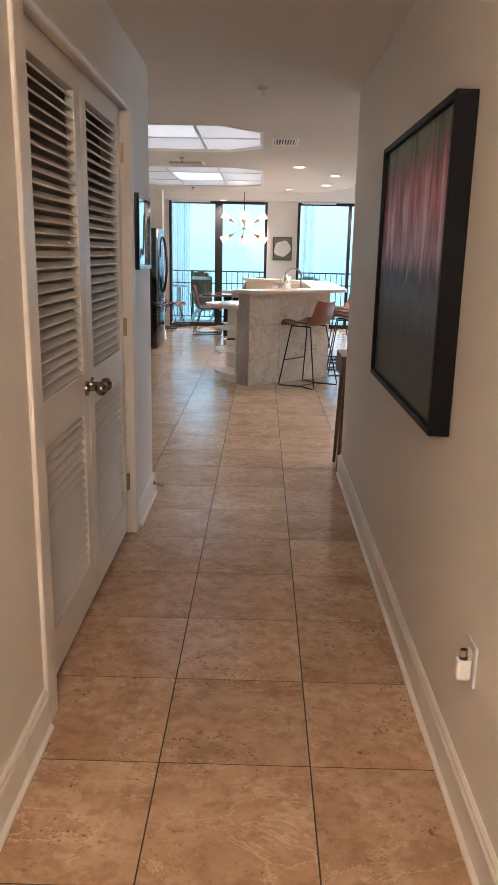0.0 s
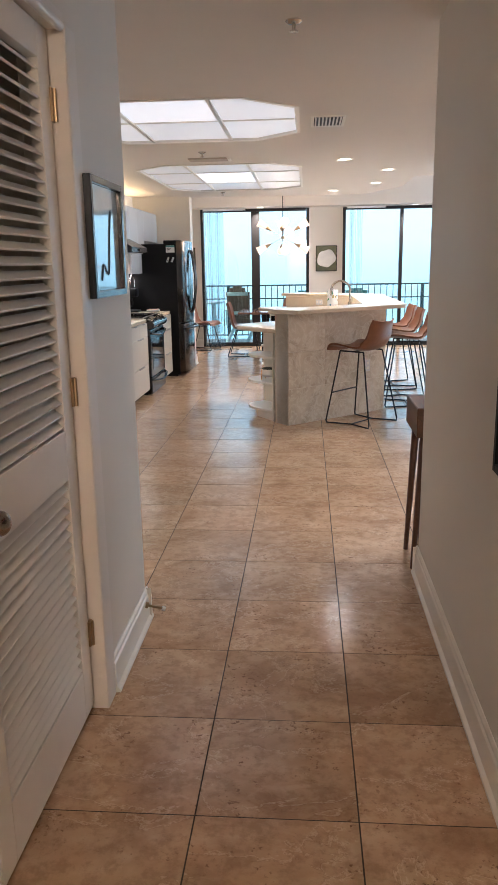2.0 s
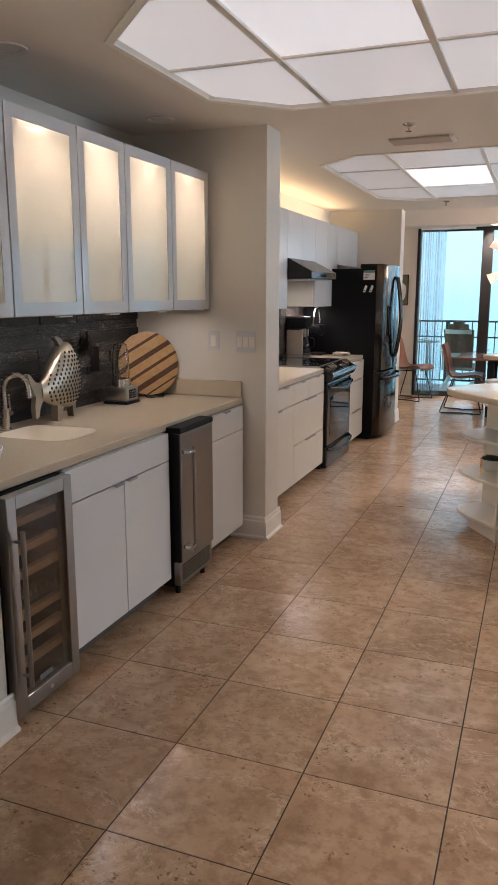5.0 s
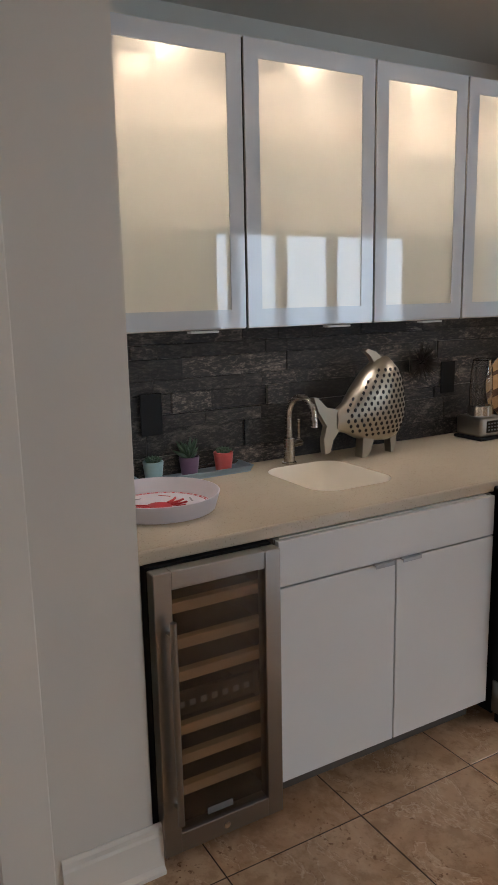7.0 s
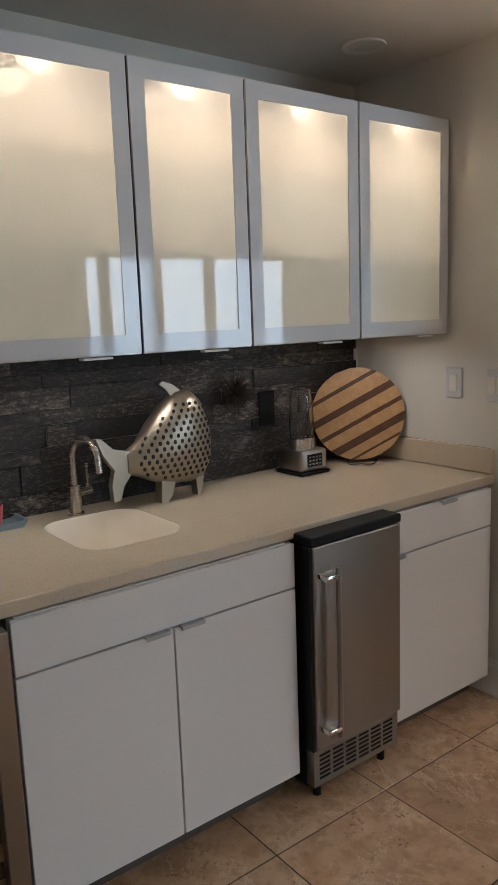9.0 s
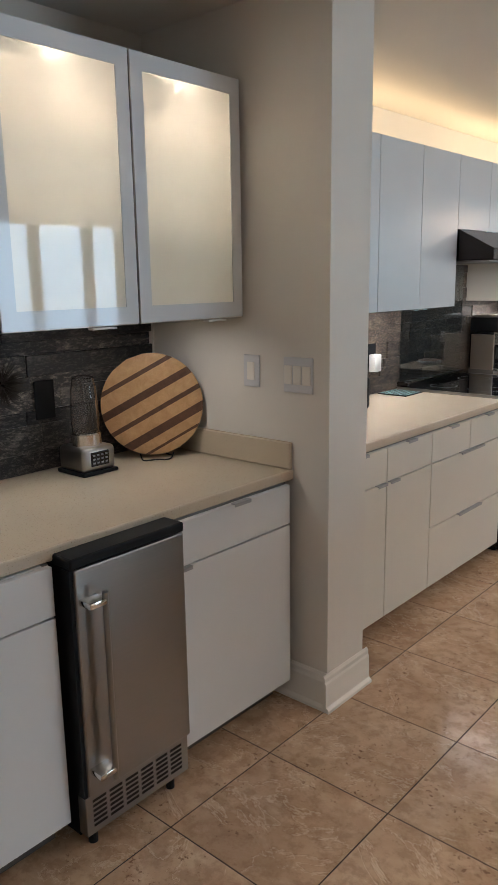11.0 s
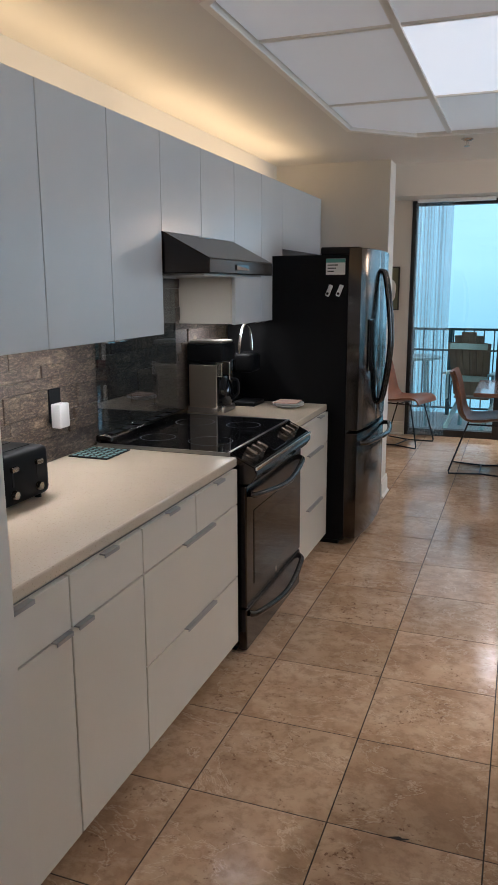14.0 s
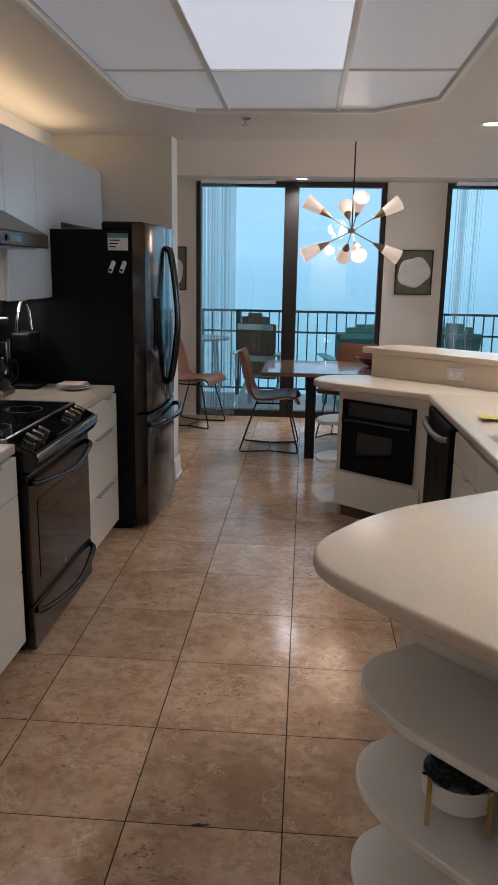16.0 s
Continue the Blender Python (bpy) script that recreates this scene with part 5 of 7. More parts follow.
closet_door(2.205, 2.995, True)
closet_door(3.003, 3.795, False)
cas = bmesh.new()
box(cas, -0.80, -0.652, 2.085, 2.187, 0, 2.19, bevel=0.004)
structure("trim_closet_near", cas, DOORW, "cream painted closet door jamb")
cas = bmesh.new()
box(cas, -0.80, -0.652, 3.815, 3.915, 0, 2.19, bevel=0.004)
structure("trim_closet_far", cas, DOORW, "cream painted closet door jamb")
structure("trim_closet_head", B(-0.80, -0.655, 2.187, 3.815, 2.172, 2.215, bevel=0.003), DOORW, "cream painted closet door head")
tr = bmesh.new()
cyl(tr, (-0.662, 2.19, 2.176), (-0.662, 3.80, 2.176), 0.014, seg=14)
single("door_track", tr, WHITEPL, "white rounded track moulding above the closet doors", "door track", True)

# ---- pictures ----
def painting_mat():
    m, n, l, b = node_mat("flamingo_pink_canvas")
    tc, sep = n.new("ShaderNodeTexCoord"), n.new("ShaderNodeSeparateXYZ")
    l.new(tc.outputs["Object"], sep.inputs[0])
    rng = n.new("ShaderNodeMapRange")
    rng.inputs[1].default_value, rng.inputs[2].default_value = -0.49, 0.49
    wob = noise_tex(n, l, coords(n, l, (1, 6, 1.5)), 3.0, 5)
    ad = n.new("ShaderNodeMath")
    ad.operation, ad.inputs[2].default_value = "MULTIPLY_ADD", -0.12
    ad.inputs[1].default_value = 0.24
    l.new(wob, ad.inputs[0])
    ad2 = n.new("ShaderNodeMath")
    l.new(ad.outputs[0], ad2.inputs[0])
    l.new(sep.outputs["Z"], ad2.inputs[1])
    l.new(ad2.outputs[0], rng.inputs[0])
    c = ramp(n, l, rng.outputs[0], [(0.0, (0.085, 0.105, 0.045)), (0.14, (0.075, 0.08, 0.06)), (0.26, (0.07, 0.068, 0.064)), (0.40, (0.12, 0.17, 0.21)), (0.475, (0.10, 0.075, 0.10)), (0.56, (0.48, 0.27, 0.34)), (0.72, (0.55, 0.16, 0.19)), (0.86, (0.26, 0.09, 0.075)), (0.93, (0.13, 0.15, 0.06)), (1.0, (0.17, 0.20, 0.08))])
    st = noise_tex(n, l, coords(n, l, (1, 4.5, 1.0)), 3.0, 4, 0.55, 0.3)
    pale = ramp(n, l, st, [(0.5, (0, 0, 0)), (0.68, (1, 1, 1))])
    band = ramp(n, l, rng.outputs[0], [(0.45, (0, 0, 0)), (0.52, (0.9, 0.9, 0.9)), (0.68, (0.8, 0.8, 0.8)), (0.86, (0, 0, 0))])
    f = mix_col(n, l, 1.0, pale, band, "MULTIPLY")
    c = mix_col(n, l, f, c, (0.80, 0.64, 0.74))
    dark = ramp(n, l, st, [(0.34, (0.30, 0.34, 0.30)), (0.50, (1, 1, 1))])
    upper = ramp(n, l, rng.outputs[0], [(0.50, (0, 0, 0)), (0.62, (1, 1, 1))])
    c = mix_col(n, l, upper, c, mix_col(n, l, 1.0, c, dark, "MULTIPLY"))
    l.new(c, b.inputs["Base Color"])
    b.inputs["Roughness"].default_value, b.inputs["Specular IOR Level"].default_value = 0.45, 0.15
    return m


def frame_ring(bm, x0, x1, y0, y1, z0, z1, w):
    for q in ((y0, y0 + w, z0, z1), (y1 - w, y1, z0, z1), (y0 + w, y1 - w, z0, z0 + w), (y0 + w, y1 - w, z1 - w, z1)):
        box(bm, x0, x1, *q, bevel=0.0015)
    return bm


pt = thing("painting", "large abstract pink and grey picture in a deep black frame", "painting", (0.55, 2.83, 1.47))
part("frame", frame_ring(bmesh.new(), 0.524, 0.589, 2.205, 3.465, 0.978, 1.962, 0.022), BLACK, pt, "deep black frame")
part("canvas", B(0.540, 0.560, 2.228, 3.442, 1.001, 1.939), painting_mat(), pt, "blurred pink, green and grey picture")

lp = thing("framed_picture", "small pale picture under glass in a black frame", "picture", (-0.65, 4.10, 1.6))
part("frame", frame_ring(bmesh.new(), -0.664, -0.628, 3.90, 4.305, 1.415, 1.795, 0.022), GLOSSBLACK, lp, "black frame")
part("mat_board", B(-0.662, -0.645, 3.923, 4.282, 1.438, 1.772), surface("pale_print", (0.42, 0.50, 0.55), 0.05, 0, 0.10, 6, coat=1.0), lp, "pale blue-white print")
ln = bmesh.new()
tube(ln, smooth_path([(-0.6435, 4.03, 1.47), (-0.6435, 4.06, 1.52), (-0.6435, 4.12, 1.49), (-0.6435, 4.15, 1.60), (-0.6435, 4.18, 1.70)], 6), 0.003, 6)
part("drawn_line", ln, surface("ink", (0.08, 0.12, 0.16), 0.5), lp, "thin dark drawn line")

# ---- wall plates ----
def wall_plate(name, label, m, w, h, holes, kind):
    """Plate in its own frame: u across, v up, facing +y local; m places it."""
    t = thing(name, label, kind)
    part("plate", B(-w / 2, w / 2, -0.008, 0, -h / 2, h / 2, bevel=0.002), PLATE, t)
    for u, v, a, b, mt in holes:
        part("insert", B(u - a / 2, u + a / 2, -0.013, -0.0082, v - b / 2, v + b / 2, bevel=0.001), mt, t)
    t.matrix_basis = m
    return t


wall_plate("light_switch", "white single rocker light switch on the wall end", pose(-2.011, 8.2795, 1.254), 0.075, 0.118, [(0, 0, 0.034, 0.066, TRIM)], "light switch")
wall_plate("light_switch", "white triple rocker light switch on the wall end", pose(-1.795, 8.2795, 1.252), 0.128, 0.125, [(-0.04, 0, 0.034, 0.066, TRIM), (0, 0, 0.034, 0.066, TRIM), (0.04, 0, 0.034, 0.066, TRIM)], "light switch")
wall_plate("wall_outlet", "white wall outlet low in the hall", pose(0.5895, 1.76, 0.472, 0, 0, -90), 0.075, 0.118, [(0, 0.022, 0.032, 0.028, TRIM), (0, -0.022, 0.032, 0.028, TRIM)], "outlet")
wall_plate("wall_outlet", "black wall outlet set in the slate splashback", pose(-2.528, 6.29, 1.14, 0, 0, 90), 0.082, 0.15, [], "outlet").children[0].data.materials[0] = BLACKMAT
wall_plate("wall_outlet", "black wall outlet set in the slate splashback", pose(-2.528, 7.72, 1.17, 0, 0, 90), 0.082, 0.14, [], "outlet").children[0].data.materials[0] = BLACKMAT
wall_plate("wall_outlet", "white wall outlet set in the island stone", pose(0.655, 9.174, 0.49, 0, 0, 40.3), 0.072, 0.116, [(0, 0.024, 0.03, 0.026, TRIM), (0, -0.024, 0.03, 0.026, TRIM)], "outlet")
wall_plate("wall_outlet", "white double outlet on the island upstand", pose(0.215, 12.105, 0.985, 0, 0, -40.3), 0.115, 0.07, [(-0.026, 0, 0.026, 0.03, TRIM), (0.026, 0, 0.026, 0.03, TRIM)], "outlet")
af = thing("plug_in_freshener", "white plug-in air freshener in the hall outlet", "air freshener", (0.56, 1.745, 0.47))
b1 = box(bmesh.new(), 0.540, 0.579, 1.728, 1.764, 0.43, 0.49, bevel=0.010, seg=3)
part("body", b1, WHITEPL, af, "", True)
b1 = bmesh.new()
cyl(b1, (0.558, 1.746, 0.49), (0.558, 1.746, 0.515), 0.012, 0.010, 16)
part("vial", b1, JAR, af, "clear scent vial", True)
ds = thing("door_stop", "spring door stop on the baseboard", "door stop", (-0.62, 4.45, 0.09))
b1 = bmesh.new()
cyl(b1, (-0.65, 4.44, 0.095), (-0.585, 4.46, 0.072), 0.006, seg=10)
cyl(b1, (-0.652, 4.439, 0.096), (-0.642, 4.442, 0.092), 0.014, seg=12)
part("spring", b1, BRASS, ds, "", True)
b1 = bmesh.new()
cyl(b1, (-0.585, 4.46, 0.072), (-0.572, 4.464, 0.067), 0.009, seg=12)
part("tip", b1, WHITEPL, ds, "white rubber tip", True)

# ---- entry door beside the bar ----
ed = tagged(new("door_1"), "cream painted interior door, closed, with casing", "", "", "structure")
ORIGIN[ed] = Vector((0, 0, 0))
part("leaf", B(-1.86, -1.82, 4.62, 5.52, 0.01, 2.04, bevel=0.002), DOORW, ed)
for a, b in ((0.20, 0.90), (1.05, 1.90)):
    for c, d in ((4.74, 5.03), (5.11, 5.40)):
        part("panel", B(-1.822, -1.814, c, d, a, b, bevel=0.004), DOORW, ed)
for a, b in ((4.52, 4.61), (5.53, 5.66)):
    part("casing", B(-1.784, -1.762, a, b, 0, 2.12, bevel=0.004), TRIM, ed)
part("casing", B(-1.784, -1.762, 4.61, 5.53, 2.05, 2.12, bevel=0.004), TRIM, ed)
k = bmesh.new()
cyl(k, (-1.82, 5.47, 0.95), (-1.79, 5.47, 0.95), 0.012)
ball(k, (-1.765, 5.47, 0.95), 0.028)
part("knob", k, NICKEL, ed, "round metal knob", True)

# ---- console table behind the hall wall ----
cs = thing("console_table", "dark walnut console table with tapered legs", "console table", (0.85, 5.55, 0))
part("top_box", B(0.565, 1.95, 5.06, 5.45, 0.69, 0.835, bevel=0.004), WALNUT, cs)
for x, y in ((0.60, 5.12), (0.60, 5.39), (1.90, 5.12), (1.90, 5.39)):
    lg = bmesh.new()
    cyl(lg, (x - (0.025 if x < 1 else -0.025), y - (0.012 if y < 5.2 else 0.020), 0), (x + (0.01 if x < 1 else -0.01), y, 0.689), 0.012, 0.021, 12)
    part("leg", lg, WALNUT, cs, "", True)
part("shelf", B(0.61, 1.89, 5.12, 5.37, 0.135, 0.160, bevel=0.003), WALNUT, cs)

# ---- ceiling fittings ----
def sprinkler(x, y, group="ceiling sprinklers"):
    t = thing("sprinkler", "chrome fire sprinkler head on the ceiling", "sprinkler", (x, y, CZ), group)
    b = bmesh.new()
    lathe(b, [(0.001, 0), (0.036, 0), (0.036, -0.004), (0.022, -0.014), (0.001, -0.015)], (x, y, CZ), 20)
    part("collar", b, CHROME, t, "", True)
    b = bmesh.new()
    cyl(b, (x, y, CZ - 0.014), (x, y, CZ - 0.04), 0.008, 0.006, 12)
    cyl(b, (x, y, CZ - 0.041), (x, y, CZ - 0.044), 0.018, seg=14)
    part("head", b, NICKEL, t, "", True)


for x, y in ((-0.02, 4.96), (-0.90, 8.56), (-1.13, 12.36)):
    sprinkler(x, y)


def downlight(x, y, lit=True):
    t = thing("recessed_light", "round recessed ceiling light, switched on" if lit else "round recessed ceiling light, switched off", "ceiling light", (x, y, CZ), "recessed lights")
    b = bmesh.new()
    lathe(b, [(0.056, 0.0), (0.082, -0.001), (0.080, -0.006), (0.058, -0.003), (0.056, 0.0)], (x, y, CZ), 28)
    part("trim_ring", b, TRIM, t, "", True)
    b = bmesh.new()
    cyl(b, (x, y, CZ - 0.0022), (x, y, CZ - 0.0008), 0.055, seg=28)
    part("lens", b, LAMP_DISC if lit else CEIL, t, "bright lens" if lit else "dull speaker-like lens")


for x, y in CANS + LIVING_CANS + SOFFIT_CANS:
    downlight(x, y)
for x, y in BAR_CANS:
    downlight(x, y, False)


def vent(x0, x1, y0, y1, n, z, label):
    t = thing("ceiling_vent", label, "vent", ((x0 + x1) / 2, (y0 + y1) / 2, z))
    fr = bmesh.new()
    for q in ((x0 - 0.02, x0, y0 - 0.02, y1 + 0.02), (x1, x1 + 0.02, y0 - 0.02, y1 + 0.02), (x0, x1, y0 - 0.02, y0), (x0, x1, y1, y1 + 0.02)):
        box(fr, *q, z - 0.008, z - 0.0005)
    part("frame", fr, TRIM, t)
    part("backing", B(x0, x1, y0, y1, z - 0.0022, z - 0.0008), BLACKMAT, t, "dark duct opening")
    w = (x1 - x0) / n
    for k in range(n):
        s = B(-w * 0.24, w * 0.24, y0, y1, -0.0012, 0.0012)
        bmesh.ops.transform(s, matrix=Matrix.Translation((x0 + (k + 0.5) * w, 0, z - 0.0085)) @ Euler((0, radians(40), 0)).to_matrix().to_4x4(), verts=s.verts)
        part("slat", s, TRIM, t)


vent(0.085, 0.285, 7.06, 7.42, 8, CZ, "white slatted ceiling air vent")
ap = thing("ceiling_hatch", "flat beige ceiling access plate near the sprinkler", "hatch", (-0.9, 9.03, CZ))
part("plate", B(-1.09, -0.72, 8.94, 9.12, CZ - 0.014, CZ - 0.0005, bevel=0.003), surface("hatch_beige", (0.45, 0.385, 0.31), 0.6), ap)
part("lens_cover", B(-0.716, -0.69, 8.94, 9.12, CZ - 0.016, CZ - 0.0005, bevel=0.003), TRIM, ap, "white end cover")
gr = thing("air_grille", "grey return air grille on the soffit", "vent", (3.15, 15.19, 2.67))
part("frame", B(2.89, 3.42, 15.185, 15.1985, 2.57, 2.775, bevel=0.003), surface("grille_grey", (0.30, 0.29, 0.285), 0.5), gr)
for k in range(8):
    part("slat", B(2.91, 3.40, 15.178, 15.1845, 2.588 + k * 0.023, 2.598 + k * 0.023), surface("slat_grey", (0.34, 0.33, 0.32), 0.5) if k == 0 else bpy.data.materials["slat_grey"], gr)

# ---- wine cooler ----
def wine_cooler():
    y0, y1, fx = 5.955, 6.335, -1.757
    t = thing("wine_cooler", "steel-framed glass door wine cooler with wooden shelves, empty", "wine cooler", (-2.0, 6.145, 0))
    case = bmesh.new()
    for q in ((-2.50, fx - 0.05, y0, y0 + 0.02, 0.05, 0.865), (-2.50, fx - 0.05, y1 - 0.02, y1, 0.05, 0.865), (-2.50, fx - 0.05, y0 + 0.02, y1 - 0.02, 0.05, 0.09), (-2.50, fx - 0.05, y0 + 0.02, y1 - 0.02, 0.835, 0.865), (-2.50, -2.48, y0 + 0.02, y1 - 0.02, 0.09, 0.835)):
        box(case, *q)
    part("case", case, BLACKMAT, t)
    fr, w = bmesh.new(), 0.05
    z0, z1 = 0.045, 0.862
    for q in ((y0, y0 + w, z0, z1), (y1 - w, y1, z0, z1), (y0 + w, y1 - w, z0, z0 + 0.06), (y0 + w, y1 - w, z1 - w, z1)):
        box(fr, fx - 0.042, fx, *q, bevel=0.002)
    d = part("door", fr, STEEL, t, "brushed steel door frame")
    part("pane", B(fx - 0.014, fx - 0.009, y0 + w - 0.002, y1 - w + 0.002, z0 + 0.055, z1 - w + 0.002), SMOKED, d, "smoked glass pane")
    for z in (0.19, 0.285, 0.375, 0.535, 0.63, 0.735):
        part("shelf", B(-2.40, fx - 0.055, y0 + 0.03, y1 - 0.03, z - 0.004, z + 0.004), BLACKMAT, t, "dark wire shelf")
        part("shelf_front", B(fx - 0.075, fx - 0.048, y0 + 0.03, y1 - 0.03, z - 0.012, z + 0.018, bevel=0.002), PALEWOOD, t, "pale wooden shelf front")
    part("control_strip", B(fx - 0.06, fx - 0.046, y0 + 0.03, y1 - 0.03, 0.425, 0.490), GLOSSBLACK, t, "black control strip")
    for k in range(7):
        part("button", B(fx - 0.0455, fx - 0.044, y0 + 0.075 + k * 0.034, y0 + 0.093 + k * 0.034, 0.448, 0.466), surface("button_grey", (0.16, 0.16, 0.165), 0.4) if k == 0 else bpy.data.materials["button_grey"], t)
    hb = bmesh.new()
    hy = y0 + 0.035
    cyl(hb, (fx + 0.034, hy, 0.16), (fx + 0.034, hy, 0.74), 0.009, seg=14)
    for z in (0.20, 0.70):
        cyl(hb, (fx - 0.004, hy, z), (fx + 0.034, hy, z), 0.006, seg=10)
    part("handle", hb, STEEL, d, "steel bar handle", True)
    b = bmesh.new()
    cyl(b, (fx - 0.002, 6.145, 0.075), (fx + 0.003, 6.145, 0.075), 0.010, seg=16)
    part("lock", b, CHROME, d, "small round lock", True)
    part("label_plate", B(fx - 0.0085, fx - 0.007, 6.09, 6.17, 0.125, 0.145), surface("plate_grey", (0.16, 0.16, 0.16), 0.4), d, "small grey maker's plate")
    for y in (y0 + 0.04, y1 - 0.04):
        for x in (fx - 0.08, -2.45):
            f = bmesh.new()
            cyl(f, (x, y, 0), (x, y, 0.05), 0.018, seg=12)
            part("foot", f, BLACKMAT, t)


wine_cooler()


# ---- ice maker ----
def ice_maker():
    y0, y1, fx = 7.245, 7.648, -1.745
    t = thing("ice_maker", "stainless steel under-counter ice maker with bar handle", "ice maker", (-2.0, 7.45, 0))
    part("case", B(-2.50, fx - 0.045, y0 + 0.005, y1 - 0.005, 0.045, 0.864, bevel=0.003), BLACKMAT, t)
    part("lid", B(fx - 0.10, fx + 0.004, y0, y1, 0.858, 0.888, bevel=0.006, seg=2), BLACKMAT, t, "black plastic top edge")
    d = part("door", B(fx - 0.042, fx, y0 + 0.012, y1, 0.185, 0.855, bevel=0.005, seg=2), STEEL, t, "brushed steel door")
    part("seal", B(fx - 0.044, fx - 0.006, y0, y0 + 0.0115, 0.185, 0.855), BLACKMAT, d, "black door edge")
    hy = y0 + 0.075
    hb = bmesh.new()
    cyl(hb, (fx + 0.042, hy, 0.235), (fx + 0.042, hy, 0.79), 0.0085, seg=16)
    part("handle", hb, STEEL, d, "vertical steel bar handle", True)
    for z in (0.265, 0.765):
        part("handle_bracket", B(fx - 0.002, fx + 0.050, hy - 0.055, hy + 0.004, z - 0.009, z + 0.009, bevel=0.004, seg=2), CHROME, d, "bright handle bracket", True)
    g = part("grille", B(fx - 0.052, fx - 0.012, y0 + 0.006, y1 - 0.002, 0.055, 0.178, bevel=0.002), STEEL, t, "steel vent grille")
    for c in range(6):
        for r in range(6):
            a = y0 + 0.03 + c * 0.059
            part("slot", B(fx - 0.0125, fx - 0.0105, a, a + 0.046, 0.078 + r * 0.0155, 0.0855 + r * 0.0155), BLACKMAT, g)
    for y in (y0 + 0.05, y1 - 0.05):
        f = bmesh.new()
        cyl(f, (fx - 0.05, y, 0), (fx - 0.05, y, 0.056), 0.014, seg=12)
        part("foot", f, BLACKMAT, t)
        f = bmesh.new()
        cyl(f, (-2.45, y, 0), (-2.45, y, 0.046), 0.014, seg=12)
        part("foot", f, BLACKMAT, t)


ice_maker()

# filler strip between wine cooler and wall
structure("trim_bar_filler", B(-2.54, -1.83, 5.933, 5.950, 0, 0.866), CABC, "cream filler strip beside the wine cooler")


def tap(x, y, z, h, reach, m, name, label, turn=0):
    t = thing(name, label, "faucet")
    b = bmesh.new()
    cyl(b, (0, 0, 0), (0, 0, 0.006), 0.029, seg=20)
    cyl(b, (0, 0, 0.006), (0, 0, h * 0.38), 0.022, seg=20)
    part("body", b, m, t, "", True)
    b = bmesh.new()
    pts = [(0, 0, h * 0.38), (0, 0, h * 0.72)] + [(reach / 2 - reach / 2 * math.cos(a), 0, h * 0.72 + h * 0.28 * math.sin(a)) for a in (0.4, 0.9, 1.57, 2.2, 2.7)] + [(reach, 0, h * 0.70), (reach + 0.003, 0, h * 0.58)]
    tube(b, smooth_path(pts, 4), 0.013, 12)
    part("spout", b, m, t, "curved spout", True)
    b = bmesh.new()
    cyl(b, (0, 0.0, h * 0.27), (0, 0.072, h * 0.27), 0.014, seg=14)
    cyl(b, (0, 0.060, h * 0.27), (0, 0.060, h * 0.62), 0.006, seg=10)
    part("lever", b, m, t, "side lever", True)
    t.matrix_basis = pose(x, y, z, 0, 0, turn)
    return t


tap(-2.455, 6.825, 0.907, 0.262, 0.12, NICKEL, "bar_faucet", "brushed nickel gooseneck bar faucet", 18)
tap(0.545, 10.49, 0.910, 0.40, 0.22, NICKEL, "island_faucet", "brushed nickel gooseneck island faucet", 180)

# ---- fish sculpture ----
def fish():
    """Pot-bellied perforated metal fish standing on two fin feet."""
    b = bmesh.new()
    # rings along the body from tail root to snout: (u, centre height, half height, half thickness)
    rows = [(-0.095, 0.165, 0.042, 0.018), (-0.055, 0.172, 0.062, 0.03), (-0.01, 0.190, 0.105, 0.046), (0.04, 0.210, 0.142, 0.058), (0.09, 0.224, 0.165, 0.066), (0.14, 0.224, 0.170, 0.064), (0.18, 0.210, 0.145, 0.052), (0.207, 0.195, 0.095, 0.032), (0.213, 0.185, 0.02, 0.01)]
    seg, rings = 28, []
    for u, zc, hz, ht in rows:
        rings.append([b.verts.new((ht * math.cos(a), u, zc + hz * math.sin(a))) for a in (2 * math.pi * k / seg for k in range(seg))])
    for p, q in zip(rings, rings[1:]):
        for i in range(seg):
            b.faces.new((p[i], p[(i + 1) % seg], q[(i + 1) % seg], q[i]))
    b.faces.new(rings[0])
    b.faces.new(rings[-1][::-1])
    # tail, back fin and feet as lofted blades
    def blade(pts, w):
        vs = [[b.verts.new((s * w, y, z)) for y, z in pts] for s in (-1, 1)]
        n = len(pts)
        b.faces.new(vs[0])
        b.faces.new(vs[1][::-1])
        for i in range(n):
            b.faces.new((vs[0][i], vs[1][i], vs[1][(i + 1) % n], vs[0][(i + 1) % n]))
    blade([(-0.085, 0.205), (-0.085, 0.125), (-0.112, 0.09), (-0.125, 0.045), (-0.148, 0.042), (-0.152, 0.10), (-0.14, 0.15), (-0.175, 0.205), (-0.195, 0.262), (-0.18, 0.262), (-0.14, 0.22)], 0.011)
    blade([(0.075, 0.37), (0.125, 0.375), (0.085, 0.412), (0.045, 0.428), (0.03, 0.42), (0.055, 0.40)], 0.011)
    blade([(0.02, 0.10), (0.075, 0.085), (0.055, 0.02), (0.035, 0.0), (0.015, 0.002)], 0.018)
    blade([(0.15, 0.09), (0.19, 0.12), (0.18, 0.04), (0.168, 0.0), (0.158, 0.002)], 0.016)
    bmesh.ops.recalc_face_normals(b, faces=b.faces)
    # dark drop-shaped piercings laid just proud on both flanks
    return b, rows


fb, frows = fish()
ft = thing("fish_sculpture", "pierced silver metal fish sculpture on the bar counter", "sculpture")
part("body", fb, steel_mat("fish_metal", (0.36, 0.31, 0.24), 0.40), ft, "", True)


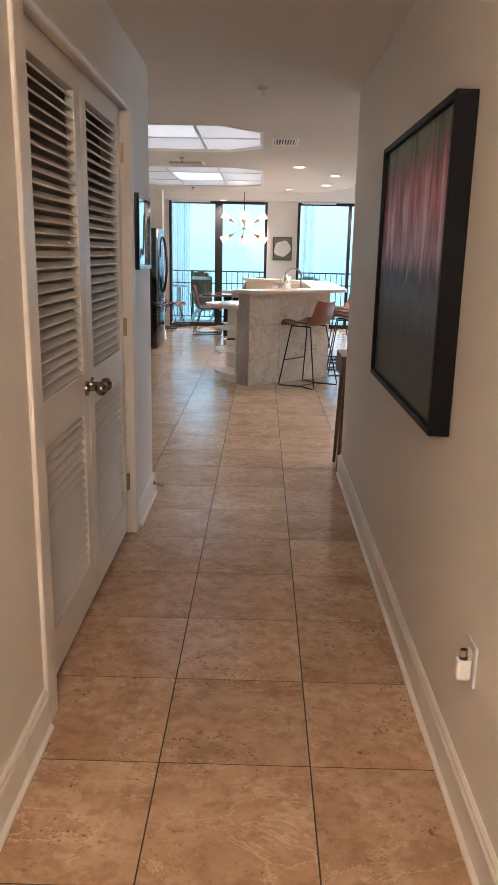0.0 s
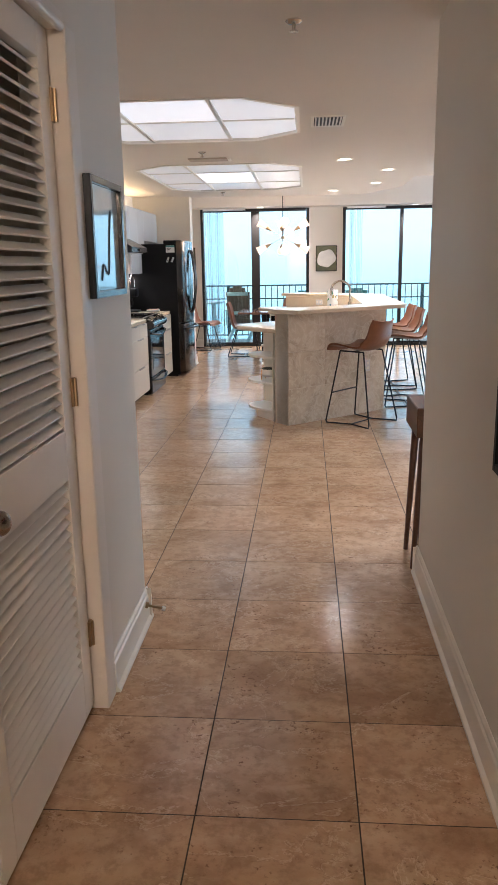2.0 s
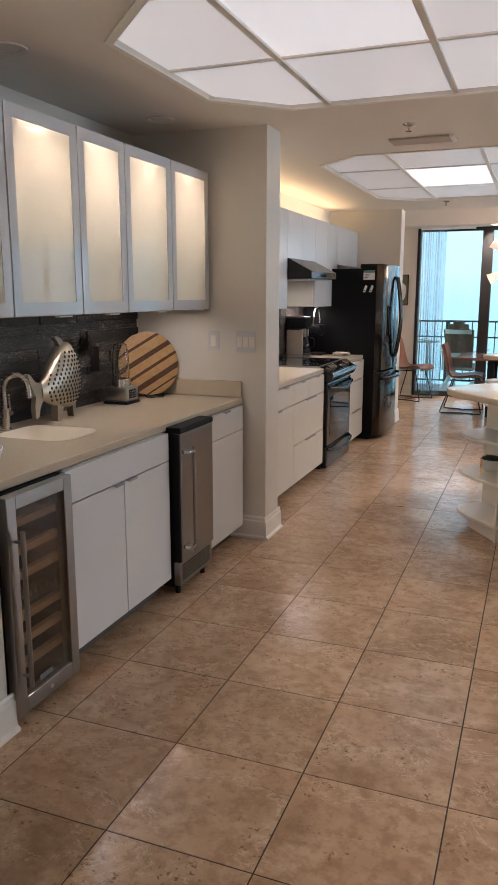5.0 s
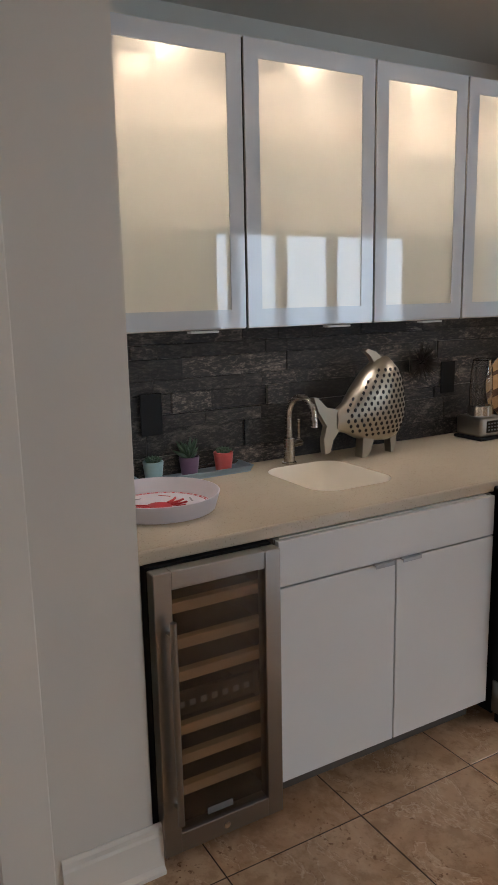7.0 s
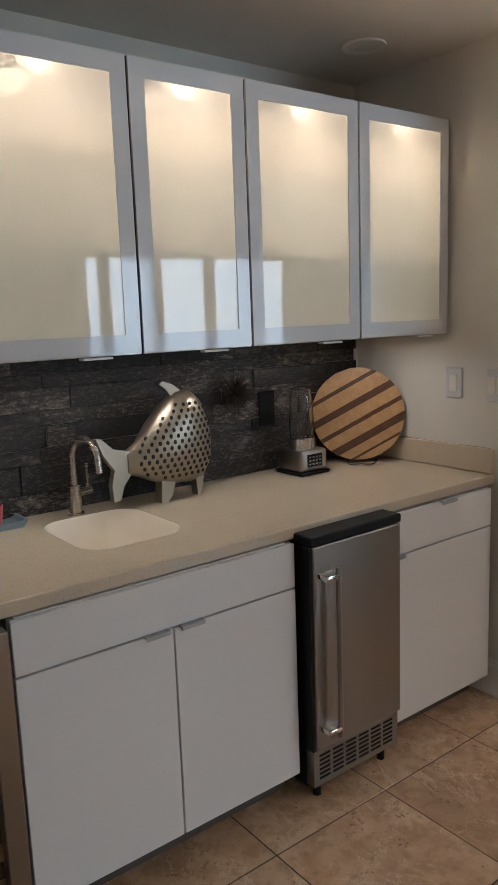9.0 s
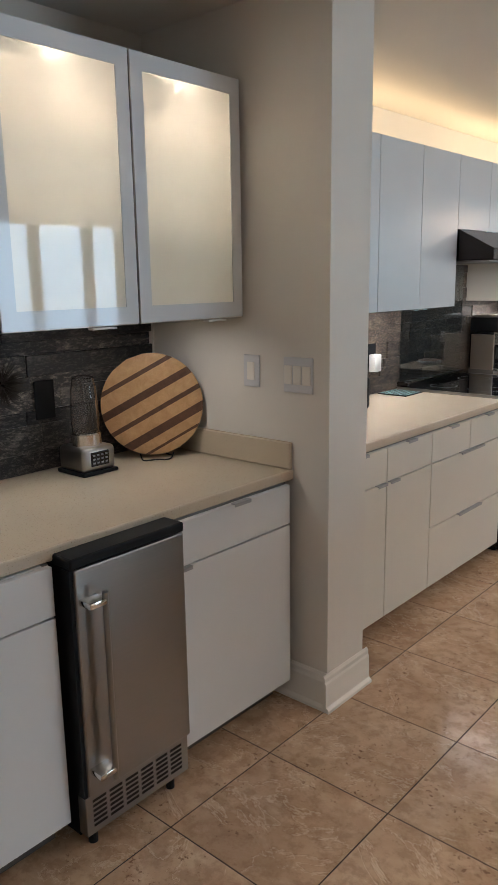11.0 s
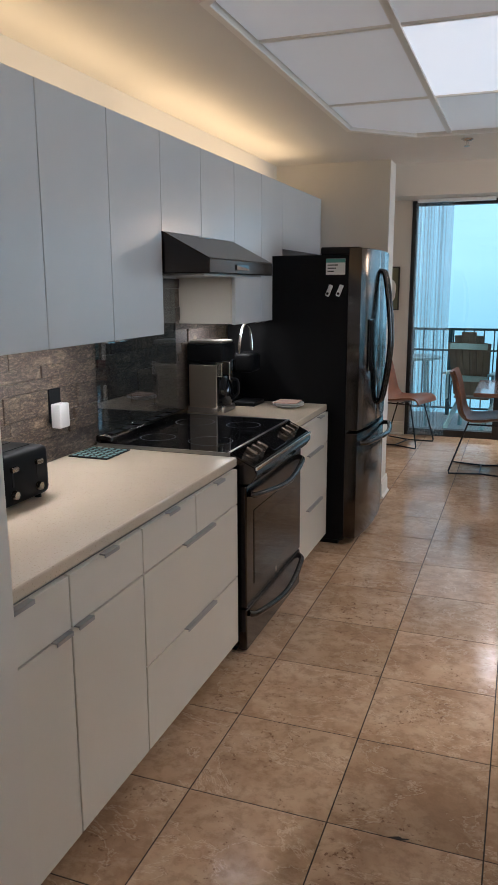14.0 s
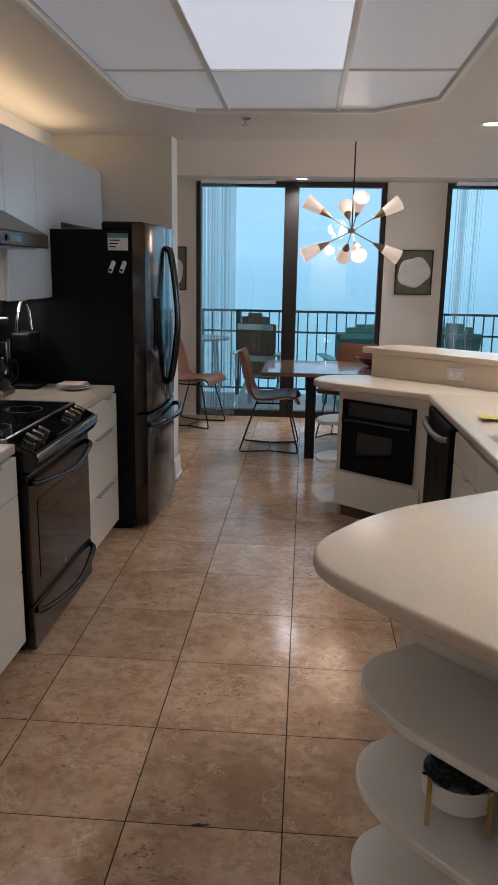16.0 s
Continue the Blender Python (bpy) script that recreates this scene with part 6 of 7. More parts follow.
def flank(u):
    for (a, za, ha, ta), (c, zc, hc, tc) in zip(frows, frows[1:]):
        if a <= u <= c:
            k = (u - a) / (c - a)
            return za + (zc - za) * k, ha + (hc - ha) * k, ta + (tc - ta) * k


HOLES = surface("dark_piercing", (0.012, 0.01, 0.009), 0.8)
for i in range(-3, 9):
    for j in range(-7, 8):
        u, v = 0.012 + i * 0.0235 + (j % 2) * 0.0115, 0.2 + j * 0.0205
        if not -0.08 < u < 0.195:
            continue
        zc, hz, ht = flank(u)
        s = (v - zc) / hz
        if abs(s) > 0.82:
            continue
        x = ht * math.sqrt(1 - s * s)
        d = bmesh.new()
        cyl(d, (x - 0.002, u, v), (x + 0.0016, u, v), 0.0068, 0.0064, 8)
        bmesh.ops.scale(d, vec=(1, 0.8, 1.25), verts=d.verts, space=Matrix.Translation((0, -u, -v)))
        part("piercing", d, HOLES, ft)
ft.matrix_basis = pose(-2.375, 7.085, 0.907, 0, 0, 6) @ Matrix.Diagonal((1.1, 1.16, 1.0, 1))

# ---- blender ----
bt = thing("blender", "compact silver blender with a clear jar", "blender", (-2.40, 7.80, 0.907))
b = bmesh.new()
box(b, -2.475, -2.325, 7.728, 7.872, 0.920, 1.008, bevel=0.016, seg=4)
part("base", b, STEEL, bt, "brushed steel motor base", True)
b = bmesh.new()
box(b, -2.480, -2.318, 7.722, 7.878, 0.907, 0.922, bevel=0.006, seg=2)
part("foot_ring", b, BLACKMAT, bt, "black rubber foot", True)
bd = part("display", B(-2.328, -2.322, 7.760, 7.840, 0.94, 0.992, bevel=0.002), DARKGLASS, bt, "small dark control display")
for z in (0.952, 0.966, 0.980):
    for y in (7.772, 7.790, 7.808, 7.826):
        part("button", B(-2.3218, -2.3205, y - 0.005, y + 0.005, z - 0.003, z + 0.003), bpy.data.materials["button_grey"], bd)
b = bmesh.new()
lathe(b, [(0.052, 0.098), (0.055, 0.10), (0.055, 0.142), (0.050, 0.146), (0.001, 0.146)], (-2.40, 7.80, 0.907), 28)
part("collar", b, CHROME, bt, "bright collar", True)
b = bmesh.new()
lathe(b, [(0.048, 0.147), (0.051, 0.20), (0.046, 0.30), (0.038, 0.345), (0.020, 0.352), (0.001, 0.353), (0.001, 0.350), (0.019, 0.349), (0.035, 0.342), (0.043, 0.299), (0.048, 0.20), (0.045, 0.147)], (-2.40, 7.80, 0.907), 28)
part("jar", b, JAR, bt, "upturned clear plastic jar", True)

# ---- round striped board on a wire easel ----
cb = thing("cutting_board", "round wooden board with diagonal dark stripes, leaning", "cutting board")
rng = random.Random(4)
R, xs = 0.198, -0.20
stripes = [(-0.198, -0.135, 0), (-0.135, -0.118, 1), (-0.118, -0.060, 0), (-0.060, -0.030, 1), (-0.030, 0.020, 0), (0.020, 0.038, 1), (0.038, 0.085, 0), (0.085, 0.118, 1), (0.118, 0.155, 0), (0.155, 0.165, 1), (0.165, 0.198, 0)]
for a, c, dark in stripes:
    pts = []
    for k in range(7):
        u = a + (c - a) * k / 6
        pts.append((u, math.sqrt(max(0, R * R - u * u))))
    poly = pts + [(u, -w) for u, w in pts[::-1]]
    clean = [q for i, q in enumerate(poly) if Vector(q) != Vector(poly[i - 1])]
    b = bmesh.new()
    prism(b, clean, 0, 0.018)
    # lay upright: strip across -> up the board, turned 35 degrees
    bmesh.ops.transform(b, matrix=Euler((0, radians(90), 0)).to_matrix().to_4x4() @ Euler((0, 0, radians(28))).to_matrix().to_4x4(), verts=b.verts)
    part("stave", b, DARKWOOD if dark else BOARDW, cb, "dark stripe" if dark else "")
cb.matrix_basis = pose(-2.395, 8.12, 1.113, 0, -10, -41)
es = thing("plate_easel", "small black wire easel under the round board", "easel", (-2.44, 8.07, 0.907))
b = bmesh.new()
tube(b, smooth_path([(-2.375, 8.03, 0.93), (-2.345, 8.02, 0.912), (-2.32, 8.06, 0.912), (-2.285, 8.10, 0.912), (-2.295, 8.13, 0.93), (-2.33, 8.15, 0.912), (-2.42, 8.17, 0.914)], 5), 0.003, 6)
part("wire", b, WIRE, es, "", True)

# ---- spiky urchin ornament ----
ur = thing("urchin_ornament", "dark spiky metal urchin ornament on the slate wall", "ornament", (-2.49, 7.53, 1.25))
b = bmesh.new()
ball(b, (-2.49, 7.53, 1.25), 0.022)
part("core", b, BLACKMAT, ur, "", True)
b = bmesh.new()
rng = random.Random(8)
for k in range(260):
    z = rng.uniform(-1, 1)
    a = rng.uniform(0, 2 * math.pi)
    r = math.sqrt(1 - z * z)
    v = Vector((abs(r * math.cos(a)) * 0.8, r * math.sin(a), z))
    cyl(b, Vector((-2.49, 7.53, 1.25)) + v * 0.018, Vector((-2.49, 7.53, 1.25)) + v * rng.uniform(0.07, 0.098), 0.0021, 0.0006, 4, False)
tagged(part("spine", b, surface("spine_brown", (0.022, 0.015, 0.010), 0.5), ur, "thin dark brown spines"), kind="stuff")

# ---- little tray with three potted succulents ----
ty = thing("rectangular_tray", "narrow pale blue ceramic tray on the bar counter", "tray", (-2.50, 6.46, 0.907))
b = bmesh.new()
rect = rounded([(-2.535, 6.210), (-2.425, 6.210), (-2.425, 6.640), (-2.535, 6.640)], 0.015, 3)
rim = rounded([(-2.545, 6.200), (-2.415, 6.200), (-2.415, 6.650), (-2.545, 6.650)], 0.018, 3)
prism(b, rect, 0.907, 0.913)
n = len(rect)
v0, v1, v2 = [b.verts.new((x, y, 0.912)) for x, y in rect], [b.verts.new((x, y, 0.930)) for x, y in rim], [b.verts.new((x * 0.999 - 0.0025, y, 0.930)) for x, y in rect]
for p, q in ((v0, v1), (v1, v2)):
    for i in range(n):
        b.faces.new((p[i], p[(i + 1) % n], q[(i + 1) % n], q[i]))
part("dish", b, surface("pale_blue_glaze", (0.33, 0.42, 0.47), 0.2), ty)


def succulent(y, colour, label, spiky):
    x, z = -2.48, 0.914
    t = thing("succulent_pot", label, "potted plant", (x, y, z), "succulents on the tray")
    b = bmesh.new()
    lathe(b, [(0.001, 0), (0.024, 0), (0.028, 0.03), (0.031, 0.056), (0.028, 0.057), (0.026, 0.050), (0.001, 0.049)], (x, y, z), 24)
    bmesh.ops.scale(b, vec=(1.2, 1.2, 1.2), verts=b.verts, space=Matrix.Translation((-x, -y, -z)))
    part("pot", b, surface("glaze_" + label.split()[0], colour, 0.3), t, "", True)
    rng = random.Random(int(y * 100))
    b = bmesh.new()
    for k in range(26):
        a, el = k * 2.4, radians(25 + 55 * k / 26) if not spiky else radians(rng.uniform(25, 85))
        ln = (0.034 - 0.0006 * k) if not spiky else rng.uniform(0.03, 0.075)
        d = Vector((math.cos(a) * math.cos(el), math.sin(a) * math.cos(el), math.sin(el)))
        p = Vector((x, y, z + 0.050))
        cyl(b, p, p + d * ln * 0.6, 0.003, 0.0065, 6)
        cyl(b, p + d * ln * 0.6, p + d * ln, 0.0065, 0.0006, 6)
    bmesh.ops.scale(b, vec=(1.2, 1.2, 1.2), verts=b.verts, space=Matrix.Translation((-x, -y, -z)))
    part("leaves", b, surface("succulent_green_%d" % int(y * 100), (0.055, 0.10, 0.06), 0.5, 0, 0.3, 60), t, "grey-green pointed leaves", True)


succulent(6.270, (0.33, 0.48, 0.50), "pale-blue pot with a small green succulent", False)
succulent(6.410, (0.20, 0.12, 0.19), "plum pot with a tall spiky succulent", True)
succulent(6.550, (0.62, 0.11, 0.10), "coral-red pot with a pointed green succulent", False)

# ---- round serving tray with a red printed pattern ----
rt = thing("round_tray", "round white tray with red crab-like print", "tray", (-2.16, 6.16, 0.907))
CT = (-2.165, 6.155, 0.908)
b = bmesh.new()
lathe(b, [(0.001, 0.0), (0.172, 0.0), (0.188, 0.052), (0.184, 0.053), (0.168, 0.006), (0.001, 0.006)], CT, 40)
part("dish", b, surface("lilac_white", (0.68, 0.64, 0.66), 0.3, 0, 0.02), rt, "", True)
REDP = surface("red_print", (0.52, 0.03, 0.035), 0.4)
for r0, r1 in ((0.150, 0.154), (0.160, 0.164)):
    b = bmesh.new()
    lathe(b, [(r0, 0.0068), (r1, 0.0068)], CT, 40)
    part("printed_ring", b, REDP, rt)
for k in range(36):
    a = 2 * math.pi * k / 36
    b = bmesh.new()
    cyl(b, (CT[0] + 0.157 * math.cos(a), CT[1] + 0.157 * math.sin(a), CT[2] + 0.0062), (CT[0] + 0.157 * math.cos(a), CT[1] + 0.157 * math.sin(a), CT[2] + 0.0072), 0.0045, seg=8)
    part("printed_dot", b, REDP, rt)
b = bmesh.new()
cyl(b, (CT[0], CT[1], CT[2] + 0.006), (CT[0], CT[1], CT[2] + 0.0074), 0.040, seg=24)
for s in (-1, 1):
    for k in range(4):
        a = radians(-40 + 30 * k)
        p0 = Vector((CT[0] + 0.01 * (k - 1.5), CT[1] + s * 0.034, CT[2] + 0.0070))
        leg = bmesh.new()
        tube(leg, [p0, p0 + Vector((math.sin(a) * 0.03, s * math.cos(a) * 0.035, 0)), p0 + Vector((math.sin(a) * 0.045 - 0.012, s * math.cos(a) * 0.058, 0))], 0.0042, 6)
        part("printed_stroke", leg, REDP, rt)
part("printed_shape", b, REDP, rt, "red printed crab-like shape")
for k, a0 in enumerate((0.4, 1.0, 1.7, 2.6, 3.5, 4.2, 5.0, 5.7)):
    q = Vector((CT[0] + 0.115 * math.cos(a0), CT[1] + 0.115 * math.sin(a0), CT[2] + 0.0062))
    b = B(-0.022, 0.022, -0.0025, 0.0025, 0, 0.001)
    bmesh.ops.transform(b, matrix=Matrix.Translation(q) @ Euler((0, 0, a0 + 1.2)).to_matrix().to_4x4(), verts=b.verts)
    part("text_bar", b, REDP if k % 2 else surface("grey_print", (0.3, 0.28, 0.28), 0.5), rt, "line of small print")
gv = thing("gold_vase", "small round polished gold vase on the bar counter", "vase", (-2.42, 6.07, 0.907))
b = bmesh.new()
lathe(b, [(0.001, 0), (0.025, 0), (0.045, 0.03), (0.050, 0.06), (0.040, 0.095), (0.020, 0.115), (0.018, 0.125), (0.015, 0.124), (0.016, 0.11)], (-2.42, 6.07, 0.908), 28)
part("body", b, GOLD, gv, "", True)

# ---- coffee maker ----
COFFEE_STEEL = steel_mat("coffee_steel", (0.55, 0.47, 0.39), 0.30)
cm = thing("coffee_maker", "steel and black drip coffee maker with glass jug", "coffee maker", (-2.40, 11.33, 0.907))
part("base", B(-2.52, -2.30, 11.22, 11.42, 0.908, 0.945, bevel=0.008, seg=2), STEEL, cm, "", True)
part("tank", B(-2.52, -2.42, 11.22, 11.42, 0.946, 1.20, bevel=0.012, seg=2), BLACKMAT, cm, "", True)
part("side_panel", B(-2.505, -2.335, 11.212, 11.226, 0.940, 1.185, bevel=0.005, seg=2), COFFEE_STEEL, cm, "brushed steel side")
part("side_panel", B(-2.505, -2.335, 11.414, 11.428, 0.940, 1.185, bevel=0.005, seg=2), COFFEE_STEEL, cm, "brushed steel side")
part("front_post", B(-2.335, -2.300, 11.212, 11.236, 1.12, 1.197, bevel=0.004), CHROME, cm, "bright front corner")
part("front_post", B(-2.335, -2.297, 11.212, 11.236, 0.910, 0.952, bevel=0.004), CHROME, cm, "bright front corner")
part("brew_head", B(-2.52, -2.30, 11.218, 11.422, 1.20, 1.30, bevel=0.015, seg=3), BLACKMAT, cm, "", True)
part("lid", B(-2.51, -2.31, 11.23, 11.41, 1.301, 1.318, bevel=0.006), STEEL, cm, "steel lid")
b = bmesh.new()
lathe(b, [(0.001, 0), (0.060, 0), (0.072, 0.03), (0.072, 0.10), (0.052, 0.15), (0.050, 0.17)], (-2.355, 11.32, 0.947), 24)
part("jug", b, DARKGLASS, cm, "dark coffee jug", True)
b = bmesh.new()
tube(b, smooth_path([(-2.29, 11.32, 1.10), (-2.25, 11.32, 1.09), (-2.245, 11.32, 1.02), (-2.285, 11.32, 0.985)], 5), 0.008, 8)
part("jug_handle", b, BLACKMAT, cm, "black jug handle", True)

# ---- pod coffee machine with a chrome loop ----
pm = thing("pod_coffee_machine", "black pod coffee machine with chrome loop handle", "coffee maker", (-2.36, 11.62, 0.907))
part("body", B(-2.50, -2.36, 11.52, 11.72, 0.908, 1.22, bevel=0.02, seg=3), GLOSSBLACK, pm, "", True)
part("drip_tray", B(-2.36, -2.22, 11.53, 11.71, 0.908, 0.935, bevel=0.006), BLACKMAT, pm)
part("brew_head", B(-2.36, -2.24, 11.54, 11.70, 1.11, 1.225, bevel=0.02, seg=3), BLACK, pm, "", True)
b = bmesh.new()
tube(b, smooth_path([(-2.33, 11.56, 1.22), (-2.32, 11.555, 1.31), (-2.31, 11.59, 1.385), (-2.305, 11.63, 1.395), (-2.30, 11.67, 1.36), (-2.295, 11.68, 1.30), (-2.29, 11.68, 1.235)], 6), 0.009, 10)
part("loop_handle", b, CHROME, pm, "chrome loop handle", True)

# ---- plates, trivet, toaster, charger ----
pl = thing("plate_stack", "two small plates with a folded napkin on the counter", "plates", (-2.02, 11.62, 0.907))
for k in range(2):
    b = bmesh.new()
    lathe(b, [(0.001, 0.002), (0.055, 0.0), (0.095, 0.014), (0.094, 0.017), (0.055, 0.006), (0.001, 0.006)], (-2.03, 11.60, 0.908 + k * 0.011), 32)
    part("plate", b, WHITEPL, pl, "", True)
part("napkin", B(-2.10, -1.96, 11.52, 11.66, 0.938, 0.945, bevel=0.003), surface("peach_napkin", (0.62, 0.42, 0.34), 0.8), pl, "folded peach napkin")
tv = thing("trivet", "dark square trivet with pale blue dots", "trivet", (-2.42, 10.1, 0.907))
part("pad", B(-2.52, -2.33, 10.0, 10.20, 0.908, 0.913, bevel=0.002), BLACKMAT, tv)
for i in range(6):
    for j in range(6):
        b = bmesh.new()
        cyl(b, (-2.502 + i * 0.031, 10.022 + j * 0.031, 0.913), (-2.502 + i * 0.031, 10.022 + j * 0.031, 0.9145), 0.0105, seg=10)
        part("dot", b, surface("dot_blue", (0.22, 0.36, 0.38), 0.5) if i + j == 0 else bpy.data.materials["dot_blue"], tv)
to = thing("toaster", "black two-slot toaster on the kitchen counter", "toaster", (-2.38, 9.28, 0.907))
part("body", B(-2.45, -2.24, 9.20, 9.48, 0.918, 1.09, bevel=0.025, seg=3), BLACK, to, "", True)
for x in (-2.40, -2.32):
    part("slot", B(x, x + 0.03, 9.24, 9.44, 1.0905, 1.0925), BLACKMAT, to)
for y in (9.275, 9.405):
    part("lever", B(-2.2405, -2.222, y - 0.016, y + 0.016, 1.035, 1.052, bevel=0.004), KNOB, to, "dull metal lever")
    part("lever_slot", B(-2.2405, -2.2385, y - 0.005, y + 0.005, 0.985, 1.033), BLACKMAT, to)
    b = bmesh.new()
    cyl(b, (-2.2405, y, 0.958), (-2.225, y, 0.958), 0.015, 0.013, 18)
    part("dial", b, KNOB, to, "dull metal dial", True)
for x, y in ((-2.42, 9.24), (-2.27, 9.24), (-2.42, 9.44), (-2.27, 9.44)):
    b = bmesh.new()
    cyl(b, (x, y, 0.907), (x, y, 0.919), 0.012, seg=10)
    part("foot", b, BLACKMAT, to)
wall_plate("wall_outlet", "black outlet in the kitchen splashback", pose(-2.527, 9.93, 1.14, 0, 0, 90), 0.08, 0.14, [], "outlet").children[0].data.materials[0] = BLACKMAT
ch = thing("plug_adapter", "white plug adapter in the splashback outlet", "adapter", (-2.51, 9.93, 1.10))
part("body", B(-2.520, -2.475, 9.895, 9.965, 1.05, 1.15, bevel=0.006, seg=2), PLATE, ch, "", True)

# ---- planter on the end shelf ----
pp = thing("succulent_bowl", "white bowl planter on gold legs with dark succulents", "potted plant", (-0.36, 8.97, 0.38))
PB = (-0.335, 8.985, 0.380)
b = bmesh.new()
lathe(b, [(0.001, 0.030), (0.055, 0.030), (0.082, 0.05), (0.088, 0.105), (0.083, 0.107), (0.076, 0.085), (0.001, 0.083)], PB, 30)
part("bowl", b, WHITEPL, pp, "", True)
for a in (0.5, 2.1, 3.7, 5.3):
    part("leg", B(PB[0] + 0.091 * math.cos(a) - 0.005, PB[0] + 0.091 * math.cos(a) + 0.005, PB[1] + 0.091 * math.sin(a) - 0.005, PB[1] + 0.091 * math.sin(a) + 0.005, PB[2], PB[2] + 0.115), GOLD, pp, "slim gold leg")
rng = random.Random(12)
b = bmesh.new()
for c in range(5):
    cx, cy = PB[0] + rng.uniform(-0.045, 0.045), PB[1] + rng.uniform(-0.045, 0.045)
    for k in range(22):
        a, el = k * 2.4, radians(8 + 70 * k / 22)
        ln = 0.055 - 0.0012 * k
        d = Vector((math.cos(a) * math.cos(el), math.sin(a) * math.cos(el), math.sin(el)))
        p = Vector((cx, cy, PB[2] + 0.092))
        cyl(b, p, p + d * ln * 0.65, 0.004, 0.010, 6)
        cyl(b, p + d * ln * 0.65, p + d * ln, 0.010, 0.001, 6)
part("leaves", b, surface("dark_succulent", (0.018, 0.026, 0.022), 0.45, 0, 0.3, 50), pp, "dark green rosettes", True)

# ---- island counter clutter ----
pt2 = thing("paper_towel_roll", "white paper towel roll with blue-green flower print", "paper towel", (0.36, 10.95, 0.91))
b = bmesh.new()
lathe(b, [(0.018, 0.012), (0.062, 0.012), (0.064, 0.02), (0.064, 0.275), (0.062, 0.282), (0.018, 0.282)], (0.36, 10.95, 0.911), 32)
roll = part("roll", b, WHITEPL, pt2, "", True)
rng = random.Random(2)
for k in range(26):
    a, z = rng.uniform(0, 2 * math.pi), rng.uniform(0.03, 0.26)
    q = Vector((0.36 + 0.0645 * math.cos(a), 10.95 + 0.0645 * math.sin(a), 0.911 + z))
    b = bmesh.new()
    ball(b, q, 0.011, (1, 1, 1.2), 8, 6)
    bmesh.ops.scale(b, vec=(0.12, 1, 1), verts=b.verts, space=Matrix.Rotation(-a, 4, "Z") @ Matrix.Translation(-q))
    part("printed_flower", b, surface("flower_%d" % (k % 3), ((0.05, 0.22, 0.30), (0.10, 0.30, 0.16), (0.42, 0.34, 0.10))[k % 3], 0.6) if k < 3 else bpy.data.materials["flower_%d" % (k % 3)], roll)
b = bmesh.new()
cyl(b, (0.36, 10.95, 0.9105), (0.36, 10.95, 0.922), 0.072, seg=28)
cyl(b, (0.36, 10.95, 0.922), (0.36, 10.95, 1.22), 0.008, seg=12)
part("holder", b, NICKEL, pt2, "metal holder", True)
cl = thing("dish_cloth", "crumpled yellow dish cloth beside the sink", "cloth", (0.2, 11.02, 0.91))
b = bmesh.new()
bmesh.ops.create_grid(b, x_segments=14, y_segments=10, size=0.5)
for v in b.verts:
    x, y = v.co.x * 0.17, v.co.y * 0.11
    v.co = Vector((0.21 + x, 11.02 + y, 0.914 + 0.022 * (0.5 + 0.5 * noise.noise(Vector((x * 25, y * 25, 3))))))
part("cloth", b, surface("yellow_cloth", (0.52, 0.46, 0.10), 0.9, 0, 0.2, 30), cl, "", True)

# ---- bucket-seat stools and chairs ----
def bucket(bm, w, d, z, back, tilt=0.16):
    """Curved one-piece leather shell; faces -y locally, back at +y."""
    prof = [(-d * 0.52, z - 0.035), (-d * 0.48, z + 0.002), (-d * 0.30, z + 0.008), (0.0, z - 0.012), (d * 0.26, z - 0.010), (d * 0.42, z + 0.045), (d * 0.50, z + back * 0.45), (d * 0.50 + tilt * 0.5 * back, z + back * 0.8), (d * 0.50 + tilt * back, z + back)]
    pts = smooth_path([(0, y, zz) for y, zz in prof], 4)
    n, grid, under = 10, [], []
    for i, p in enumerate(pts):
        t = i / (len(pts) - 1)
        half = w * (0.5 - 0.06 * abs(t - 0.45)) * (1.0 if t < 0.5 else 1.0 - 0.22 * (t - 0.5) * 2)
        cup = 0.035 if t < 0.55 else 0.05
        tangent = (pts[min(i + 1, len(pts) - 1)] - pts[max(i - 1, 0)]).normalized()
        nrm = Vector((0, -tangent.z, tangent.y))
        rowa, rowb = [], []
        for k in range(n + 1):
            s = 2 * k / n - 1
            q = Vector((s * half, p.y, p.z)) + nrm * cup * (abs(s) ** 2.4)
            rowa.append(bm.verts.new(q))
            rowb.append(bm.verts.new(q - nrm * 0.016))
        grid.append(rowa)
        under.append(rowb)
    for g, flip in ((grid, False), (under, True)):
        for a, b in zip(g, g[1:]):
            for k in range(n):
                f = (a[k], a[k + 1], b[k + 1], b[k])
                bm.faces.new(f[::-1] if flip else f)
    for i in range(len(pts) - 1):
        bm.faces.new((grid[i][0], grid[i + 1][0], under[i + 1][0], under[i][0]))
        bm.faces.new((grid[i][n], under[i][n], under[i + 1][n], grid[i + 1][n]))
    for k in range(n):
        bm.faces.new((grid[0][k], under[0][k], under[0][k + 1], grid[0][k + 1]))
        bm.faces.new((grid[-1][k], grid[-1][k + 1], under[-1][k + 1], under[-1][k]))
    bmesh.ops.recalc_face_normals(bm, faces=bm.faces)
    return bm


